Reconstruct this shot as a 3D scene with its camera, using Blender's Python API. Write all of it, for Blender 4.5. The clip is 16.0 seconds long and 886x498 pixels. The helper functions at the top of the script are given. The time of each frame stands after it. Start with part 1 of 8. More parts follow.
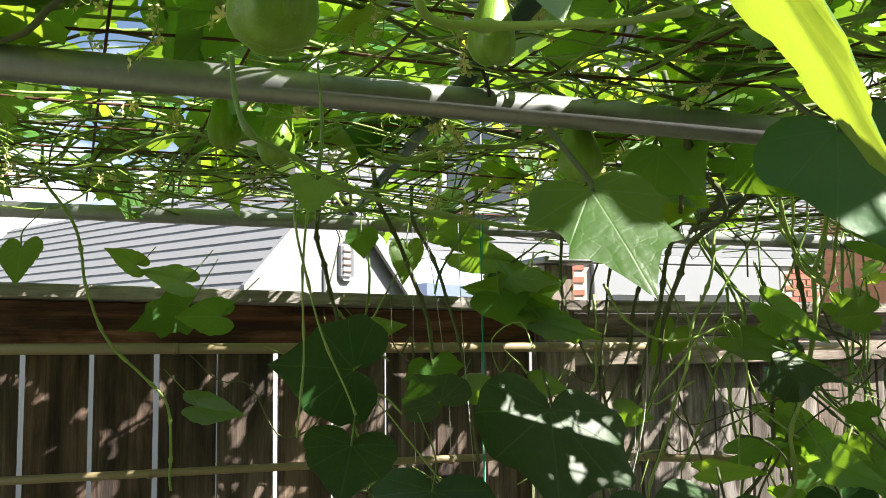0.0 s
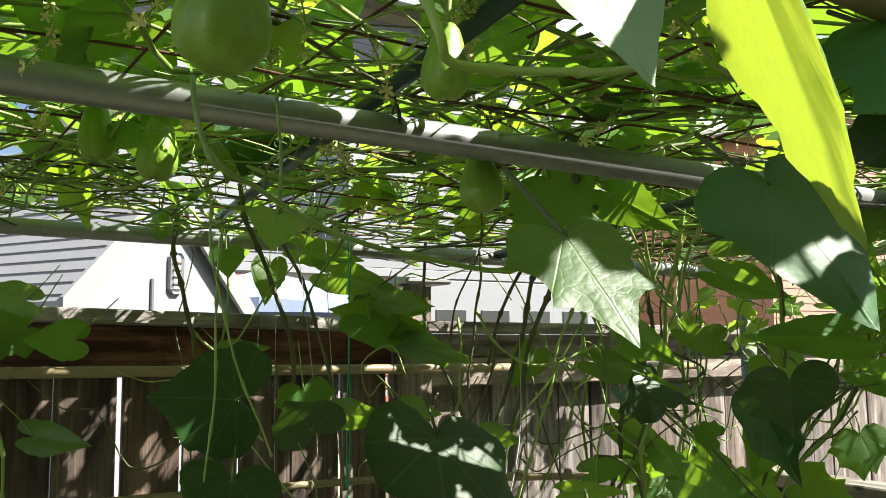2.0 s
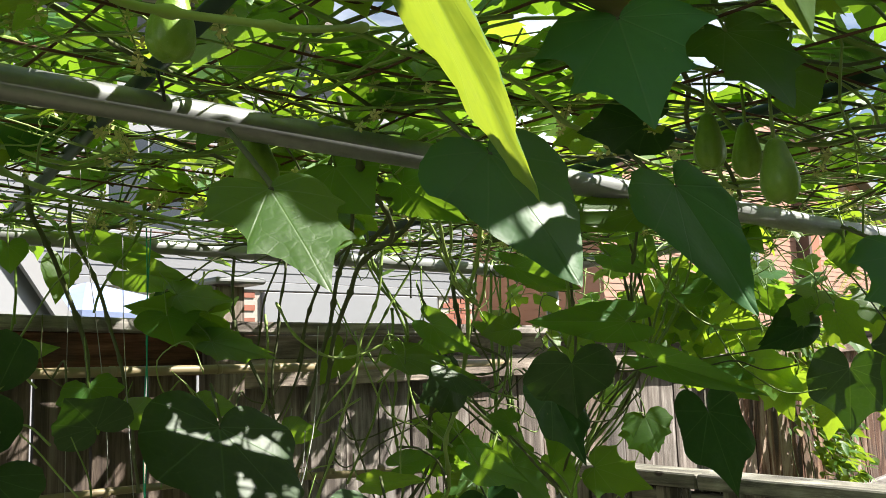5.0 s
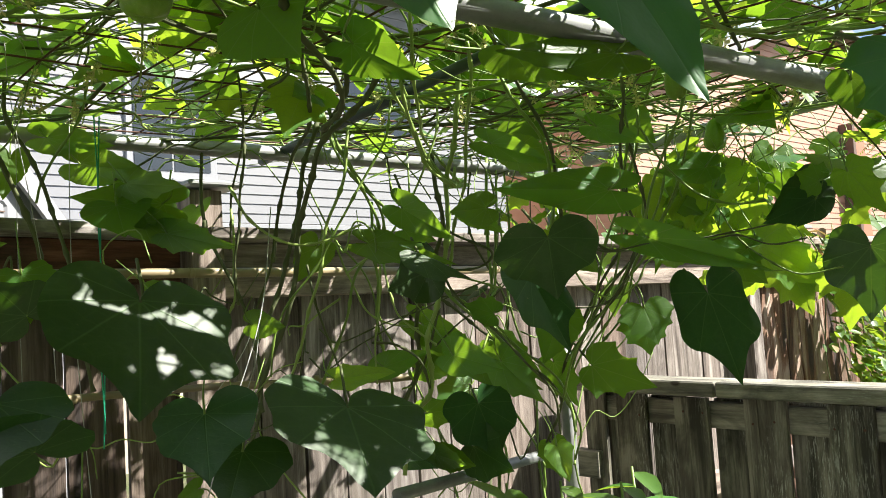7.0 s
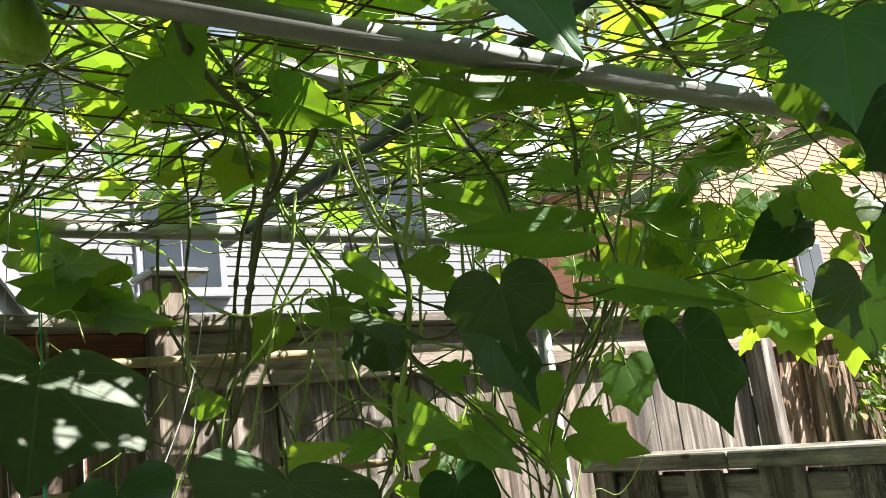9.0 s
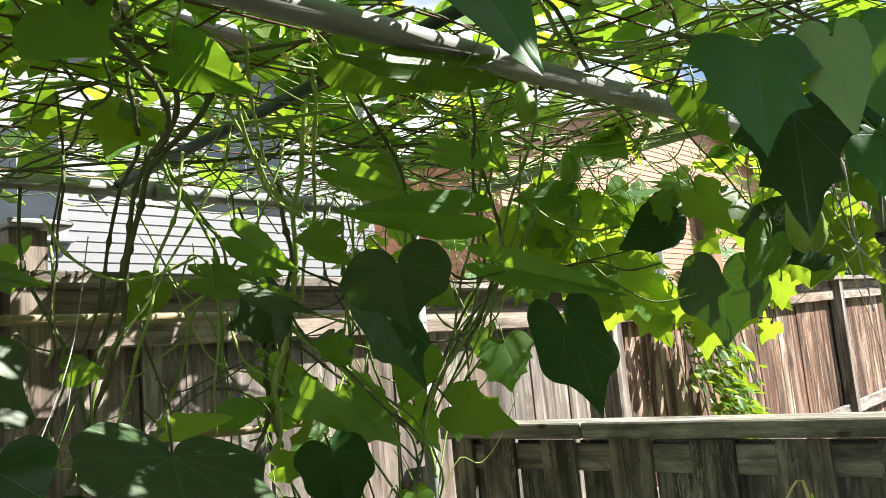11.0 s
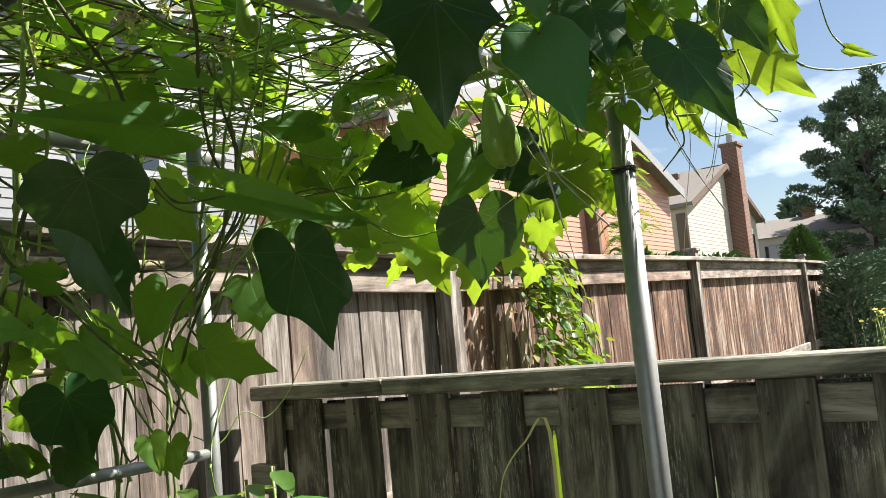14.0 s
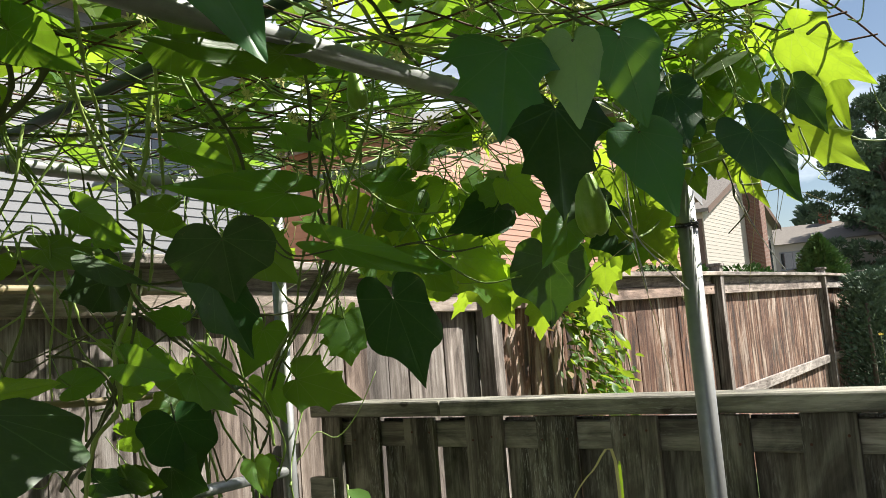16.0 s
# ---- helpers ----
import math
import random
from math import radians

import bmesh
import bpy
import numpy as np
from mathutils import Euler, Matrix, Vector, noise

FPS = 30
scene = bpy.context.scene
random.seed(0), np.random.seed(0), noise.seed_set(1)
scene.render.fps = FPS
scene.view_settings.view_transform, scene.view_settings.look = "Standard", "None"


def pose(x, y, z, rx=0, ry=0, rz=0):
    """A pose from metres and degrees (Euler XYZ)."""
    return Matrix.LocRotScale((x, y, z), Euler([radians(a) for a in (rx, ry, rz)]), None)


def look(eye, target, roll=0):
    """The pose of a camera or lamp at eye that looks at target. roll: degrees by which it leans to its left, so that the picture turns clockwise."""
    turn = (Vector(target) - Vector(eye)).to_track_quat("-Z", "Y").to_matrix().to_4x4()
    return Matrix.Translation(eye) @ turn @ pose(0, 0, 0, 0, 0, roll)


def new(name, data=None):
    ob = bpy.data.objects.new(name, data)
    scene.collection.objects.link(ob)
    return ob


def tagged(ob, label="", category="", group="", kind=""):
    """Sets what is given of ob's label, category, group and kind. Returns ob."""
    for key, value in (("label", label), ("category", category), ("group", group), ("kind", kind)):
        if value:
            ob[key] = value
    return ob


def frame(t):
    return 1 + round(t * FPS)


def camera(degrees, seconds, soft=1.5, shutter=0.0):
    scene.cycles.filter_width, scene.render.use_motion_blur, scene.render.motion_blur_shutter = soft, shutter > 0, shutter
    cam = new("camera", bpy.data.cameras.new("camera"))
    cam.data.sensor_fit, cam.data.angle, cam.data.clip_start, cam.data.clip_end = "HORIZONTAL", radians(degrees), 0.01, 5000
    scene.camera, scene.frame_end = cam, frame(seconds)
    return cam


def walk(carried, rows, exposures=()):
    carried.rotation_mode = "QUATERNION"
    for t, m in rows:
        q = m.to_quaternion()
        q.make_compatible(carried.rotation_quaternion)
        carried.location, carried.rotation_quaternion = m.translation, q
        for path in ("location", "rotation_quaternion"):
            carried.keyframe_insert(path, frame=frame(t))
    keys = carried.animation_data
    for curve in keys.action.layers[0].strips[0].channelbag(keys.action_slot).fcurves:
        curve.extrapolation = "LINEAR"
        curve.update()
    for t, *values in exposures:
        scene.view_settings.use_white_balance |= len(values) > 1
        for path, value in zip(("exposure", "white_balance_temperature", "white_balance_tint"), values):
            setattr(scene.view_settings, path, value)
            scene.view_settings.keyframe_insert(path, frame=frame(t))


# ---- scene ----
cam = camera(55.4, 16.0, soft=0.85)
PATH = [
    (0, (0.045, 0.046, 1.708), (0.014, 2.036, 1.907), -0.8),
    (0.5, (0.031, 0.048, 1.717), (0.07, 2.038, 1.916), -1.0),
    (1, (0.003, 0.049, 1.722), (0.17, 2.032, 1.923), -0.9),
    (1.5, (-0.037, 0.071, 1.724), (0.25, 2.039, 1.928), -0.6),
    (2, (-0.06, 0.075, 1.733), (0.325, 2.024, 1.956), -0.6),
    (2.5, (-0.057, 0.057, 1.738), (0.458, 1.971, 2.007), -0.5),
    (3, (-0.047, 0.027, 1.742), (0.551, 1.914, 2.031), -0.8),
    (3.5, (-0.022, 0.02, 1.737), (0.646, 1.883, 2.025), -0.5),
    (4, (0.01, 0.007, 1.732), (0.72, 1.855, 2.017), -0.3),
    (4.2, (0.02, 0.028, 1.726), (0.746, 1.87, 2.008), -0.2),
    (6.3, (0.111, 0.038, 1.623), (0.783, 1.917, 1.762), -4.4),
    (6.5, (0.146, 0.066, 1.618), (0.807, 1.95, 1.744), -3.6),
    (7, (0.23, 0.146, 1.548), (0.857, 2.041, 1.683), -3.5),
    (7.5, (0.296, 0.169, 1.527), (0.853, 2.083, 1.684), -3.6),
    (8, (0.349, 0.199, 1.497), (0.889, 2.094, 1.837), -5.4),
    (8.2, (0.386, 0.198, 1.484), (0.913, 2.086, 1.883), -6.5),
    (10.3, (0.347, 0.244, 1.449), (1.145, 2.053, 1.749), -6.4),
    (10.5, (0.33, 0.239, 1.47), (1.17, 2.033, 1.744), -5.9),
    (11, (0.311, 0.23, 1.499), (1.216, 1.995, 1.751), -5.4),
    (11.5, (0.337, 0.247, 1.48), (1.263, 2.003, 1.72), -5.3),
    (12, (0.441, 0.265, 1.399), (1.441, 1.98, 1.638), -5.3),
    (12.5, (0.499, 0.25, 1.379), (1.541, 1.941, 1.614), -5.1),
    (13, (0.518, 0.225, 1.37), (1.602, 1.889, 1.608), -5.0),
    (13.5, (0.577, 0.198, 1.379), (1.678, 1.852, 1.605), -5.1),
    (14, (0.628, 0.14, 1.361), (1.722, 1.801, 1.57), -5.3),
    (14.5, (0.674, 0.122, 1.364), (1.744, 1.799, 1.568), -5.7),
    (15, (0.649, 0.097, 1.376), (1.724, 1.77, 1.583), -5.4),
    (15.5, (0.563, 0.071, 1.425), (1.636, 1.746, 1.629), -5.0),
    (16, (0.414, 0.061, 1.451), (1.483, 1.738, 1.665), -4.5),
]
walk(cam, [(t, look(eye, target, roll)) for t, eye, target, roll in PATH], exposures=[(0, 1.36), (1, 1.30), (2, 1.24), (2.7, 0.90), (3.5, 0.77), (4.2, 0.82), (6.5, 1.31), (8.2, 1.30), (11, 1.30), (12.5, 1.23), (13.5, 1.05), (15, 1.03), (16, 0.78)])


# ---- yard axes: the boundary fence runs along u, and v points away behind it ----
TURN = radians(22.5)
CU, SU = math.cos(TURN), math.sin(TURN)


def yard(u, v, z=0.0):
    return Vector((u * CU - v * SU, u * SU + v * CU, z))


# ---- light ----
SUN_WAY = (yard(0.58, -0.52) + Vector((0, 0, 0.80))).normalized()
sun = new("sun", bpy.data.lights.new("sun", "SUN"))
sun.data.energy, sun.data.angle, sun.data.color = 7.0, radians(0.53), (1.0, 0.95, 0.87)
sun.matrix_world = look(SUN_WAY * 60, (0, 0, 0))

world = bpy.data.worlds.new("sky")
scene.world = world
world.use_nodes = True
wn, wl = world.node_tree.nodes, world.node_tree.links
wn.clear()
sky = wn.new("ShaderNodeTexSky")
sky.sky_type, sky.sun_disc = "NISHITA", False
sky.sun_elevation = math.asin(SUN_WAY.z)
sky.sun_rotation = math.atan2(SUN_WAY.x, SUN_WAY.y)
sky.air_density, sky.dust_density = 1.0, 0.7
wc = wn.new("ShaderNodeTexCoord")
wm = wn.new("ShaderNodeMapping")
wm.inputs["Scale"].default_value = (1.5, 1.5, 4.2)
wm.inputs["Location"].default_value = (0.35, 0.1, 0.55)
wl.new(wc.outputs["Generated"], wm.inputs["Vector"])
cl = wn.new("ShaderNodeTexNoise")
cl.inputs["Scale"].default_value, cl.inputs["Detail"].default_value, cl.inputs["Roughness"].default_value = 1.7, 7, 0.55
wl.new(wm.outputs[0], cl.inputs["Vector"])
cr = wn.new("ShaderNodeValToRGB")
cr.color_ramp.elements[0].position, cr.color_ramp.elements[1].position = 0.42, 0.60
wl.new(cl.outputs["Fac"], cr.inputs[0])
cm = wn.new("ShaderNodeMixRGB")
cm.inputs[2].default_value = (15.5, 16.0, 16.6, 1)
# the clouds lie low; the sky overhead is clear
wz = wn.new("ShaderNodeSeparateXYZ")
wl.new(wc.outputs["Generated"], wz.inputs[0])
wr = wn.new("ShaderNodeMapRange")
wr.inputs["From Min"].default_value, wr.inputs["From Max"].default_value = 0.22, 0.55
wr.inputs["To Min"].default_value, wr.inputs["To Max"].default_value = 1.0, 0.12
wl.new(wz.outputs[2], wr.inputs["Value"])
wf = wn.new("ShaderNodeMath")
wf.operation = "MULTIPLY"
wl.new(cr.outputs[0], wf.inputs[0])
wl.new(wr.outputs[0], wf.inputs[1])
wl.new(wf.outputs[0], cm.inputs[0])
wl.new(sky.outputs[0], cm.inputs[1])
bg = wn.new("ShaderNodeBackground")
bg.inputs["Strength"].default_value = 0.064
wl.new(cm.outputs[0], bg.inputs["Color"])
wo = wn.new("ShaderNodeOutputWorld")
wl.new(bg.outputs[0], wo.inputs[0])


# ---- materials ----
class Mat:
    """A node material with a few short ways to add nodes."""

    def __init__(self, name, rough=0.6, metal=0.0):
        self.m = bpy.data.materials.new(name)
        self.m.use_nodes = True
        self.n, self.l = self.m.node_tree.nodes, self.m.node_tree.links
        self.b = self.n["Principled BSDF"]
        self.b.inputs["Roughness"].default_value, self.b.inputs["Metallic"].default_value = rough, metal
        self.co = self.n.new("ShaderNodeTexCoord").outputs["Object"]
        self.rnd = self.n.new("ShaderNodeObjectInfo").outputs["Random"]

    def scaled(self, sx, sy, sz, shift=0.0):
        mp = self.n.new("ShaderNodeMapping")
        mp.inputs["Scale"].default_value = (sx, sy, sz)
        self.l.new(self.co, mp.inputs["Vector"])
        if shift:
            add = self.n.new("ShaderNodeVectorMath")
            add.operation = "MULTIPLY_ADD"
            comb = self.n.new("ShaderNodeCombineXYZ")
            for i in range(3):
                self.l.new(self.rnd, comb.inputs[i])
            self.l.new(comb.outputs[0], add.inputs[0])
            add.inputs[1].default_value = (shift, shift, shift)
            self.l.new(mp.outputs[0], add.inputs[2])
            return add.outputs[0]
        return mp.outputs[0]

    def noise(self, vec, scale, detail=4.0, rough=0.6, wavy=0.0):
        t = self.n.new("ShaderNodeTexNoise")
        t.inputs["Distortion"].default_value = wavy
        t.inputs["Scale"].default_value, t.inputs["Detail"].default_value, t.inputs["Roughness"].default_value = scale, detail, rough
        self.l.new(vec, t.inputs["Vector"])
        return t.outputs["Fac"]

    def ramp(self, fac, *stops):
        r = self.n.new("ShaderNodeValToRGB")
        e = r.color_ramp.elements
        while len(e) < len(stops):
            e.new(0.5)
        for k, (p, c) in enumerate(stops):
            e[k].position, e[k].color = p, (*c, 1) if len(c) == 3 else c
        self.l.new(fac, r.inputs[0])
        return r.outputs[0]

    def mix(self, fac, a, b, kind="MIX"):
        x = self.n.new("ShaderNodeMixRGB")
        x.blend_type = kind
        for sock, val in zip(x.inputs, (fac, a, b)):
            if isinstance(val, (int, float)):
                sock.default_value = val
            elif isinstance(val, tuple):
                sock.default_value = (*val, 1)
            else:
                self.l.new(val, sock)
        return x.outputs[0]

    def math(self, kind, a, b=0.0, c=0.0):
        x = self.n.new("ShaderNodeMath")
        x.operation = kind
        for sock, val in zip(x.inputs, (a, b, c)):
            if isinstance(val, (int, float)):
                sock.default_value = val
            else:
                self.l.new(val, sock)
        return x.outputs[0]

    def base(self, col):
        if isinstance(col, tuple):
            self.b.inputs["Base Color"].default_value = (*col, 1)
        else:
            self.l.new(col, self.b.inputs["Base Color"])
        return self

    def rough(self, val):
        self.l.new(val, self.b.inputs["Roughness"])
        return self

    def bump(self, height, strength=0.3, distance=0.002):
        bp = self.n.new("ShaderNodeBump")
        bp.inputs["Strength"].default_value, bp.inputs["Distance"].default_value = strength, distance
        self.l.new(height, bp.inputs["Height"])
        self.l.new(bp.outputs[0], self.b.inputs["Normal"])
        return self


def leaf_material(name, dark, light, through_col, veins, share, gloss, strong=0.3, spec=0.5, down=0.0):
    """Thin leaf: a glossy green skin, light that shines through, and pale veins that fan out from the stalk."""
    k = Mat(name, gloss)
    sep = k.n.new("ShaderNodeSeparateXYZ")
    k.l.new(k.co, sep.inputs[0])
    x, y = sep.outputs[0], sep.outputs[1]
    ang = k.math("ABSOLUTE", k.math("ARCTAN2", x, k.math("ADD", y, 0.02)))
    rad = k.math("SQRT", k.math("ADD", k.math("MULTIPLY", x, x), k.math("MULTIPLY", y, y)))
    # main veins at 0, 33, 66 and 105 degrees off the midrib
    near = None
    for a in (0.0, 0.58, 1.15, 1.85):
        d = k.math("MULTIPLY", k.math("ABSOLUTE", k.math("SUBTRACT", ang, a)), rad)
        near = d if near is None else k.math("MINIMUM", near, d)
    vein = k.ramp(near, (0.0015, (1, 1, 1)), (0.008, (0, 0, 0)))
    mesh_of = k.n.new("ShaderNodeTexVoronoi")
    mesh_of.feature = "DISTANCE_TO_EDGE"
    mesh_of.inputs["Scale"].default_value = 9.0
    k.l.new(k.co, mesh_of.inputs["Vector"])
    fine = k.ramp(mesh_of.outputs["Distance"], (0.0, (1, 1, 1)), (0.09, (0, 0, 0)))
    blot = k.noise(k.scaled(1, 1, 1, 7.0), 3.5, 5)
    col = k.mix(blot, dark, light)
    hue = k.n.new("ShaderNodeHueSaturation")
    k.l.new(k.math("MULTIPLY_ADD", k.rnd, 0.05, 0.475), hue.inputs["Hue"])
    k.l.new(k.math("MULTIPLY_ADD", k.rnd, 0.5, 0.75), hue.inputs["Value"])
    k.l.new(col, hue.inputs["Color"])
    col = k.mix(k.math("MULTIPLY", fine, strong * 0.35), hue.outputs[0], veins)
    col = k.mix(k.math("MULTIPLY", vein, strong * 1.8), col, veins)
    spot = k.ramp(k.noise(k.scaled(1, 1, 1, 3.0), 14, 3), (0.70, (0, 0, 0)), (0.78, (1, 1, 1)))
    col = k.mix(k.math("MULTIPLY", spot, 0.35), col, (0.30, 0.27, 0.10))
    k.base(col)
    height = k.math("ADD", k.math("MULTIPLY", fine, -0.3 * strong), k.math("MULTIPLY", vein, -0.7))
    k.bump(k.math("ADD", height, k.math("MULTIPLY", k.noise(k.co, 9, 2), 0.6)), 0.18, 0.006)
    k.b.inputs["Specular IOR Level"].default_value = spec
    # fine hairs that catch the light
    k.b.inputs["Sheen Weight"].default_value, k.b.inputs["Sheen Roughness"].default_value = down, 0.45
    tr = k.n.new("ShaderNodeBsdfTranslucent")
    tcol = k.mix(k.math("MULTIPLY", vein, 0.5), k.mix(k.math("MULTIPLY", fine, 0.25), through_col, (0.20, 0.30, 0.03)), (0.30, 0.42, 0.06))
    k.l.new(tcol, tr.inputs["Color"])
    ms = k.n.new("ShaderNodeMixShader")
    ms.inputs[0].default_value = share
    k.l.new(k.b.outputs[0], ms.inputs[1])
    k.l.new(tr.outputs[0], ms.inputs[2])
    k.l.new(ms.outputs[0], k.n["Material Output"].inputs["Surface"])
    return k.m


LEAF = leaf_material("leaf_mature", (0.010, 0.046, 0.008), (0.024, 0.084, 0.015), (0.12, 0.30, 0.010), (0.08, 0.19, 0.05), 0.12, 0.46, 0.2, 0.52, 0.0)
BROAD = leaf_material("leaf_downy", (0.018, 0.108, 0.020), (0.034, 0.150, 0.030), (0.26, 0.50, 0.02), (0.12, 0.27, 0.07), 0.20, 0.46, 0.14, 0.5, 0.0)
# the same leaf skin with full sun and glare put into a pale colour
PALE_SUNLIT = leaf_material("leaf_pale_sunlit", (0.13, 0.27, 0.07), (0.22, 0.36, 0.13), (0.36, 0.56, 0.08), (0.34, 0.46, 0.22), 0.25, 0.5, 0.10, 0.8, 0.0)
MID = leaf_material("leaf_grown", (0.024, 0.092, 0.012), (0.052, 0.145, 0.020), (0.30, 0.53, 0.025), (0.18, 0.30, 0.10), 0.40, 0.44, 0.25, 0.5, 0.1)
# for young and sunlit leaves alike; full sun is put into its colour
YOUNG_SUNLIT = leaf_material("leaf_young_sunlit", (0.08, 0.19, 0.028), (0.14, 0.27, 0.04), (0.40, 0.57, 0.03), (0.30, 0.42, 0.15), 0.52, 0.48, 0.22)
DOWNY_YOUNG = leaf_material("leaf_young_downy", (0.08, 0.19, 0.03), (0.13, 0.26, 0.05), (0.34, 0.43, 0.03), (0.30, 0.42, 0.15), 0.42, 0.46, 0.10, 1.0, 0.0)
CREEPER = leaf_material("leaf_creeper", (0.035, 0.11, 0.016), (0.09, 0.19, 0.03), (0.38, 0.54, 0.03), (0.16, 0.26, 0.07), 0.35, 0.45)


DRY_LEAF = leaf_material("leaf_withered", (0.14, 0.08, 0.04), (0.24, 0.16, 0.07), (0.30, 0.20, 0.06), (0.25, 0.18, 0.1), 0.3, 0.6)


def wood_material(name, tones, wear, long_axis=2, rough=0.85, lichen=0.0, stripes=0.30):
    """Weathered timber: fine grain and cracks along one axis, dark knots, stains, and a tone of its own for every board."""
    k = Mat(name, rough)

    def along(across, down, shift):
        sc = [across] * 3
        sc[long_axis] = down
        return k.scaled(*sc, shift)

    broad = k.noise(along(24, 1.0, 9.0), 1.0, 4, 0.55, 1.6)
    bleach = k.noise(along(9, 2.6, 23.0), 1.0, 5, 0.62, 1.2)
    fine = k.noise(along(150, 9.0, 17.0), 1.0, 6, 0.75, 1.0)
    crack = k.ramp(k.noise(along(120, 2.6, 31.0), 1.0, 4, 0.6, 0.8), (0.27, (1, 1, 1)), (0.35, (0, 0, 0)))
    patch = k.noise(k.scaled(4, 4, 4, 13.0), 1.0, 5)
    col = k.ramp(k.math("ADD", k.math("MULTIPLY", bleach, 0.82 - stripes), k.math("ADD", k.math("MULTIPLY", broad, stripes), k.math("MULTIPLY", fine, 0.18))), (0.41, tones[0]), (0.50, tones[1]), (0.59, tones[2]))
    tint = k.ramp(k.rnd, *wear)
    col = k.mix(0.85, col, tint, "MULTIPLY")
    col = k.mix(k.math("MULTIPLY", k.ramp(patch, (0.50, (0, 0, 0)), (0.72, (1, 1, 1))), 0.55), col, (0.085, 0.070, 0.055))
    knots = k.n.new("ShaderNodeTexVoronoi")
    k.l.new(along(8.0, 4.2, 21.0), knots.inputs["Vector"])
    knots.inputs["Scale"].default_value = 1.0
    kn = k.ramp(knots.outputs["Distance"], (0.055, (1, 1, 1)), (0.10, (0, 0, 0)))
    col = k.mix(k.math("MULTIPLY", kn, 0.9), col, (0.035, 0.022, 0.015))
    col = k.mix(k.math("MULTIPLY", crack, 0.75), col, (0.03, 0.024, 0.02))
    if lichen:
        where = k.ramp(k.noise(k.scaled(5, 5, 2.5, 11.0), 1.0, 3), (0.46, (0, 0, 0)), (0.62, (1, 1, 1)))
        flecks = k.ramp(k.noise(along(190, 22, 5.0), 1.0, 5, 0.75), (0.53, (0, 0, 0)), (0.61, (1, 1, 1)))
        col = k.mix(k.math("MULTIPLY", k.math("MULTIPLY", where, flecks), lichen), col, (0.44, 0.45, 0.39))
    k.base(col)
    k.bump(k.math("SUBTRACT", fine, k.math("ADD", crack, kn)), 0.8, 0.003)
    return k.m


GREYS = ((0.13, 0.117, 0.108), (0.31, 0.297, 0.284), (0.54, 0.525, 0.508))
TONES = ((0.0, (1.1, 1.08, 1.06)), (0.22, (0.92, 0.88, 0.85)), (0.36, (0.60, 0.42, 0.33)), (0.50, (1.0, 0.98, 0.97)), (0.66, (0.48, 0.46, 0.46)), (0.82, (0.78, 0.66, 0.58)), (1.0, (1.05, 1.0, 0.97)))
RAIL_TONES = ((0.0, (0.95, 0.92, 0.88)), (0.4, (0.85, 0.64, 0.50)), (0.7, (0.80, 0.78, 0.76)), (1.0, (0.9, 0.72, 0.58)))
MOSS = ((0.0, (1.1, 1.1, 1.04)), (0.25, (0.74, 0.75, 0.68)), (0.5, (1.0, 0.98, 0.92)), (0.75, (0.62, 0.64, 0.60)), (1.0, (0.92, 0.90, 0.84)))
RED_TONES = ((0.0, (1.12, 1.10, 1.10)), (0.2, (0.56, 0.33, 0.21)), (0.4, (0.88, 0.78, 0.70)), (0.6, (0.36, 0.20, 0.13)), (0.8, (1.05, 1.02, 1.0)), (1.0, (0.60, 0.36, 0.23)))
STAIN_TONES = ((0.0, (1.0, 0.95, 0.9)), (0.4, (0.80, 0.50, 0.34)), (0.7, (0.9, 0.8, 0.72)), (1.0, (0.74, 0.44, 0.30)))
WOOD = wood_material("weathered_board", ((0.075, 0.062, 0.054), (0.215, 0.190, 0.170), (0.42, 0.395, 0.37)), TONES)
# brown stain, with the trellis shade on the left bays put into the tones
DARK_WOOD = wood_material("stained_shaded_board", ((0.028, 0.021, 0.017), (0.105, 0.078, 0.062), (0.23, 0.185, 0.15)), TONES)
RED_WOOD = wood_material("reddish_weathered_board", ((0.034, 0.018, 0.011), (0.185, 0.102, 0.060), (0.44, 0.385, 0.33)), RED_TONES, stripes=0.07)
RAIL = wood_material("weathered_rail", GREYS, RAIL_TONES, 0)
RED_RAIL = wood_material("reddish_weathered_rail", GREYS, STAIN_TONES, 0)
RUSSET = wood_material("russet_rail", ((0.05, 0.028, 0.02), (0.17, 0.100, 0.072), (0.34, 0.23, 0.18)), STAIN_TONES, 0)
OLD = wood_material("mossy_board", ((0.042, 0.039, 0.030), (0.135, 0.127, 0.100), (0.31, 0.295, 0.245)), MOSS, lichen=0.95)
OLD_RAIL = wood_material("mossy_rail", ((0.10, 0.096, 0.08), (0.26, 0.25, 0.205), (0.46, 0.44, 0.37)), MOSS, 0, lichen=0.4)


def galvanised():
    k = Mat("galvanised_steel", 0.40, 0.72)
    spangle = k.noise(k.scaled(60, 60, 60), 1.0, 3)
    streak = k.noise(k.scaled(2, 70, 70), 1.0, 5)
    col = k.mix(spangle, (0.235, 0.245, 0.24), (0.35, 0.36, 0.35))
    dirt = k.ramp(k.noise(k.scaled(5, 22, 22), 1.0, 6, 0.7), (0.56, (0, 0, 0)), (0.74, (1, 1, 1)))
    col = k.mix(k.math("MULTIPLY", dirt, 0.55), col, (0.13, 0.115, 0.09))
    k.base(col)
    k.rough(k.math("MULTIPLY_ADD", streak, 0.22, 0.40))
    k.bump(streak, 0.12, 0.001)
    return k.m


STEEL = galvanised()


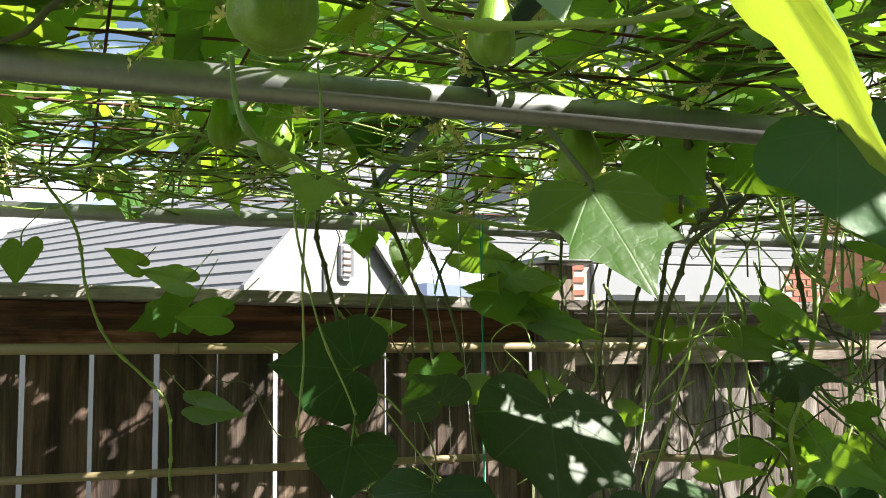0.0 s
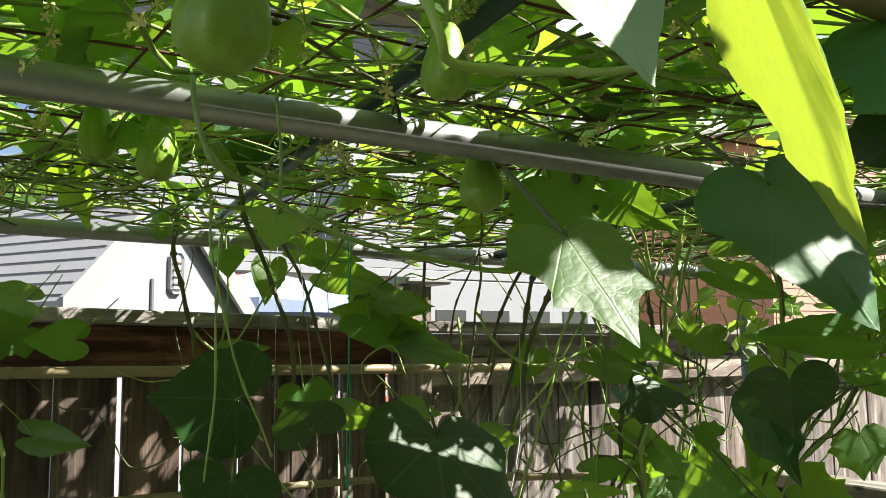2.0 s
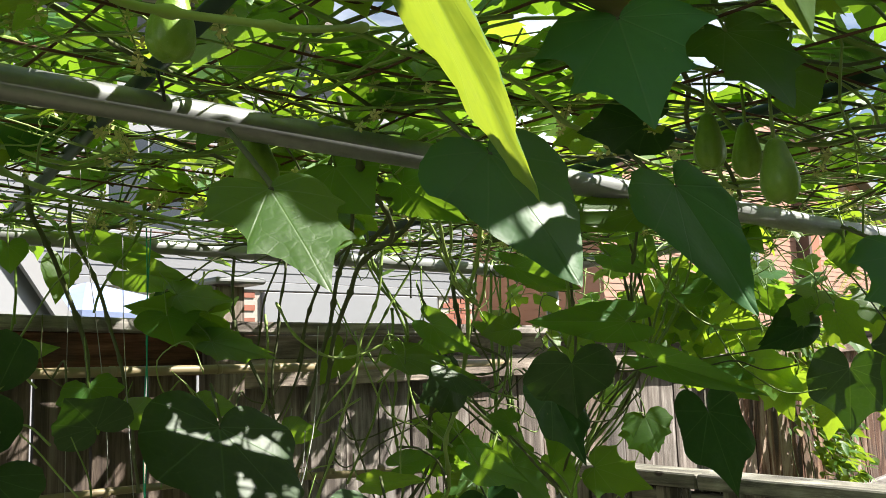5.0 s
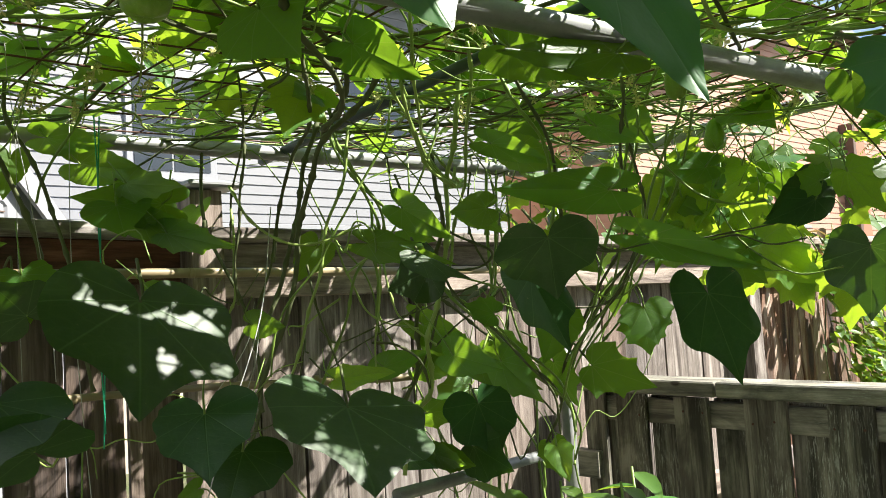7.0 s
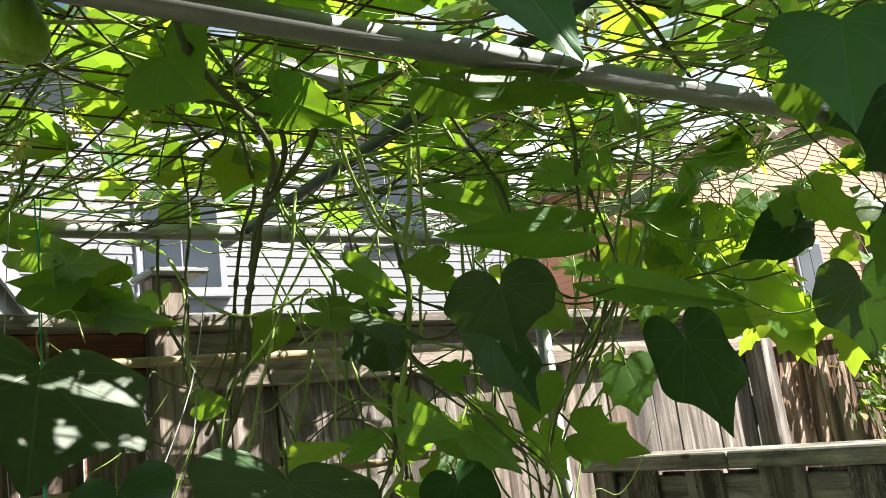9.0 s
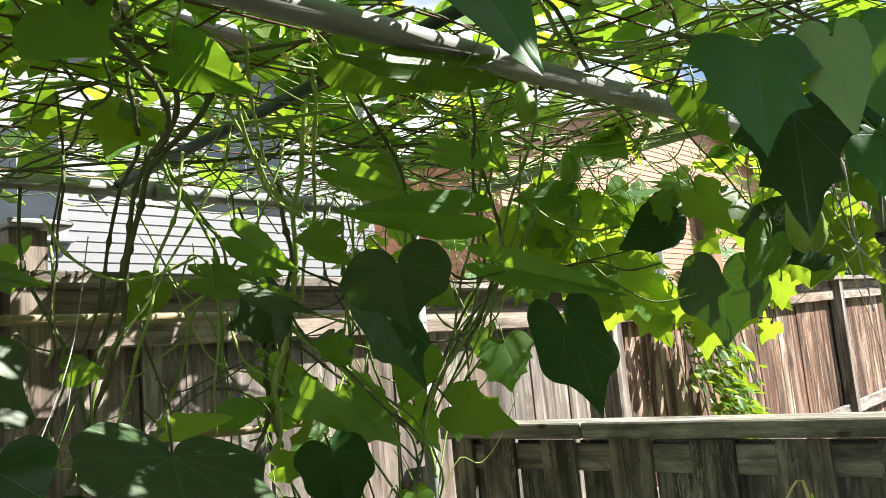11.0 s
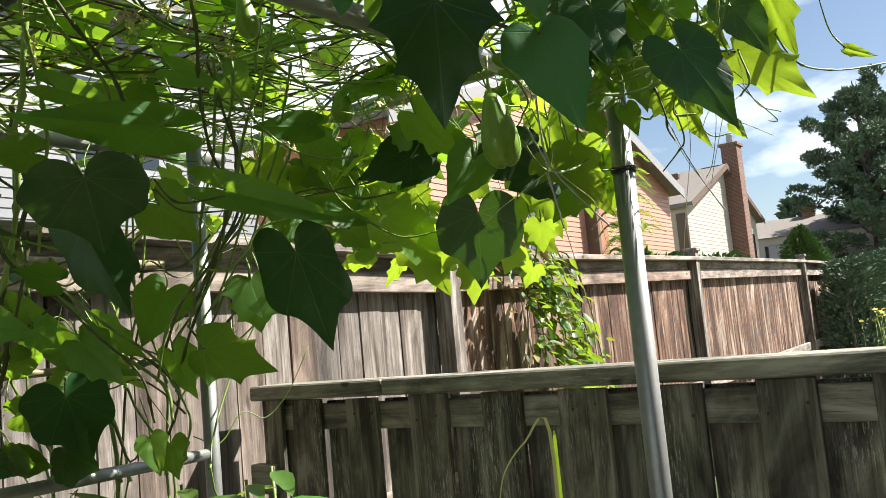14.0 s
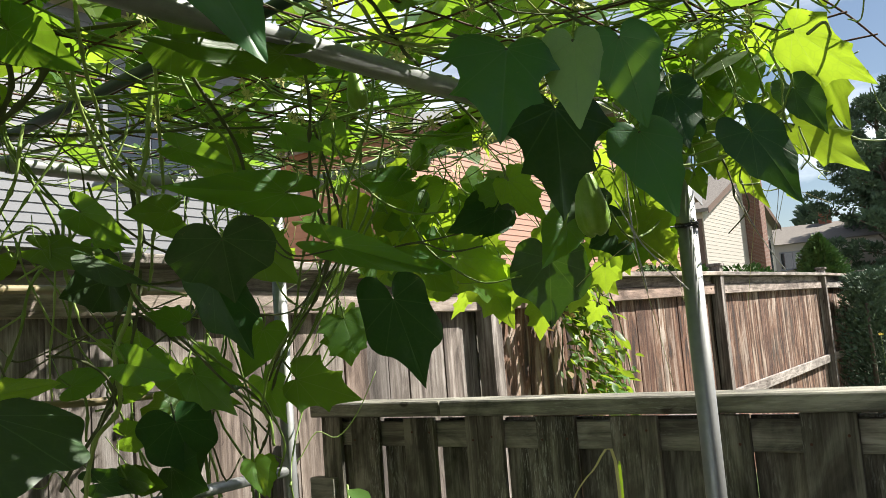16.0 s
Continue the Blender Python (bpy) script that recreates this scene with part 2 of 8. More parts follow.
def plain(name, a, b, scale, rough=0.6, metal=0.0, bump=0.2, dist=0.002, stretch=(1, 1, 1)):
    k = Mat(name, rough, metal)
    f = k.noise(k.scaled(*stretch, 5.0), scale, 6, 0.65)
    g = k.noise(k.scaled(*stretch, 2.0), scale * 0.13, 3)
    k.base(k.mix(k.math("ADD", k.math("MULTIPLY", f, 0.6), k.math("MULTIPLY", g, 0.4)), a, b))
    k.bump(f, bump, dist)
    return k.m


GREEN_TUBE = plain("green_coated_tube", (0.008, 0.028, 0.022), (0.018, 0.05, 0.038), 60, 0.45)
RUST = plain("rusty_wire", (0.035, 0.018, 0.012), (0.14, 0.055, 0.03), 45, 0.8)
STEM = plain("green_stem", (0.09, 0.17, 0.025), (0.23, 0.34, 0.06), 40, 0.5, stretch=(1, 1, 1))
STEM_PALE = plain("pale_stem", (0.17, 0.27, 0.05), (0.34, 0.44, 0.12), 40, 0.5)
STEM_OLD = plain("old_stem", (0.045, 0.062, 0.022), (0.13, 0.145, 0.058), 55, 0.75, bump=0.5)
TENDRIL = plain("dry_tendril", (0.40, 0.40, 0.16), (0.55, 0.52, 0.28), 50, 0.6)
FLOWER = plain("cream_flower", (0.50, 0.50, 0.16), (0.66, 0.62, 0.30), 80, 0.6)
BAMBOO = plain("bamboo_cane", (0.17, 0.13, 0.07), (0.33, 0.27, 0.15), 14, 0.5, stretch=(0.4, 3, 3))
YELLOW = plain("yellow_petal", (0.62, 0.45, 0.03), (0.75, 0.60, 0.06), 40, 0.6)
TWINE = plain("green_twine", (0.0, 0.25, 0.13), (0.02, 0.40, 0.22), 90, 0.6)
STRING = plain("white_string", (0.30, 0.30, 0.28), (0.45, 0.45, 0.42), 90, 0.7)
WIRE_TIE = plain("black_tie", (0.01, 0.01, 0.01), (0.03, 0.03, 0.03), 60, 0.5)
WHITE = plain("white_paint", (0.235, 0.24, 0.255), (0.285, 0.29, 0.30), 6, 0.5)
SIDING = plain("white_siding", (0.165, 0.17, 0.182), (0.205, 0.209, 0.218), 5, 0.5, stretch=(0.3, 1, 6))
SALMON = plain("salmon_siding", (0.38, 0.195, 0.135), (0.46, 0.25, 0.18), 5, 0.55, stretch=(0.3, 1, 6))
CREAM = plain("cream_siding", (0.37, 0.34, 0.30), (0.44, 0.41, 0.36), 4, 0.6, stretch=(0.3, 1, 6))
STUCCO = plain("tan_stucco", (0.40, 0.35, 0.28), (0.50, 0.44, 0.36), 8, 0.85)
TRIM = plain("brown_trim", (0.09, 0.055, 0.04), (0.14, 0.09, 0.065), 12, 0.6)
RED_TRIM = plain("reddish_trim", (0.30, 0.12, 0.07), (0.40, 0.17, 0.10), 12, 0.6)
SHINGLE = plain("roof_shingle", (0.13, 0.115, 0.10), (0.24, 0.215, 0.19), 25, 0.9, bump=0.8, dist=0.02)
SHED_ROOF = plain("grey_resin_roof", (0.21, 0.21, 0.218), (0.28, 0.28, 0.285), 9, 0.6)
FABRIC = plain("pale_blue_canvas", (0.22, 0.28, 0.46), (0.30, 0.36, 0.54), 20, 0.85)
SOIL = plain("garden_soil", (0.05, 0.035, 0.022), (0.12, 0.09, 0.06), 12, 0.95, bump=0.9, dist=0.03)


def brick_material():
    k = Mat("red_brick", 0.85)
    f = k.noise(k.scaled(9, 9, 9, 30.0), 1.0, 5)
    col = k.mix(f, (0.24, 0.085, 0.055), (0.42, 0.18, 0.12))
    col = k.mix(0.6, col, k.ramp(k.rnd, (0, (1.0, 0.9, 0.85)), (0.5, (0.75, 0.7, 0.7)), (1, (1.15, 1.0, 0.9))), "MULTIPLY")
    k.base(col)
    k.bump(f, 0.4, 0.004)
    return k.m


BRICK = brick_material()


def coursed_brick():
    """Brickwork too far off to tell single bricks apart."""
    k = Mat("distant_brickwork", 0.9)
    t = k.n.new("ShaderNodeTexBrick")
    for key, val in (("Scale", 1.0), ("Brick Width", 0.22), ("Row Height", 0.078), ("Mortar Size", 0.008)):
        t.inputs[key].default_value = val
    t.inputs["Color1"].default_value, t.inputs["Color2"].default_value, t.inputs["Mortar"].default_value = (0.20, 0.085, 0.055, 1), (0.13, 0.055, 0.04, 1), (0.27, 0.23, 0.20, 1)
    sep = k.n.new("ShaderNodeSeparateXYZ")
    k.l.new(k.co, sep.inputs[0])
    comb = k.n.new("ShaderNodeCombineXYZ")
    k.l.new(k.math("ADD", sep.outputs[0], sep.outputs[1]), comb.inputs[0])
    k.l.new(sep.outputs[2], comb.inputs[1])
    k.l.new(comb.outputs[0], t.inputs["Vector"])
    k.base(k.mix(k.math("MULTIPLY", k.noise(k.scaled(1, 1, 1), 1.5, 4), 0.5), t.outputs["Color"], (0.10, 0.06, 0.045)))
    return k.m


FAR_BRICK = coursed_brick()
MORTAR = plain("mortar", (0.34, 0.31, 0.27), (0.46, 0.42, 0.37), 30, 0.95, bump=0.5)


def glass_material():
    k = Mat("window_glass", 0.03)
    k.base((0.02, 0.025, 0.03))
    k.b.inputs["Specular IOR Level"].default_value = 0.9
    return k.m


GLASS = glass_material()


def fruit_material():
    k = Mat("chayote_skin", 0.38)
    f = k.noise(k.scaled(1, 1, 1, 5.0), 9.0, 4)
    sep = k.n.new("ShaderNodeSeparateXYZ")
    k.l.new(k.co, sep.inputs[0])
    ang = k.math("ARCTAN2", sep.outputs[1], sep.outputs[0])
    stripe = k.math("MULTIPLY_ADD", k.math("SINE", k.math("MULTIPLY", ang, 10.0)), 0.5, 0.5)
    col = k.mix(f, (0.13, 0.26, 0.018), (0.24, 0.39, 0.04))
    col = k.mix(k.math("MULTIPLY", stripe, 0.12), col, (0.30, 0.46, 0.12))
    speck = k.ramp(k.noise(k.scaled(1, 1, 1, 3.0), 60, 2), (0.62, (0, 0, 0)), (0.70, (1, 1, 1)))
    col = k.mix(k.math("MULTIPLY", speck, 0.25), col, (0.45, 0.55, 0.28))
    k.base(col)
    k.bump(f, 0.12, 0.01)
    k.b.inputs["Subsurface Weight"].default_value = 0.12
    k.b.inputs["Subsurface Radius"].default_value = (0.01, 0.02, 0.005)
    return k.m


FRUIT = fruit_material()


def ground_material():
    k = Mat("lawn_and_soil", 0.95)
    a = k.noise(k.scaled(1, 1, 1), 0.35, 5)
    b = k.noise(k.scaled(1, 1, 1), 22.0, 6, 0.75)
    grass = k.mix(b, (0.035, 0.075, 0.018), (0.10, 0.16, 0.04))
    earth = k.mix(b, (0.09, 0.07, 0.045), (0.24, 0.20, 0.15))
    k.base(k.mix(k.ramp(a, (0.42, (0, 0, 0)), (0.56, (1, 1, 1))), earth, grass))
    k.bump(b, 0.9, 0.04)
    return k.m


GROUND = ground_material()
NEEDLE = plain("conifer_foliage", (0.045, 0.085, 0.048), (0.110, 0.175, 0.095), 14, 0.7, bump=0.6)
HEDGE = plain("cedar_foliage", (0.035, 0.085, 0.020), (0.120, 0.22, 0.045), 14, 0.7, bump=0.6)
BARK = plain("bark", (0.06, 0.045, 0.035), (0.15, 0.12, 0.09), 18, 0.95, bump=0.8, dist=0.01)


# ---- mesh helpers ----
def mesh_of(name, verts, faces, material, smooth=False):
    me = bpy.data.meshes.new(name)
    me.from_pydata([tuple(v) for v in verts], [], faces)
    me.materials.append(material)
    if smooth:
        me.shade_smooth()
    me.update()
    return me


def world_of(ob):
    m = ob.matrix_basis.copy()
    return world_of(ob.parent) @ ob.matrix_parent_inverse @ m if ob.parent else m


def put(name, me, parent=None, m=None, label=""):
    """A mesh object at the world pose m, under parent if there is one."""
    ob = new(name, me)
    if parent is not None:
        ob.parent = parent
        ob.matrix_parent_inverse = world_of(parent).inverted()
    if m is not None:
        ob.matrix_basis = m
    if label:
        ob["label"] = label
    return ob


def part(name, bm, material, parent=None, label="", m=None, smooth=False):
    me = bpy.data.meshes.new(name)
    bm.to_mesh(me)
    bm.free()
    me.materials.append(material)
    if smooth:
        me.shade_smooth()
    return put(name, me, parent, m, label)


def box_mesh(name, sx, sy, sz, material, bevel=0.003, base=False):
    """A box with softened edges, its origin in the middle or, with base, at the middle of its foot."""
    bm = bmesh.new()
    bmesh.ops.create_cube(bm, size=1.0)
    for v in bm.verts:
        v.co = Vector((v.co.x * sx, v.co.y * sy, v.co.z * sz + (sz / 2 if base else 0)))
    if bevel:
        bmesh.ops.bevel(bm, geom=list(bm.edges), offset=bevel, segments=1, affect="EDGES")
    me = bpy.data.meshes.new(name)
    bm.to_mesh(me)
    bm.free()
    me.materials.append(material)
    return me


def smooth_line(pts, steps=4):
    """Points along a Catmull-Rom curve through pts."""
    p = [Vector(q) for q in pts]
    if len(p) < 3:
        return p
    p = [2 * p[0] - p[1]] + p + [2 * p[-1] - p[-2]]
    out = []
    for i in range(1, len(p) - 2):
        a, b, c, d = p[i - 1], p[i], p[i + 1], p[i + 2]
        for k in range(steps):
            t = k / steps
            out.append(0.5 * (2 * b + (c - a) * t + (2 * a - 5 * b + 4 * c - d) * t * t + (3 * b - a - 3 * c + d) * t ** 3))
    out.append(p[-2])
    return out


def tube_data(pts, r0, r1=None, sides=6, closed=True):
    pts = [Vector(q) for q in pts]
    r1 = r0 if r1 is None else r1
    verts, faces = [], []
    up = Vector((0.31, 0.27, 0.91)).normalized()
    for i, q in enumerate(pts):
        way = (pts[min(i + 1, len(pts) - 1)] - pts[max(i - 1, 0)]).normalized()
        a = way.cross(up)
        if a.length < 0.05:
            a = way.cross(Vector((1, 0, 0)))
        a.normalize()
        b = way.cross(a)
        r = r0 + (r1 - r0) * i / max(1, len(pts) - 1)
        for s in range(sides):
            t = 2 * math.pi * s / sides
            verts.append(q + a * (r * math.cos(t)) + b * (r * math.sin(t)))
    n = len(pts)
    for i in range(n - 1):
        for s in range(sides):
            t = (s + 1) % sides
            faces.append((i * sides + s, i * sides + t, (i + 1) * sides + t, (i + 1) * sides + s))
    if closed:
        faces.append(tuple(range(sides - 1, -1, -1)))
        faces.append(tuple(range((n - 1) * sides, n * sides)))
    return verts, faces


def tube(name, pts, r0, material, parent=None, r1=None, sides=6, label=""):
    v, f = tube_data(pts, r0, r1, sides)
    return put(name, mesh_of(name, v, f, material, True), parent, None, label)


def pipe(name, a, b, r, material, parent=None, sides=20, wall=0.0025, label=""):
    """A straight hollow pipe with its own long axis along x, so that streaks run along it."""
    a, b = Vector(a), Vector(b)
    d = b - a
    length = d.length
    verts, faces = [], []
    rings = [(0, r - wall), (0, r), (length, r), (length, r - wall)]
    for x, rr in rings:
        for s in range(sides):
            t = 2 * math.pi * s / sides
            verts.append((x, rr * math.cos(t), rr * math.sin(t)))
    for i in range(4):
        j = (i + 1) % 4
        for s in range(sides):
            t = (s + 1) % sides
            faces.append((i * sides + s, i * sides + t, j * sides + t, j * sides + s))
    m = Matrix.Translation(a) @ d.to_track_quat("X", "Z").to_matrix().to_4x4()
    me = mesh_of(name, verts, faces, material, True)
    return put(name, me, parent, m, label)


def thing(name, label, category, group="", kind="", at=(0, 0, 0)):
    ob = new(name)
    ob.empty_display_size = 0.1
    ob.location = at
    return tagged(ob, label, category, group, kind)


def turned(x, y, z, origin):
    """A matrix from three axes and an origin."""
    m = Matrix.Identity(4)
    for i, a in enumerate((x, y, z)):
        for j in range(3):
            m[j][i] = a[j]
    m.translation = Vector(origin)
    return m


YARD_ROT = Matrix.Rotation(TURN, 4, "Z")


def in_yard(u, v, z=0.0, turn=0.0):
    return Matrix.Translation(yard(u, v, z)) @ Matrix.Rotation(TURN + turn, 4, "Z")


# ---- ground ----
def build_ground():
    n = 60
    verts, faces = [], []
    for i in range(n + 1):
        for j in range(n + 1):
            a, b = (2 * i / n - 1), (2 * j / n - 1)
            x, y = 400 * a * abs(a) ** 2, 400 * b * abs(b) ** 2
            verts.append((x, y, 0.03 * noise.noise((x * 0.7, y * 0.7, 0)) if max(abs(x), abs(y)) < 30 else 0))
    for i in range(n):
        for j in range(n):
            k = i * (n + 1) + j
            faces.append((k, k + n + 1, k + n + 2, k + 1))
    ob = put("ground", mesh_of("ground", verts, faces, GROUND, True))
    return tagged(ob, "garden ground of patchy lawn and bare soil", "ground", kind="structure")


build_ground()


# ---- boundary fence: tall boards behind rails, with posts and a flat cap ----
FENCE_V = 2.25
POSTS = ((-3.7, 1.90), (-1.22, 1.865), (1.27, 1.80), (4.08, 1.775), (7.9, 1.86), (12.3, 1.935), (15.2, 1.96))


def build_boundary_fence():
    f = thing("fence_back", "tall weathered grey-brown wooden boundary fence with flat cap", "fence", kind="structure", at=yard(0, FENCE_V))
    post_me = box_mesh("post", 0.092, 0.092, 1.0, WOOD, 0.0, base=True)
    for k, (u, top) in enumerate(POSTS):
        h = top + (0.10 if k == 2 else 0.045)
        put("post", post_me, f, in_yard(u, FENCE_V - 0.03, -0.05) @ Matrix.Diagonal((1, 1, h + 0.05, 1)))
        if k > 2:
            put("post_cap", box_mesh("post_cap", 0.125, 0.125, 0.03, WOOD, 0.006), f, in_yard(u, FENCE_V - 0.03, h + 0.015))
    grey_board = box_mesh("board", 0.137, 0.018, 1.0, WOOD, 0.0, base=True)
    red_board = box_mesh("board", 0.137, 0.018, 1.0, RED_WOOD, 0.0, base=True)
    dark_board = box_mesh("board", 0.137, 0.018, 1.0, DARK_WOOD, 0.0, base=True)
    rng = random.Random(5)
    for (u0, z0), (u1, z1) in zip(POSTS, POSTS[1:]):
        mid, span, rise = (u0 + u1) / 2, u1 - u0, z1 - z0
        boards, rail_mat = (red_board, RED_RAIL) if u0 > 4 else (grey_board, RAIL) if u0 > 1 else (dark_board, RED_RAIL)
        tilt = Matrix.Rotation(-math.atan2(rise, span), 4, "Y")
        zm = (z0 + z1) / 2
        ln = span - 0.096
        put("cap", box_mesh("cap", span - 0.004, 0.14, 0.034, RAIL, 0.004), f, in_yard(mid, FENCE_V - 0.02, zm - 0.017) @ tilt)
        if u0 > 1:
            put("fascia", box_mesh("fascia", ln, 0.02, 0.07, rail_mat, 0.003), f, in_yard(mid, FENCE_V + 0.012, zm - 0.071) @ tilt)
            put("rail", box_mesh("rail", ln, 0.038, 0.085, rail_mat, 0.004), f, in_yard(mid, FENCE_V - 0.01, zm - 0.151) @ tilt)
        else:
            put("fascia", box_mesh("fascia", ln, 0.03, 0.115, RUSSET, 0.003), f, in_yard(mid, FENCE_V + 0.008, zm - 0.093) @ tilt)
        put("bottom_rail", box_mesh("bottom_rail", ln, 0.038, 0.10, RAIL, 0.004), f, in_yard(mid, FENCE_V - 0.01, zm - 1.105) @ tilt)
        if u0 > 1:
            # plain sheet added behind the boards so that their joints look shaded
            put("backing_board", box_mesh("backing_board", span - 0.004, 0.016, 1.0, OLD, 0.0, base=True), f, in_yard(mid, FENCE_V + 0.062, 0.0) @ Matrix.Diagonal((1, 1, min(z0, z1) - 0.06, 1)))
        pitch = 0.142 if u0 < 1 else 0.1405
        n = int(ln / pitch)
        for i in range(n):
            u = u0 + 0.048 + (i + 0.5) * ln / n
            top = z0 + rise * (u - u0) / span - 0.04
            put("board", boards, f, in_yard(u + rng.uniform(-0.002, 0.002), FENCE_V + 0.034 + rng.uniform(-0.002, 0.003), 0.0, rng.uniform(-0.01, 0.01))
                @ Matrix.Rotation(rng.uniform(-0.004, 0.004), 4, "Y") @ Matrix.Diagonal(((ln / n - rng.uniform(0.008, 0.011)) / 0.137 if u0 < 1 else (ln / n - rng.uniform(0.004, 0.009)) / 0.137, 1, top, 1)))
    # the thin pale lid on the post beside the trellis
    lid = box_mesh("post_lid", 0.16, 0.16, 0.018, WHITE, 0.006)
    put("post_lid", lid, f, in_yard(1.29, FENCE_V - 0.03, 1.915), "thin white plate on top of the post")
    return f


# ---- side fence: low, boards on both faces of the rails, mossy grey ----
SIDE_U = 2.735


def along_side(du, v, z=0.0, turn=0.0):
    """A place on the side fence, which runs two degrees off square to the boundary fence."""
    return in_yard(SIDE_U + du + 0.035 * (v - 1.2), v, z, -math.pi / 2 - 0.035 + turn)


def nail_mesh():
    """A rusty nail head, 9 mm across, standing just proud of the board."""
    verts, faces = [(0, -0.0012, 0)], []
    for k in range(8):
        a = 2 * math.pi * k / 8
        verts += [(0.0036 * math.cos(a), -0.0012, 0.0036 * math.sin(a)), (0.0045 * math.cos(a), 0.001, 0.0045 * math.sin(a))]
    for k in range(8):
        i, j = 1 + 2 * k, 1 + 2 * ((k + 1) % 8)
        faces += [(0, i, j), (i, i + 1, j + 1, j)]
    return mesh_of("nail", verts, faces, RUST)


def build_side_fence():
    f = thing("fence_side", "low mossy grey wooden side fence with staggered boards", "fence", kind="structure", at=yard(SIDE_U, 1))
    rng = random.Random(9)
    v_end, v_start = 2.16, -3.2
    cuts = (2.185, 1.57, -0.9, -3.2)
    for a, b in zip(cuts, cuts[1:]):
        put("cap", box_mesh("cap", a - b - 0.004, 0.14, 0.050, OLD_RAIL, 0.005), f, along_side(0.02, (a + b) / 2, 1.226))
    for z, h in ((1.135, 0.085), (0.42, 0.085)):
        put("rail", box_mesh("rail", v_end - v_start, 0.038, h, OLD_RAIL, 0.004), f, along_side(0.03, (v_end + v_start) / 2, z))
    for v in (2.09, -0.35, -2.79):
        put("post", box_mesh("post", 0.092, 0.092, 1.21, OLD, 0.004, base=True), f, along_side(0.075, v, 0.0))
    put("end_board", box_mesh("end_board", 0.095, 0.02, 1.2, OLD, 0.003, base=True), f, along_side(-0.004, 2.115, 0.0))
    put("block", box_mesh("block", 0.12, 0.05, 0.10, OLD_RAIL, 0.004), f, along_side(-0.02, 2.15, 0.93))
    face = box_mesh("board", 0.142, 0.019, 1.0, OLD, 0.002, base=True)
    nail = nail_mesh()
    v = 1.955
    while v > v_start + 0.1:
        top = 1.177 + rng.uniform(-0.005, 0.004)
        for dv in (-0.04, 0.035):
            put("nail", nail, f, along_side(-0.0095, v + dv + rng.uniform(-0.01, 0.01), 1.135 + rng.uniform(-0.02, 0.02)))
        put("board", face, f, along_side(0.0, v, 0.02, rng.uniform(-0.02, 0.02)) @ Matrix.Rotation(rng.uniform(-0.008, 0.008), 4, "Y") @ Matrix.Diagonal((rng.uniform(0.93, 1.04), 1, top, 1)))
        put("board", face, f, along_side(0.06, v - 0.124, 0.02) @ Matrix.Rotation(rng.uniform(-0.006, 0.006), 4, "Y") @ Matrix.Diagonal((rng.uniform(0.96, 1.06), 1, 1.165, 1)))
        v -= 0.2635
    return f


# ---- trellis: galvanised pipes, two green tubes, and rusty mesh on top ----
def near_y(x):
    return 1.126 + 0.239 * x


def near_z(x):
    return 2.033 - 0.033 * x


def far_y(x):
    return 2.220 + 0.208 * x


def far_z(x):
    return 1.984 - 0.031 * x


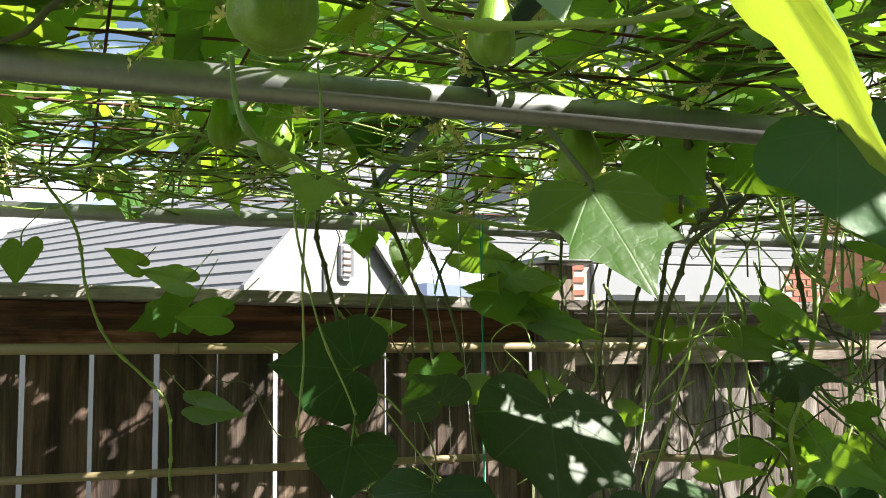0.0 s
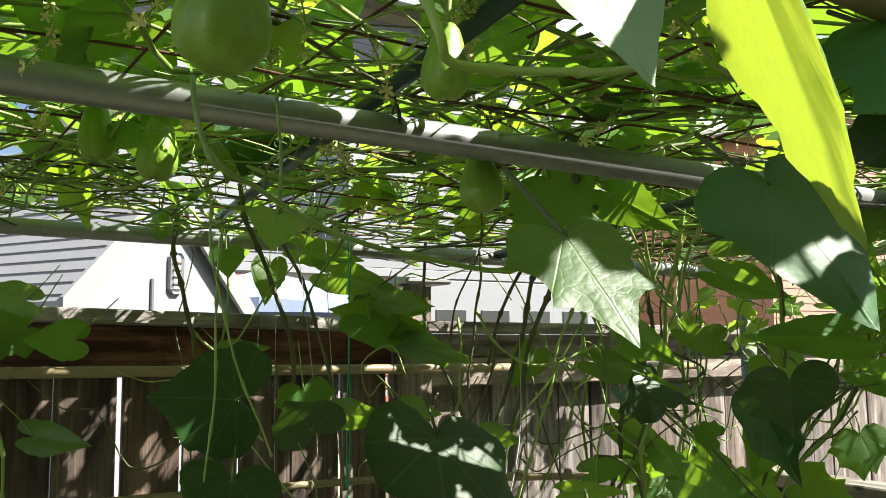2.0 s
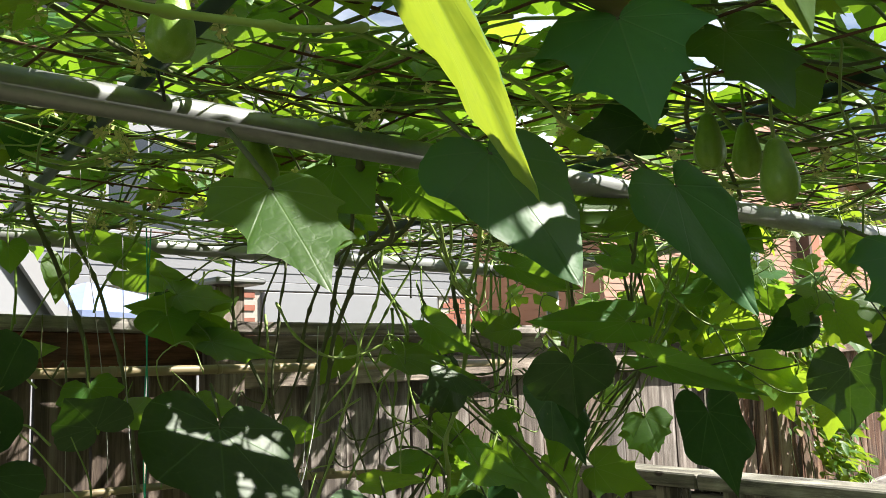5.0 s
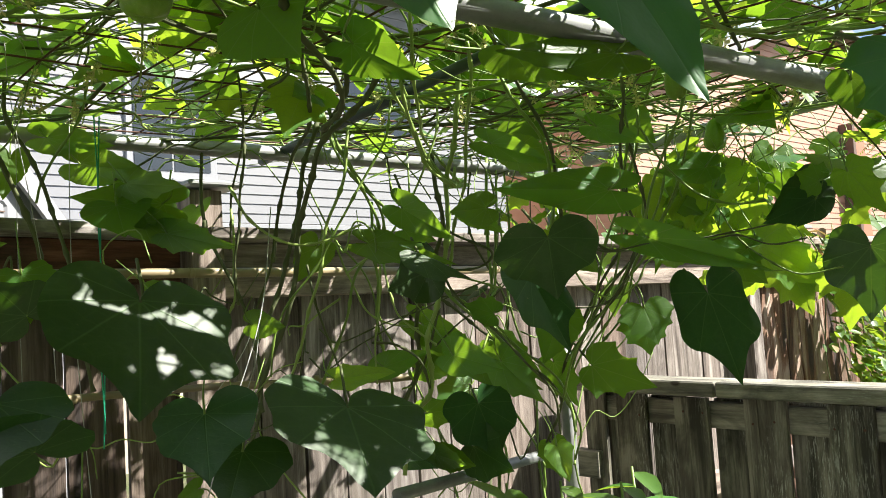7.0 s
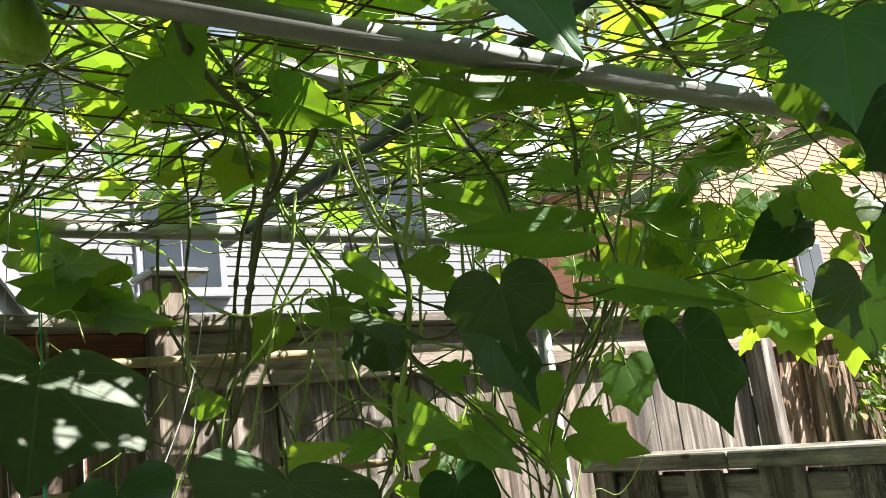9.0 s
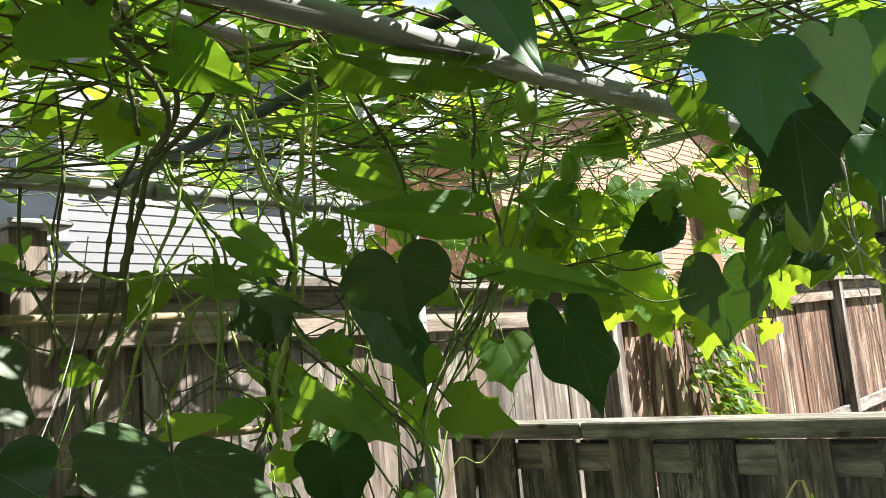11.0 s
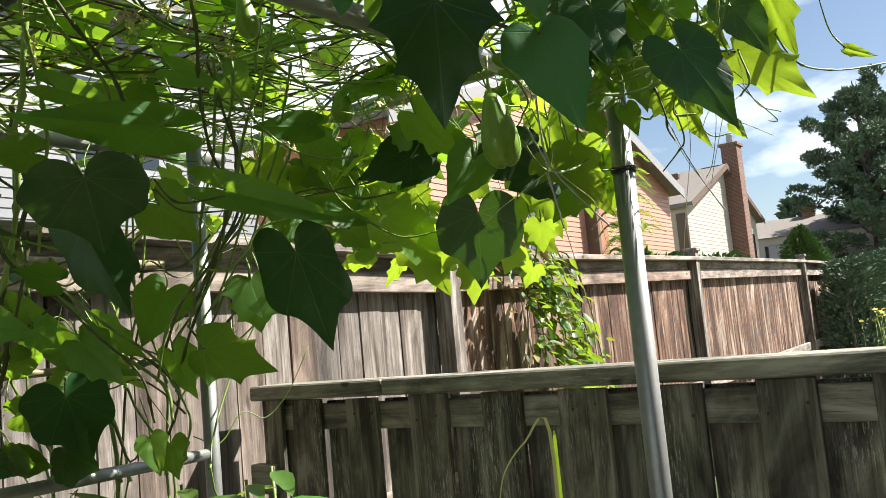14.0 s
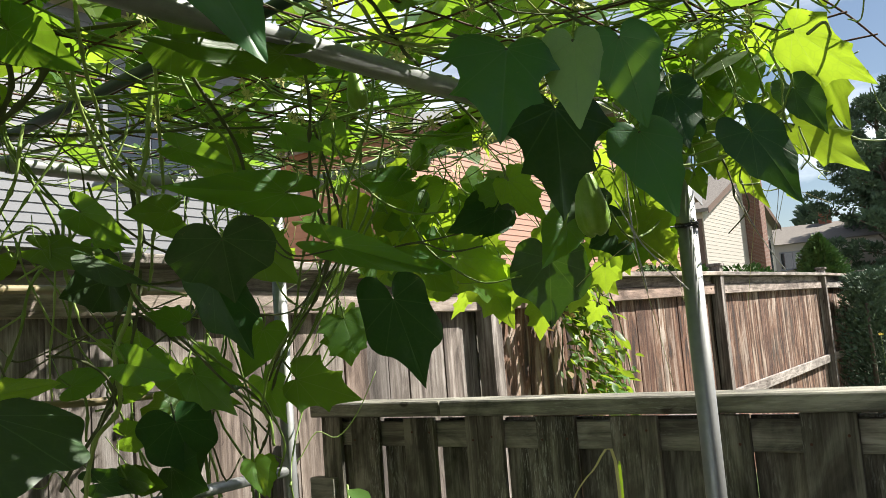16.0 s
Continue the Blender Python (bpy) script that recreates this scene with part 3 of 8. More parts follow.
def build_trellis():
    t = thing("trellis_frame", "galvanised pipe trellis frame with green coated crossbars", "trellis", at=(0.2, 1.7, 0))
    xa = -1.75
    nl = Vector((xa, near_y(xa), near_z(xa)))
    nr = Vector((1.80, near_y(1.80) - 0.02, near_z(1.80) - 0.045))
    pipe("near_rail", nl, nr, 0.0215, STEEL, t)
    fl, fr = Vector((-1.9, far_y(-1.9), far_z(-1.9))), Vector((1.45, far_y(1.45), far_z(1.45)))
    pipe("far_rail", fl, fr, 0.0195, STEEL, t)
    d = (fr - fl).normalized()
    cx = Vector((-1.12, far_y(-1.12), far_z(-1.12)))
    pipe("coupling", cx - d * 0.05, cx + d * 0.05, 0.0235, STEEL, t)
    for x in (0.63,):
        c = Vector((x, far_y(x), far_z(x)))
        pipe("coupling", c - d * 0.012, c + d * 0.012, 0.0225, STEEL, t)
    pipe("corner_post", (1.835, 1.305, -0.15), (1.835, 1.305, 1.985), 0.0215, STEEL, t)
    pipe("corner_post", (1.33, 2.405, -0.15), (1.33, 2.405, 1.96), 0.0205, STEEL, t)
    pipe("brace", (0.70, 2.00, 1.135), (1.315, 2.40, 1.115), 0.0150, STEEL, t, 14)
    pipe("corner_post", (-1.68, 0.76, -0.15), (-1.68, 0.76, 2.05), 0.0215, STEEL, t)
    pipe("corner_post", (-1.80, 1.88, -0.15), (-1.80, 1.88, 2.01), 0.0205, STEEL, t)

    def cross1(y):
        return (0.361 - 0.246 * y, y, 2.064)

    def cross2(y):
        return (1.655 - 0.483 * y, y, 2.206 - 0.100 * y)

    def end(y):
        return (2.855 - 0.542 * y, y, 2.118 - 0.056 * y)

    pipe("crossbar", cross1(0.30), cross1(2.36), 0.0115, GREEN_TUBE, t, 12, label="dark green coated tube")
    pipe("crossbar", cross2(0.50), cross2(2.42), 0.0125, GREEN_TUBE, t, 12, label="dark green coated tube")
    pipe("end_rail", end(1.60), end(2.50), 0.0205, STEEL, t)
    # a tie of dark wire round the corner post, and one at the crossing of tube and rail
    for c, r in (((1.835, 1.305, 1.652), 0.0235), ((1.835, 1.305, 1.658), 0.024), ((0.087, 1.135, 2.033), 0.027), ((0.087, 1.140, 2.033), 0.027)):
        upright = r < 0.026
        ring = []
        for i in range(17):
            a = 2 * math.pi * i / 16
            ring.append(Vector(c) + (Vector((r * math.cos(a), r * math.sin(a), 0.002 * math.sin(3 * a))) if upright else Vector((0.012 * math.sin(a * 2) * 0.4, r * math.cos(a), r * math.sin(a)))))
        tube("wire_tie", ring, 0.0022, WIRE_TIE, t, sides=5)
    tail = [(1.815, 1.297, 1.653), (1.76, 1.285, 1.648), (1.70, 1.27, 1.632), (1.64, 1.26, 1.622), (1.585, 1.25, 1.60)]
    tube("wire_tie", smooth_line(tail), 0.0016, WIRE_TIE, t, sides=5)
    return t


def roof_point(a, b):
    """A place on the mesh: a metres along the rails, b metres from the near rail towards the fence."""
    x = a - 0.40 * b
    return Vector((x, near_y(x) + b * 0.96, 2.088 - 0.034 * x - 0.036 * b))


def build_mesh():
    w = thing("wire_mesh", "rusty welded wire mesh sheet tied over the trellis", "wire mesh", at=(0.2, 1.7, 2.06))
    rng = random.Random(3)
    b = -0.628
    while b < 1.42:
        pts = [roof_point(-1.7 + 0.25 * i, b) + Vector((0, 0.004 * noise.noise((i * 0.9, b * 3, 1)), 0.016 * noise.noise((i * 0.6, b * 2, 0)))) for i in range(16)]
        tube("wire", smooth_line(pts, 3), 0.0023, RUST, w, sides=5)
        b += 0.172
    a = -1.62
    while a < 2.05:
        pts = [roof_point(a, -0.64 + 0.172 * i) + Vector((0, 0, 0.005 + 0.016 * noise.noise((a * 2.4, i * 0.6, 0)))) for i in range(13)]
        tube("wire", smooth_line(pts, 3), 0.0023, RUST, w, sides=5)
        a += 0.178
    return w


def build_poles():
    """The canes that lie along the fence and above the trellis."""
    def cane(pts, r, label, nodes):
        c = thing("bamboo_cane", label, "cane", "canes", at=pts[0])
        tube("culm", pts, r, BAMBOO, c, r * 0.92, 12)
        a, b = Vector(pts[0]), Vector(pts[-1])
        for i in range(1, nodes):
            q = a.lerp(b, i / nodes + 0.02 * math.sin(i * 5.1))
            d = (b - a).normalized()
            tube("node", [q - d * 0.007, q - d * 0.002, q + d * 0.002, q + d * 0.007], r * 1.07, BAMBOO, c, r * 1.0, 12)
        return c

    def at_x(x, drop=0.0):
        return (x, 2.223 + 0.345 * x, 1.672 - 0.015 * x - drop)

    cane([at_x(-1.6), at_x(0.2), at_x(1.3)], 0.0130, "pale bamboo cane tied level along the fence", 9)
    cane([at_x(-1.7, 0.285), at_x(0.0, 0.28), at_x(0.35, 0.283)], 0.0095, "thin brown cane tied level below the bamboo", 6)
    cane([(0.35, 2.30, 1.385), (0.8, 2.34, 1.365), (1.22, 2.38, 1.37)], 0.0105, "thin weathered cane tied across the stems", 7)
    cane([(0.542, 0.762, 2.044), (0.30, 0.70, 2.075), (-0.1, 0.60, 2.10)], 0.0150, "brown bamboo cane lying over the mesh", 4)


build_boundary_fence()
build_side_fence()
build_trellis()
build_mesh()
build_poles()


# ---- neighbouring houses ----
def wall_mesh(name, w, h, thick, material):
    return box_mesh(name, w, thick, h, material, 0.0, base=True)


def window_on(parent, m, w, h, bars=1, frame_mat=None, name="window"):
    """A window on a wall whose outer face looks along -y of m."""
    fm = frame_mat or WHITE
    root = put(name, box_mesh("window_frame", w + 0.14, 0.05, h + 0.14, fm, 0.01), parent, m)
    for i in range(bars + 1):
        pw = w / (bars + 1) - 0.03
        put("pane", box_mesh("pane", pw, 0.02, h - 0.04, GLASS, 0.0), root, m @ Matrix.Translation((-w / 2 + (i + 0.5) * w / (bars + 1), -0.024, 0)))
    put("sill", box_mesh("sill", w + 0.22, 0.11, 0.05, fm, 0.008), root, m @ Matrix.Translation((0, -0.05, -h / 2 - 0.09)))
    return root


def clad(parent, m, w, h, z0, pitch, material, profile=None, name="siding_course"):
    """Lap siding: one bevelled course above another; profile(z) gives the free span of a gable at a height."""
    rows = int(h / pitch)
    me = None
    for i in range(rows):
        z = z0 + i * pitch
        a, b = (-w / 2, w / 2) if profile is None else profile(z + pitch * 0.5)
        if b - a < 0.2:
            continue
        if me is None:
            verts = [(-0.5, -0.018, 0), (0.5, -0.018, 0), (0.5, -0.006, pitch), (-0.5, -0.006, pitch), (-0.5, 0, 0), (0.5, 0, 0), (0.5, 0, pitch), (-0.5, 0, pitch)]
            me = mesh_of(name, verts, [(0, 1, 2, 3), (4, 5, 1, 0), (3, 2, 6, 7), (1, 5, 6, 2), (4, 0, 3, 7)], material)
        put(name, me, parent, m @ Matrix.Translation(((a + b) / 2, 0, z)) @ Matrix.Diagonal((b - a, 1, 1, 1)))


def bricks_on(parent, m, w, h, z0, limit=300):
    """Brick facing: a mortar bed with single bricks standing 6 mm proud."""
    put("mortar_bed", box_mesh("mortar_bed", w, 0.02, h, MORTAR, 0.0, base=True), parent, m @ Matrix.Translation((0, 0.012, z0)))
    bl, bh = 0.215, 0.068
    me = box_mesh("brick", bl, 0.02, bh, BRICK, 0.0)
    done = 0
    rows, cols = int(h / 0.078), int(w / 0.227)
    for r in reversed(range(rows)):
        for c in range(cols):
            if done >= limit:
                return
            x = -w / 2 + (c + 0.5 + (0.25 if r % 2 else -0.25) * 0.9) * w / cols
            if abs(x) > w / 2 - bl * 0.45:
                continue
            put("brick", me, parent, m @ Matrix.Translation((x, -0.004, z0 + (r + 0.5) * 0.078)))
            done += 1


def gable_body(name, parent, m, w, d, eave, ridge, material):
    """The solid walls of a gabled house: front along -y, ridge along y."""
    v = [(-w / 2, 0, 0), (w / 2, 0, 0), (w / 2, 0, eave), (0, 0, ridge), (-w / 2, 0, eave)]
    v += [(x, d, z) for x, _, z in v]
    f = [(0, 1, 2, 3, 4), (9, 8, 7, 6, 5), (1, 6, 7, 2), (5, 0, 4, 9), (0, 5, 6, 1)]
    return put(name, mesh_of(name, v, f, material), parent, m)


def gable_roof(parent, m, w, d, eave, ridge, material, over=0.35, thick=0.12, trim=None, courses=0):
    for s in (-1, 1):
        slope = (ridge - eave) / (w / 2)
        xe = s * (w / 2 + over)
        ze = eave - over * slope
        v = [(0, -over, ridge), (xe, -over, ze), (xe, d + over, ze), (0, d + over, ridge)]
        v += [(x, y, z + thick) for x, y, z in v]
        f = [(0, 1, 2, 3), (7, 6, 5, 4), (0, 4, 5, 1), (1, 5, 6, 2), (2, 6, 7, 3), (3, 7, 4, 0)]
        roof = put("roof", mesh_of("roof", v, f, material), parent, m)
        if trim:
            v = [(0, -over - 0.03, ridge - 0.12), (xe, -over - 0.03, ze - 0.12), (xe, -over - 0.03, ze + thick + 0.02), (0, -over - 0.03, ridge + thick + 0.02)]
            v += [(x, y + 0.028, z) for x, y, z in v]
            put("barge_board", mesh_of("barge_board", v, [(0, 1, 2, 3), (7, 6, 5, 4), (0, 4, 5, 1), (1, 5, 6, 2), (2, 6, 7, 3), (3, 7, 4, 0)], trim), parent, m)
        for i in range(courses):
            t = (i + 0.5) / courses
            x, z = xe * t, ridge + (ze - ridge) * t + thick
            put("roof_lath", box_mesh("roof_lath", 0.014, d + 2 * over, 0.012, material, 0.0), roof, m @ Matrix.Translation((x, d / 2, z + 0.004)) @ Matrix.Rotation(s * math.atan(slope), 4, "Y"))


def facing(x, y, deg):
    """A wall frame at x, y whose outer face looks along the compass turn deg (0: towards -y)."""
    return Matrix.Translation((x, y, 0)) @ Matrix.Rotation(radians(deg), 4, "Z")


def white_house():
    h = thing("house", "two-storey neighbouring house with white lap siding over red brick", "house", at=yard(5.6, 9))
    m = in_yard(5.6, 9.0)
    w = 7.4
    put("wall", box_mesh("wall", w, 6.0, 5.9, STUCCO, 0.0, base=True), h, m @ Matrix.Translation((0, 3.02, 0)))
    clad(h, m, w, 3.2, 2.66, 0.115, SIDING)
    put("band", box_mesh("band", w, 0.06, 0.10, WHITE, 0.006), h, m @ Matrix.Translation((0, -0.01, 2.60)))
    for x0, x1 in ((-3.68, -2.2), (-0.85, -0.05), (2.95, 3.68)):
        bricks_on(h, m @ Matrix.Translation(((x0 + x1) / 2, 0, 0)), x1 - x0, 1.5, 1.05, 120)
        put("plinth", box_mesh("plinth", x1 - x0, 0.03, 1.05, BRICK, 0.0, base=True), h, m @ Matrix.Translation(((x0 + x1) / 2, 0, 0)))
    window_on(h, m @ Matrix.Translation((-1.5, -0.02, 3.75)), 0.9, 1.1)
    window_on(h, m @ Matrix.Translation((1.4, -0.02, 4.4)), 1.2, 1.1)
    window_on(h, m @ Matrix.Translation((-1.5, -0.02, 1.75)), 1.1, 1.1)
    door = put("door", box_mesh("door", 2.9, 0.08, 2.48, WHITE, 0.008, base=True), h, m @ Matrix.Translation((1.42, -0.02, 0.05)), "white panelled garage door")
    for i in range(4):
        put("pane", box_mesh("pane", 0.46, 0.02, 0.22, GLASS, 0.004), door, m @ Matrix.Translation((0.38 + 0.70 * i, -0.062, 2.05)))
        for z in (0.35, 0.9, 1.45):
            put("panel", box_mesh("panel", 0.56, 0.02, 0.40, WHITE, 0.008), door, m @ Matrix.Translation((0.38 + 0.70 * i, -0.064, z)))
    put("roof", box_mesh("roof", w + 0.8, 7.0, 0.16, SHINGLE, 0.01), h, m @ Matrix.Translation((0, 3.1, 5.98)))
    put("gutter", box_mesh("gutter", w + 0.8, 0.12, 0.12, WHITE, 0.02), h, m @ Matrix.Translation((0, -0.45, 5.88)))
    return h


def salmon_house():
    h = thing("house", "neighbouring house with salmon lap siding under a wide low gable", "house", at=yard(17.84, 8))
    m = in_yard(17.84, 8.0)
    w, d, eave, ridge = 13.2, 8.0, 4.98, 7.1
    gable_body("wall", h, m, w, d, eave, ridge, RED_TRIM)

    def span(z):
        k = min(1.0, (ridge - z) / (ridge - eave))
        return -w / 2 * k, w / 2 * k

    clad(h, m, w, ridge - 1.5, 1.5, 0.115, SALMON, span)
    gable_roof(h, m, w, d, eave, ridge, SHINGLE, 0.35, 0.12, SHED_ROOF)
    put("corner_trim", box_mesh("corner_trim", 1.0, 0.10, 4.9, RED_TRIM, 0.01, base=True), h, m @ Matrix.Translation((1.25, -0.04, 0)))
    put("corner_trim", box_mesh("corner_trim", 0.14, 0.30, 4.9, TRIM, 0.01, base=True), h, m @ Matrix.Translation((0.75, -0.15, 0)))
    window_on(h, m @ Matrix.Translation((-1.75, -0.05, 3.3)), 0.9, 1.1)
    side = m @ Matrix.Translation((-w / 2, d / 2, 0)) @ Matrix.Rotation(-math.pi / 2, 4, "Z")
    clad(h, side, d, eave - 1.5, 1.5, 0.115, SALMON)
    return h


def cream_house():
    h = thing("house", "two-storey house with cream siding and a tall brick chimney", "house", at=yard(49, 13.3))
    m = in_yard(49.2, 13.3)
    w, d, eave, ridge = 13.4, 12.0, 6.95, 9.55
    gable_body("wall", h, m, w, d, eave, ridge, STUCCO)

    def span(z):
        k = min(1.0, (ridge - z) / (ridge - eave))
        return -w / 2 * k, w / 2 * k

    clad(h, m, w, ridge, 0.0, 0.20, CREAM, span)
    gable_roof(h, m, w, d, eave, ridge, SHINGLE, 0.45, 0.18, TRIM)
    c = m @ Matrix.Translation((1.35, -0.46, 0))
    chimney = put("chimney", box_mesh("chimney", 1.1, 0.9, 11.0, FAR_BRICK, 0.02, base=True), h, c)
    put("crown", box_mesh("crown", 1.28, 1.08, 0.18, FAR_BRICK, 0.02), chimney, c @ Matrix.Translation((0, 0, 10.95)))
    put("flue", box_mesh("flue", 0.34, 0.34, 0.6, STEEL, 0.04), chimney, c @ Matrix.Translation((0, 0, 11.3)))
    window_on(h, m @ Matrix.Translation((5.0, -0.06, 4.9)), 1.4, 2.2)
    side = m @ Matrix.Translation((-w / 2, 0, 0)) @ Matrix.Rotation(-math.pi / 2, 4, "Z")
    window_on(h, side @ Matrix.Translation((-1.9, -0.05, 5.5)), 0.8, 1.7)
    put("corner_trim", box_mesh("corner_trim", 0.5, 0.12, 6.5, TRIM, 0.01, base=True), h, side @ Matrix.Translation((-0.3, -0.04, 0)))
    for i in range(3):
        put("roof_vent", box_mesh("roof_vent", 0.4, 0.4, 0.35, TRIM, 0.03), h, m @ Matrix.Translation((-1.6 - 0.9 * i, 2.0 + 2.2 * i, ridge - (1.6 + 0.9 * i) * 0.388 + 0.3)))
    return h


def bungalow():
    h = thing("house", "distant low house with a brown roof and pale walls", "house", at=(55, 36, 0))
    m = facing(55.4, 36.8, -56)
    w, d, eave, ridge = 14.0, 9.0, 6.4, 8.1
    put("wall", box_mesh("wall", w, d, eave, CREAM, 0.0, base=True), h, m @ Matrix.Translation((0, d / 2, 0)))
    v = [(-w / 2 - 0.4, -0.4, eave), (w / 2 + 0.4, -0.4, eave), (w / 2 + 0.4, d + 0.4, eave), (-w / 2 - 0.4, d + 0.4, eave), (-w / 2 + 2, d / 2, ridge), (w / 2 - 2, d / 2, ridge)]
    put("roof", mesh_of("roof", v, [(0, 1, 5, 4), (1, 2, 5), (2, 3, 4, 5), (3, 0, 4), (3, 2, 1, 0)], SHINGLE), h, m)
    window_on(h, m @ Matrix.Translation((-1.5, -0.03, 5.2)), 1.6, 1.2)
    put("chimney", box_mesh("chimney", 0.9, 0.7, 1.2, BRICK, 0.02, base=True), h, m @ Matrix.Translation((1, d / 2, ridge - 0.3)))
    return h


def garden_shed():
    h = thing("shed", "small white resin garden shed with a grey ribbed roof", "shed", at=(-1.0, 5.3, 0))
    # gable corner at (-1.2, 4.9), gable running right and away
    g = Vector((0.60, 0.80, 0)).normalized()
    m = Matrix.Translation((-1.2 + 0.75 * g.x, 4.92 + 0.75 * g.y, 0)) @ Matrix.Rotation(math.atan2(g.y, g.x), 4, "Z")
    w, d, eave, ridge = 1.50, 4.4, 2.0, 2.75
    gable_body("wall", h, m, w, d, eave, ridge, WHITE)
    gable_roof(h, m, w, d, eave, ridge, SHED_ROOF, 0.05, 0.03, SHED_ROOF, 11)
    put("panel_rib", box_mesh("panel_rib", 0.06, 0.03, 2.15, WHITE, 0.008, base=True), h, m @ Matrix.Translation((-0.08, -0.012, 0)))
    vent = put("vent", box_mesh("vent", 0.12, 0.03, 0.26, WHITE, 0.03), h, m @ Matrix.Translation((0.09, -0.014, 2.19)))
    for i in range(4):
        put("slot", box_mesh("slot", 0.07, 0.01, 0.008, TRIM, 0.0), vent, m @ Matrix.Translation((0.09, -0.031, 2.12 + 0.045 * i)))
    return h


def patio_umbrella():
    p = thing("patio_umbrella", "pale blue canvas patio umbrella on a white pole", "umbrella", at=yard(2.85, 7.4))
    c = yard(2.85, 7.4)
    tube("pole", [c, c + Vector((0, 0, 2.42))], 0.022, WHITE, p, sides=10)
    n = 8
    v = [c + Vector((0, 0, 2.42))]
    for ring, (r, z) in enumerate(((0.5, 2.30), (1.0, 2.12))):
        for i in range(n * 2):
            a = math.pi * i / n
            sag = 0.03 if i % 2 else 0.0
            v.append(c + Vector((r * math.cos(a), r * math.sin(a), z - sag)))
    for i in range(n * 2):
        a = math.pi * i / n
        v.append(c + Vector((1.0 * math.cos(a), 1.0 * math.sin(a), 2.0)))
    k = 2 * n
    f = [(0, 1 + i, 1 + (i + 1) % k) for i in range(k)]
    for ring in range(2):
        f += [(1 + ring * k + i, 1 + (ring + 1) * k + i, 1 + (ring + 1) * k + (i + 1) % k, 1 + ring * k + (i + 1) % k) for i in range(k)]
    put("canopy", mesh_of("canopy", v, f, FABRIC), p)
    return p


def unseen_home():
    """An unseen house, added behind the walk to close off the sky there: plain brick walls."""
    h = thing("house", "unseen two-storey brick house, added at the back of the yard", "house", at=yard(0, -5.2))
    m = in_yard(0.0, -5.2)
    put("wall", box_mesh("wall", 17.0, 0.3, 5.6, FAR_BRICK, 0.0, base=True), h, m)
    put("wall", box_mesh("wall", 0.3, 7.0, 5.6, FAR_BRICK, 0.0, base=True), h, m @ Matrix.Translation((-8.35, -3.6, 0)))
    put("wall", box_mesh("wall", 0.3, 7.0, 5.6, FAR_BRICK, 0.0, base=True), h, m @ Matrix.Translation((8.35, -3.6, 0)))
    put("roof", box_mesh("roof", 17.8, 8.0, 0.2, SHINGLE, 0.01), h, m @ Matrix.Translation((0, -3.4, 5.71)))
    return h


unseen_home()
white_house()
salmon_house()
cream_house()
bungalow()
garden_shed()
patio_umbrella()


# ---- trees and hedges behind the fence ----
def spray_mesh(name, count, material, seed, reach, shape):
    """Many small flat sprigs, placed by shape(rng) -> place, outward way and size; one mesh."""
    rng = random.Random(seed)
    verts, faces = [], []
    for _ in range(count):
        q, out, s = shape(rng)
        out = (out + Vector((rng.uniform(-0.6, 0.6), rng.uniform(-0.6, 0.6), rng.uniform(-0.5, 0.5)))).normalized()
        side = out.cross(Vector((rng.uniform(-1, 1), rng.uniform(-1, 1), rng.uniform(-1, 1)))).normalized()
        n = side.cross(out)
        k = len(verts)
        L, W = s * reach, s * reach * 0.42
        verts += [q, q + out * L * 0.4 + side * W * 0.5 + n * L * 0.05, q + out * L, q + out * L * 0.4 - side * W * 0.5 - n * L * 0.05]
        faces.append((k, k + 1, k + 2, k + 3))
    return mesh_of(name, verts, faces, material)


def cone_tree(name, label, at, height, width, material, seed, count, sprig):
    t = thing(name, label, "tree", at=at)
    base = Vector(at)
    tube("trunk", [base, base + Vector((0, 0, height * 0.95))], width * 0.06 + 0.03, BARK, t, 0.02, 8)

    def shape(rng):
        h = rng.random() ** 1.25
        a = rng.uniform(0, 2 * math.pi)
        r = width * 0.5 * (1 - h) ** 0.75 * (0.72 + 0.38 * noise.noise((3 * math.cos(a), 3 * math.sin(a), h * 7 + seed))) * rng.uniform(0.55, 1.1)
        q = base + Vector((r * math.cos(a), r * math.sin(a), height * (0.03 + 0.95 * h)))
        return q, Vector((math.cos(a), math.sin(a), 0.55)), rng.uniform(0.6, 1.4)

    put("crown", spray_mesh("crown", count, material, seed, sprig, shape), t)
    return t


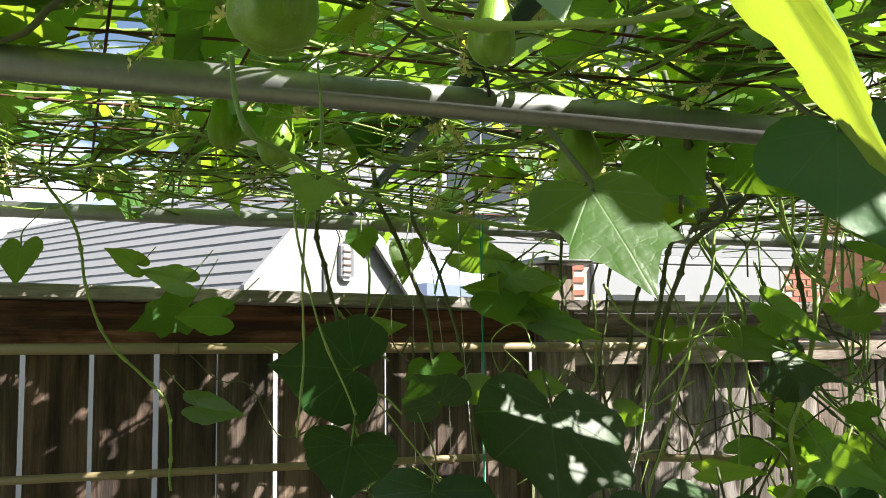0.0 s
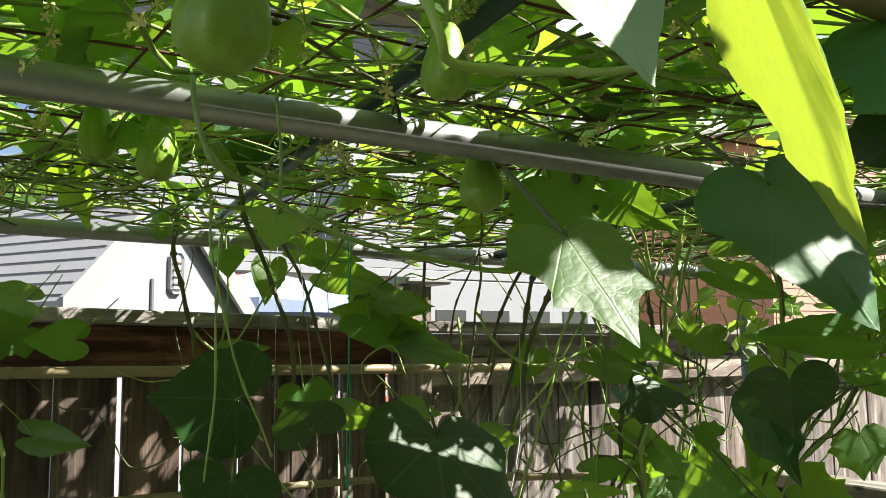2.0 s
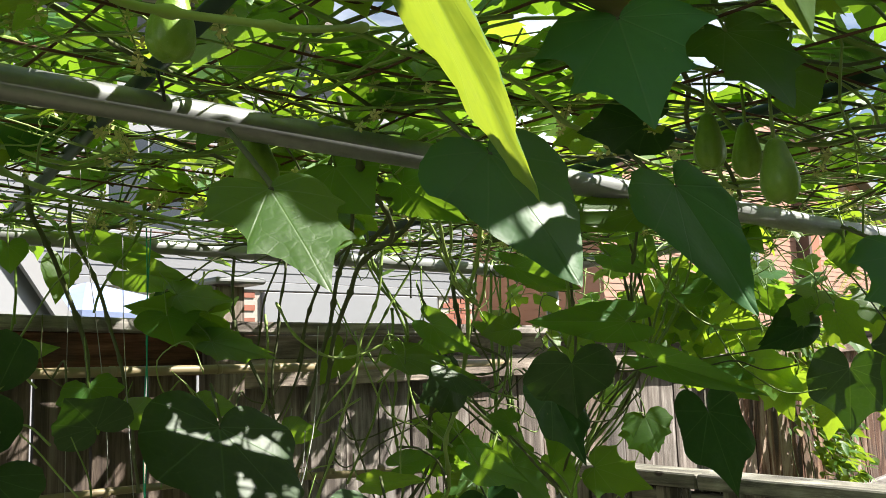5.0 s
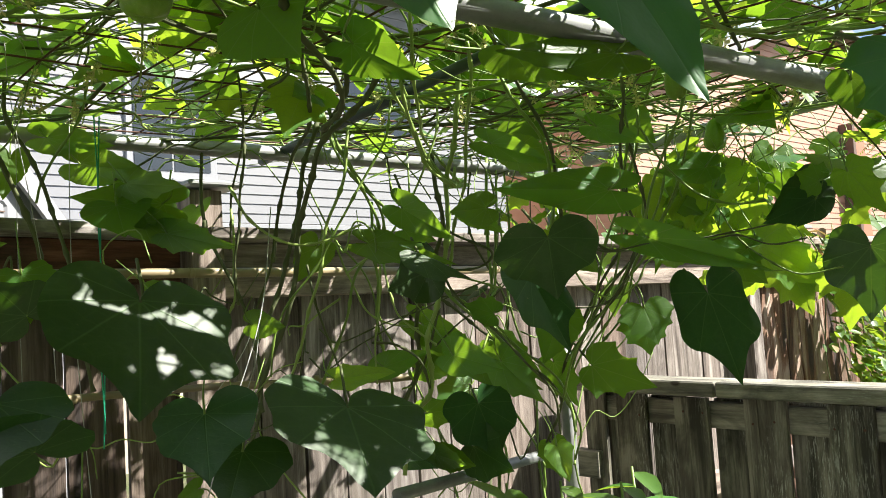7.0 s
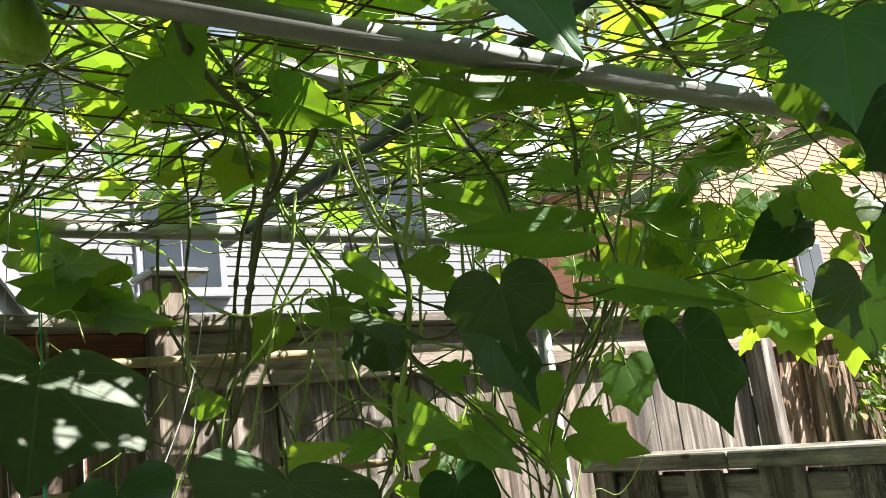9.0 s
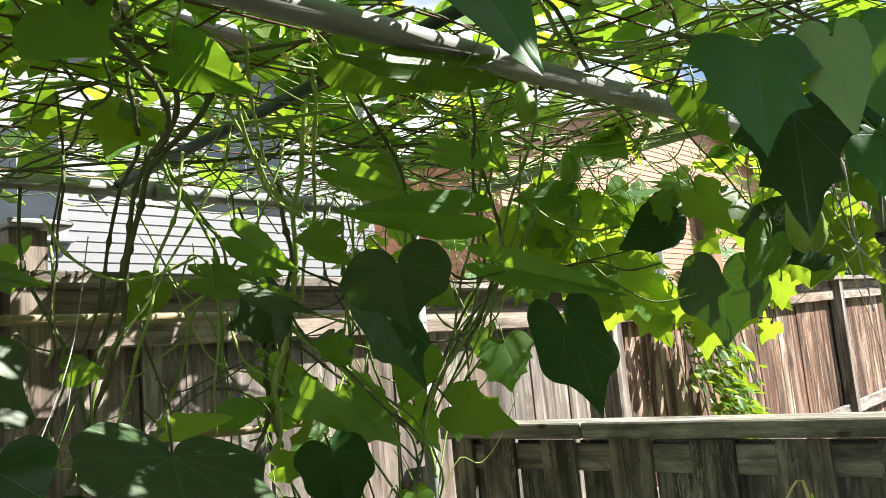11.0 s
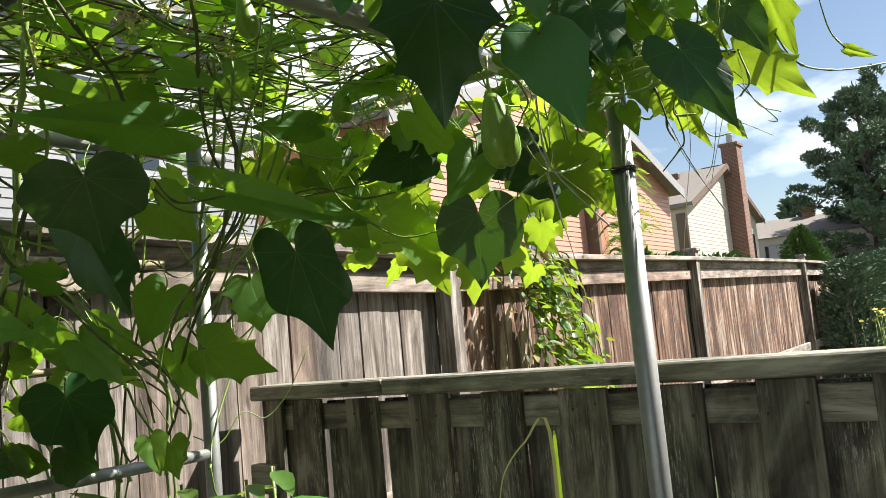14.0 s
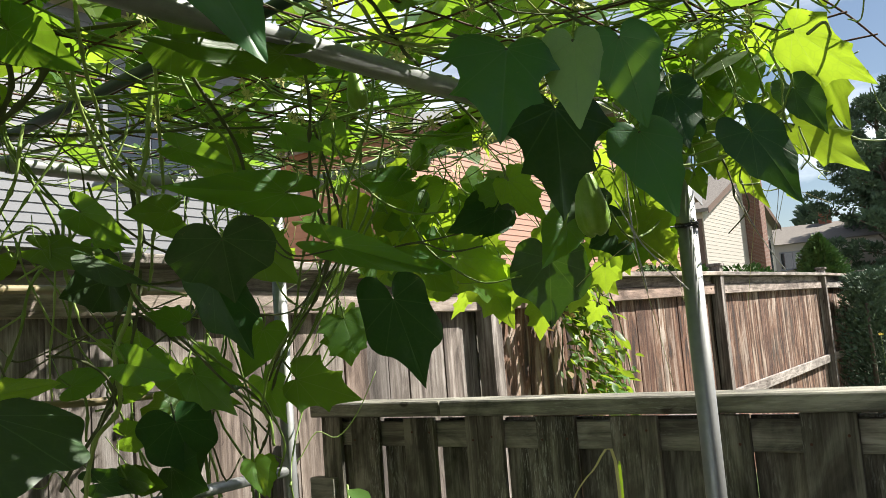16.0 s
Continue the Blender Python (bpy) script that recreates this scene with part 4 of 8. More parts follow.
def open_conifer(at, height, seed):
    """A tall pine with separate boughs, sky showing between them."""
    t = thing("pine_tree", "tall dark pine with separate drooping boughs", "tree", at=at)
    base = Vector(at)
    tube("trunk", [base, base + Vector((0.1, 0.1, height * 0.55)), base + Vector((0, 0.2, height))], 0.32, BARK, t, 0.04, 8)
    rng = random.Random(seed)
    tips = []
    for i in range(58):
        h = 0.16 + 0.82 * i / 58
        a = i * 2.4 + rng.uniform(-0.5, 0.5)
        r = height * 0.27 * math.sqrt(max(0.03, 1 - ((h - 0.46) / 0.56) ** 2)) * rng.uniform(0.55, 1.1)
        p0 = base + Vector((0, 0, height * (h - 0.10 if h > 0.3 else h)))
        p2 = base + Vector((r * math.cos(a), r * math.sin(a), height * h + rng.uniform(-0.5, 0.7)))
        p1 = p0.lerp(p2, 0.5) + Vector((0, 0, 0.5))
        tube("limb", [p0, p1, p2], 0.08, BARK, t, 0.02, 5)
        for f in (1.0, 0.78, 0.55):
            q = p0.lerp(p2, f) + Vector((rng.gauss(0, 0.3), rng.gauss(0, 0.3), 0.2))
            tips.append((q, rng.uniform(0.45, 0.85), rng.uniform(0.22, 0.42)))

    def shape(g):
        c, wide, tall = g.choice(tips)
        d = Vector((g.gauss(0, 1), g.gauss(0, 1), g.gauss(0.15, 1))).normalized() * g.random() ** 0.35
        return c + Vector((d.x * wide, d.y * wide, d.z * tall)), d + Vector((0, 0, 0.5)), g.uniform(0.6, 1.3)

    put("crown", spray_mesh("crown", 46000, NEEDLE, seed, 0.30, shape), t)
    return t


open_conifer((57.2, 32.0, 0), 16.6, 4)
open_conifer((61.5, 33.0, 0), 14.0, 14)
cone_tree("cone_conifer", "clipped green conifer with a pointed top", (25.6, 16.75, 0), 3.95, 4.4, HEDGE, 3, 22000, 0.14)
cone_tree("cedar_hedge", "tall dark cedar past the fence end", yard(18.6, 1.55), 3.7, 2.1, NEEDLE, 18, 12000, 0.13)


def hedge_row():
    """The dark clipped hedge that carries on where the boundary fence ends."""
    base = yard(15.2, 1.75)
    h = thing("hedge", "dark green clipped hedge beyond the fence end", "hedge", at=base)
    for k in range(6):
        foot = yard(13.1 + 0.85 * k, 1.85 - 0.10 * k)
        tube("trunk", [foot, foot + Vector((0.03, 0.02, 1.5))], 0.04, BARK, h, 0.02, 6)

    def shape(rng):
        f, a = rng.random(), rng.uniform(0, 2 * math.pi)
        top = 1.88 + 0.28 * f + 0.16 * noise.noise((f * 9, 3, 1))
        z = top * (1 - rng.random() ** 1.6)
        thick = 0.42 * (1 - 0.5 * (z / top) ** 3) * rng.uniform(0.75, 1.05)
        out = yard(0.5 * math.cos(a), math.sin(a))
        return yard(12.9 + 4.9 * f, 1.85 - 0.5 * f, z) + out * thick, out + Vector((0, 0, 0.5)), rng.uniform(0.6, 1.4)

    put("crown", spray_mesh("crown", 42000, NEEDLE, 8, 0.065, shape), h)


def flower_clump():
    """Yellow flowers in the bed in front of the hedge."""
    base = yard(12.6, 1.25)
    c = thing("flower_clump", "clump of small yellow flowers by the fence end", "flowers", at=base)
    rng = random.Random(71)
    head = mesh_of("flower", [(0, 0, 0.01)] + [(0.035 * math.cos(k * math.pi / 4), 0.035 * math.sin(k * math.pi / 4), 0.012 * (k % 2)) for k in range(8)], [(0, 1 + k, 1 + (k + 1) % 8) for k in range(8)], YELLOW)
    for k in range(26):
        foot = base + Vector((rng.gauss(0, 0.16), rng.gauss(0, 0.16), 0))
        top = foot + Vector((rng.gauss(0, 0.05), rng.gauss(0, 0.05), rng.uniform(0.95, 1.22)))
        tube("stem", [foot, foot.lerp(top, 0.5) + Vector((0.02, 0, 0)), top], 0.004, STEM, c, 0.003, 4)
        put("flower", head, c, Matrix.Translation(top) @ Euler((rng.uniform(-0.7, 0.7), rng.uniform(-0.7, 0.7), 0)).to_matrix().to_4x4())


hedge_row()
flower_clump()
for i in range(9):
    cone_tree("distant_tree", "distant dark green treetop on the skyline", (60 + 5.0 * i - 14, 62 - 4.5 * i, 0), 10.3 + 1.3 * math.sin(i * 2.3), 8.0, HEDGE if i % 2 else NEEDLE, 30 + i, 2200, 0.8)


def shrub(u, v, height, width, seed, count):
    """A low garden shrub that just tops the fence."""
    base = yard(u, v)
    s = thing("shrub", "low leafy green shrub behind the boundary fence", "shrub", "shrubs behind the fence", at=base)
    tube("trunk", [base, base + Vector((0.02, 0, height * 0.7))], 0.03, BARK, s, 0.015, 6)

    def shape(rng):
        a, h = rng.uniform(0, 2 * math.pi), rng.random()
        r = width * 0.5 * math.sqrt(max(0.05, 1 - (2 * h - 0.9) ** 2 * 0.7)) * rng.uniform(0.6, 1.1) * (0.8 + 0.4 * noise.noise((2 * math.cos(a) + seed, 2 * math.sin(a), 3 * h)))
        return base + Vector((r * math.cos(a), r * math.sin(a), height * (0.35 + 0.65 * h))), Vector((math.cos(a), math.sin(a), 0.7)), rng.uniform(0.6, 1.4)

    put("crown", spray_mesh("crown", int(count * 1.6), HEDGE, seed, 0.075, shape), s)


shrub(9.6, 3.1, 2.02, 1.0, 51, 1500)
shrub(12.0, 3.2, 2.12, 1.3, 52, 2200)
shrub(13.2, 3.3, 2.10, 1.2, 53, 2000)
shrub(8.3, 2.9, 1.98, 0.7, 54, 900)


# ---- the vines ----
OUTLINES = {}
# half outlines from the stalk notch round to the tip, in leaf widths and leaf lengths
OUTLINES["heart"] = ((0.0, 0.0), (0.03, -0.13), (0.12, -0.27), (0.27, -0.32), (0.41, -0.22), (0.485, -0.03), (0.50, 0.15), (0.44, 0.33), (0.34, 0.50), (0.235, 0.66), (0.125, 0.83), (0.045, 0.95), (0.0, 1.02))
OUTLINES["dark"] = ((0.0, 0.0), (0.035, -0.16), (0.13, -0.32), (0.28, -0.36), (0.42, -0.25), (0.495, -0.06), (0.47, 0.14), (0.43, 0.33), (0.385, 0.50), (0.27, 0.60), (0.16, 0.76), (0.06, 0.92), (0.0, 1.03))
OUTLINES["angular"] = ((0.0, 0.0), (0.05, -0.12), (0.16, -0.24), (0.30, -0.25), (0.39, -0.12), (0.42, 0.02), (0.50, 0.17), (0.395, 0.29), (0.34, 0.42), (0.36, 0.60), (0.22, 0.66), (0.10, 0.84), (0.0, 1.04))
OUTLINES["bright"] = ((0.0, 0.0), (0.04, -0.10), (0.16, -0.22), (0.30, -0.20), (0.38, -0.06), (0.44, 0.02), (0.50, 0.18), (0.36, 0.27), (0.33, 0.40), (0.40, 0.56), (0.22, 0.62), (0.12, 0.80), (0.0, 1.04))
OUTLINES["young"] = ((0.0, 0.0), (0.06, -0.06), (0.18, -0.14), (0.33, -0.10), (0.42, 0.04), (0.50, 0.20), (0.40, 0.34), (0.33, 0.50), (0.26, 0.64), (0.16, 0.80), (0.06, 0.93), (0.0, 1.02))
OUTLINES["broad"] = OUTLINES["pale"] = OUTLINES["angular"]
OUTLINES["thin"] = OUTLINES["heart"]
OUTLINES["folded"] = OUTLINES["young"]
SKINS = {"heart": MID, "dark": LEAF, "broad": BROAD, "folded": DOWNY_YOUNG, "angular": MID, "bright": YOUNG_SUNLIT, "young": YOUNG_SUNLIT, "thin": MID, "pale": PALE_SUNLIT}
SHEETS = {}


def leaf_sheet(kind, turn=0):
    """A leaf one unit wide and one long from stalk to tip, with fold, droop and ripple of its own."""
    key = (kind, turn)
    if key in SHEETS:
        return SHEETS[key]
    rng = random.Random(hash_of(kind) + turn * 17)
    half = [Vector((x, y, 0)) for x, y in OUTLINES[kind]]
    fold, droop, roll = rng.uniform(0.04, 0.20), rng.uniform(0.03, 0.18), rng.uniform(0.05, 0.25)
    if kind == "folded":
        fold, roll, droop = 0.75, 0.1, 0.05
    if kind == "young":
        fold, roll = rng.uniform(0.2, 0.5), rng.uniform(0.1, 0.3)
    def ring_of(side):
        pts = smooth_line(half, 2) if kind in ("heart", "dark", "thin") else [q for a, b in zip(half, half[1:]) for q in (a, a.lerp(b, 0.5) + Vector((0.006, 0, 0)))] + [half[-1]]
        wob = [1 + 0.05 * rng.uniform(-1, 1) for _ in pts]
        return [Vector((side * q.x * w, q.y, 0)) for q, w in zip(pts, wob)]
    right, left = ring_of(1), ring_of(-1)
    loop = right + left[-2:0:-1]
    shifts = rng.uniform(0, 9)
    verts, faces = [Vector((0, 0.0, 0))], []
    levels = (0.28, 0.55, 0.8, 1.0)
    for s in levels:
        for q in loop:
            p = Vector((q.x * s, q.y * s, 0))
            p.z = fold * abs(p.x) - roll * p.x * p.x * 1.6 - droop * max(0, p.y) ** 2 + 0.05 * s * noise.noise((p.x * 3.2 + shifts, p.y * 3.2, turn)) + 0.02 * s * s * noise.noise((p.x * 11, p.y * 11 + shifts, turn))
            verts.append(p)
    n = len(loop)
    for i in range(n):
        j = (i + 1) % n
        faces.append((0, 1 + j, 1 + i))
        for k in range(len(levels) - 1):
            faces.append((1 + k * n + i, 1 + k * n + j, 1 + (k + 1) * n + j, 1 + (k + 1) * n + i))
    SHEETS[key] = mesh_of("leaf", verts, faces, SKINS[kind], True)
    return SHEETS[key]


def hash_of(text):
    return sum((i + 3) * ord(c) for i, c in enumerate(text))


VINES = [
    thing("chayote_vine", "climbing chayote vine with heart-shaped green leaves on the trellis", "vine", "vines on the trellis", at=yard(u, 1.9))
    for u in (-0.9, -0.4, 0.0, 0.4, 0.7, 0.9, 1.2, 1.5, 1.8, 2.1)
]
LEAF_RNG = random.Random(21)


def vine_at(p):
    return VINES[sum(p[0] > x for x in (-1.1, -0.7, -0.35, 0.0, 0.35, 0.7, 1.0, 1.3, 1.6))]


def set_leaf(kind, at, way, side, length, width, turn=0):
    y = Vector(way).normalized()
    x = Vector(side) - y * Vector(side).dot(y)
    x.normalize()
    z = x.cross(y)
    if z.z < 0:
        x, z = -x, -z
    m = turned(x * width, y * length, z * length, at)
    return put("leaf", leaf_sheet(kind, turn), vine_at(at), m)


def petiole(at, way, length, r=0.0022, material=None):
    """The stalk that carries a leaf, curving up and back from its notch."""
    at = Vector(at)
    back = -Vector(way).normalized()
    a = at + back * length * 0.30 + Vector((0, 0, length * 0.30))
    b = at + back * length * 0.5 + Vector((LEAF_RNG.uniform(-0.5, 0.5) * length, LEAF_RNG.uniform(-0.2, 0.5) * length, length * 0.9))
    tube("petiole", smooth_line([at, a, b], 4), r, material or STEM, vine_at(at), r * 0.45, 5)


def hero(kind, notch, tip, side, width):
    n, t = Vector(notch), Vector(tip)
    set_leaf(kind, n, t - n, side, (t - n).length, width, LEAF_RNG.randrange(4))
    petiole(n, t - n, LEAF_RNG.uniform(0.05, 0.11))


hero("young", (-0.060, 0.676, 1.825), (-0.063, 0.658, 1.800), (-0.99, -0.03, 0.15), 0.045)
hero("dark", (-0.099, 1.562, 2.108), (-0.120, 1.519, 2.028), (-0.96, -0.04, 0.28), 0.125)
hero("dark", (-0.119, 1.376, 1.653), (-0.240, 1.302, 1.670), (0.20, -0.09, 0.98), 0.177)
hero("dark", (-0.121, 1.367, 1.537), (-0.130, 1.293, 1.471), (-0.99, -0.03, 0.17), 0.148)
hero("angular", (-0.566, 1.952, 1.775), (-0.660, 1.866, 1.726), (-0.39, -0.10, 0.91), 0.116)
hero("heart", (-0.544, 1.961, 1.552), (-0.419, 1.918, 1.537), (-0.09, 0.10, -0.99), 0.076)
hero("heart", (-0.549, 1.873, 1.828), (-0.661, 1.913, 1.858), (0.22, -0.09, 0.97), 0.067)
hero("heart", (-0.661, 1.890, 1.868), (-0.729, 1.885, 1.906), (0.49, -0.08, 0.87), 0.056)
hero("heart", (-0.078, 2.134, 1.920), (-0.087, 2.092, 1.830), (-0.99, -0.03, 0.12), 0.087)
hero("heart", (-0.167, 1.930, 1.932), (-0.162, 1.935, 1.878), (-0.99, -0.01, -0.10), 0.076)
hero("angular", (0.162, 1.945, 1.833), (0.258, 1.848, 1.813), (-0.11, 0.10, -0.99), 0.076)
hero("heart", (0.142, 1.949, 1.789), (0.157, 1.906, 1.725), (-0.97, 0.01, -0.23), 0.140)
hero("heart", (-0.168, 2.052, 1.718), (-0.074, 2.052, 1.730), (0.13, 0.10, -0.99), 0.060)
hero("angular", (-0.007, 1.760, 1.646), (0.010, 1.718, 1.566), (-0.98, 0.01, -0.21), 0.120)
hero("heart", (0.208, 1.818, 1.601), (0.271, 1.770, 1.592), (-0.07, 0.10, -0.99), 0.059)
hero("angular", (0.237, 1.956, 1.731), (0.349, 1.862, 1.692), (-0.26, 0.09, -0.96), 0.076)
hero("young", (0.442, 1.528, 2.030), (0.312, 1.478, 1.999), (-0.20, -0.10, 0.98), 0.070)
hero("dark", (0.747, 1.824, 1.622), (0.653, 1.776, 1.586), (-0.31, -0.10, 0.95), 0.129)
hero("angular", (0.636, 1.866, 1.688), (0.768, 1.723, 1.632), (-0.30, 0.09, -0.95), 0.072)
hero("heart", (0.393, 1.878, 1.535), (0.453, 1.829, 1.527), (-0.05, 0.10, -0.99), 0.060)
hero("young", (0.545, 1.842, 1.415), (0.655, 1.741, 1.433), (0.25, 0.10, -0.96), 0.056)
hero("heart", (-0.882, 1.821, 1.901), (-0.876, 1.781, 1.826), (-1.00, -0.01, -0.07), 0.097)
hero("angular", (0.874, 1.786, 1.527), (0.806, 1.782, 1.550), (0.33, -0.09, 0.94), 0.068)
hero("heart", (0.749, 1.691, 1.453), (0.803, 1.594, 1.428), (-0.29, 0.09, -0.95), 0.075)
hero("broad", (0.729, 0.827, 2.063), (0.763, 0.755, 1.965), (-0.96, -0.06, -0.28), 0.187)
hero("dark", (0.728, 1.000, 1.995), (0.603, 0.995, 1.970), (-0.19, -0.08, 0.98), 0.088)
hero("dark", (0.043, 1.487, 1.377), (-0.023, 1.398, 1.455), (0.87, -0.32, 0.38), 0.177)
hero("dark", (0.337, 1.551, 1.335), (0.306, 1.514, 1.258), (-0.93, 0.29, 0.25), 0.163)
hero("heart", (0.209, 2.140, 1.819), (0.068, 2.134, 1.808), (-0.07, -0.05, 1.00), 0.102)
hero("angular", (0.196, 2.095, 1.769), (0.352, 1.942, 1.704), (-0.25, 0.15, -0.96), 0.068)
hero("heart", (0.927, 1.313, 1.934), (0.694, 1.286, 1.913), (-0.09, -0.04, 1.00), 0.077)
hero("heart", (1.065, 1.640, 1.889), (1.128, 1.570, 1.846), (-0.39, 0.19, -0.90), 0.057)
hero("heart", (0.882, 1.754, 1.877), (0.986, 1.671, 1.820), (-0.36, 0.18, -0.92), 0.059)
hero("heart", (0.884, 1.921, 1.756), (0.936, 1.855, 1.703), (-0.53, 0.23, -0.81), 0.057)
hero("angular", (1.250, 1.816, 1.517), (1.250, 1.769, 1.442), (-0.93, 0.32, -0.20), 0.134)
hero("heart", (1.113, 1.968, 1.507), (1.056, 1.941, 1.406), (-0.87, 0.26, 0.42), 0.121)
hero("heart", (0.931, 2.036, 1.405), (1.045, 1.950, 1.342), (-0.37, 0.19, -0.91), 0.074)
hero("angular", (1.407, 1.651, 1.631), (1.236, 1.654, 1.638), (0.04, -0.08, 1.00), 0.072)
hero("dark", (1.513, 1.555, 1.743), (1.393, 1.546, 1.686), (-0.43, 0.08, 0.90), 0.105)
hero("young", (1.052, 1.903, 1.218), (1.054, 1.855, 1.151), (-0.91, 0.32, -0.27), 0.070)
hero("heart", (0.714, 2.107, 1.413), (0.803, 2.022, 1.449), (0.34, -0.05, -0.94), 0.067)
hero("heart", (0.572, 2.133, 1.703), (0.511, 2.106, 1.624), (-0.81, 0.23, 0.55), 0.094)
hero("angular", (0.869, 2.053, 1.456), (0.901, 1.992, 1.416), (-0.55, 0.24, -0.80), 0.080)
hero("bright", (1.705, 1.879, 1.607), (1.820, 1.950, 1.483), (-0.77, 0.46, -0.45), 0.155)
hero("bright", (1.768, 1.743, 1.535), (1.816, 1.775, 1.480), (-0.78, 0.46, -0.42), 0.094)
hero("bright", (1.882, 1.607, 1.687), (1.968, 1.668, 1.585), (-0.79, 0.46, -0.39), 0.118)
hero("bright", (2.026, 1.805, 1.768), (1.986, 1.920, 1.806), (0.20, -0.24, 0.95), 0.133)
hero("dark", (1.615, 1.347, 1.689), (1.481, 1.361, 1.672), (-0.13, -0.07, 0.99), 0.107)
hero("heart", (1.252, 1.169, 1.860), (1.258, 1.174, 1.799), (-0.89, 0.46, -0.05), 0.078)
hero("heart", (0.843, 2.238, 1.394), (0.907, 2.090, 1.408), (0.25, 0.01, -0.97), 0.080)
hero("heart", (0.698, 1.808, 1.753), (0.772, 1.724, 1.679), (-0.44, 0.34, -0.83), 0.075)
hero("heart", (0.967, 1.823, 1.874), (1.039, 1.736, 1.826), (-0.28, 0.28, -0.92), 0.082)
hero("heart", (1.202, 1.751, 1.928), (1.229, 1.689, 1.870), (-0.59, 0.40, -0.70), 0.096)
hero("heart", (1.361, 1.686, 1.816), (1.275, 1.730, 1.813), (-0.08, -0.10, 0.99), 0.054)
hero("dark", (1.484, 1.523, 1.717), (1.374, 1.529, 1.675), (-0.36, 0.05, 0.93), 0.085)
hero("angular", (1.285, 1.885, 1.488), (1.274, 1.844, 1.414), (-0.88, 0.47, -0.12), 0.127)
hero("heart", (1.420, 1.686, 1.601), (1.435, 1.628, 1.556), (-0.58, 0.40, -0.71), 0.072)
hero("dark", (0.920, 2.084, 1.207), (0.957, 1.949, 1.167), (-0.17, 0.24, -0.96), 0.152)
hero("heart", (0.821, 2.088, 1.198), (0.864, 1.943, 1.197), (0.14, 0.05, -0.99), 0.068)
hero("heart", (0.895, 2.241, 1.463), (0.972, 2.083, 1.413), (-0.16, 0.23, -0.96), 0.095)
hero("bright", (1.634, 1.228, 1.646), (1.733, 1.263, 1.569), (-0.64, 0.48, -0.60), 0.097)
hero("bright", (1.773, 1.859, 1.600), (1.795, 1.962, 1.499), (-0.83, 0.47, 0.30), 0.110)
hero("bright", (1.744, 1.711, 1.514), (1.775, 1.770, 1.441), (-0.85, 0.52, 0.06), 0.089)
hero("bright", (1.865, 1.626, 1.590), (1.932, 1.648, 1.540), (-0.62, 0.47, -0.63), 0.089)
hero("angular", (1.460, 1.481, 1.749), (1.425, 1.502, 1.769), (0.32, -0.32, 0.89), 0.075)
hero("heart", (1.337, 1.672, 1.811), (1.219, 1.688, 1.803), (-0.07, -0.08, 0.99), 0.068)
hero("dark", (1.562, 1.598, 1.724), (1.497, 1.586, 1.673), (-0.62, 0.31, 0.72), 0.070)
hero("dark", (1.609, 1.280, 1.642), (1.532, 1.274, 1.609), (-0.40, 0.14, 0.91), 0.110)
hero("dark", (1.666, 0.990, 1.770), (1.690, 0.918, 1.642), (-0.74, 0.52, -0.43), 0.113)
hero("bright", (1.885, 0.976, 1.910), (2.001, 1.026, 1.817), (-0.67, 0.49, -0.56), 0.105)
hero("bright", (1.808, 1.138, 1.769), (1.926, 1.177, 1.683), (-0.62, 0.47, -0.63), 0.075)
hero("bright", (1.830, 1.373, 1.679), (1.896, 1.416, 1.606), (-0.76, 0.53, -0.37), 0.125)
hero("young", (2.171, 1.017, 1.842), (2.220, 0.988, 1.820), (-0.25, 0.27, -0.93), 0.027)
hero("dark", (1.617, 1.074, 1.827), (1.586, 1.095, 1.813), (-0.35, 0.11, 0.93), 0.099)
hero("angular", (0.995, 2.307, 1.324), (0.880, 2.267, 1.275), (-0.44, 0.18, 0.88), 0.147)
hero("angular", (1.159, 2.160, 1.176), (1.156, 2.112, 1.104), (-0.78, 0.54, -0.32), 0.091)
hero("heart", (0.837, 2.066, 1.196), (0.888, 1.975, 1.184), (-0.01, 0.13, -0.99), 0.068)
hero("angular", (1.004, 2.168, 1.437), (0.979, 2.128, 1.413), (-0.84, 0.54, -0.04), 0.140)
hero("dark", (1.679, 1.207, 1.873), (1.623, 1.193, 1.792), (-0.77, 0.44, 0.46), 0.090)
hero("heart", (1.721, 1.120, 1.886), (1.723, 1.068, 1.813), (-0.75, 0.53, -0.39), 0.087)
hero("bright", (1.815, 1.191, 1.786), (1.883, 1.214, 1.737), (-0.62, 0.47, -0.63), 0.073)
hero("heart", (1.771, 1.276, 1.809), (1.709, 1.264, 1.747), (-0.69, 0.37, 0.62), 0.086)
hero("bright", (1.858, 1.092, 1.882), (1.928, 1.106, 1.848), (-0.47, 0.40, -0.79), 0.080)
hero("bright", (1.783, 1.397, 1.730), (1.837, 1.425, 1.680), (-0.71, 0.51, -0.48), 0.091)
hero("dark", (1.575, 1.149, 1.918), (1.518, 1.135, 1.839), (-0.77, 0.43, 0.47), 0.103)
hero("heart", (1.763, 1.087, 1.930), (1.756, 1.042, 1.851), (-0.81, 0.54, -0.23), 0.117)
hero("bright", (1.928, 1.041, 1.934), (2.015, 1.054, 1.898), (-0.40, 0.36, -0.84), 0.121)
hero("heart", (1.739, 1.186, 1.737), (1.740, 1.167, 1.686), (-0.81, 0.54, -0.22), 0.045)
hero("angular", (1.795, 1.401, 1.638), (1.728, 1.392, 1.574), (-0.67, 0.35, 0.65), 0.091)
hero("bright", (1.829, 1.563, 1.596), (1.862, 1.605, 1.539), (-0.84, 0.54, -0.08), 0.087)
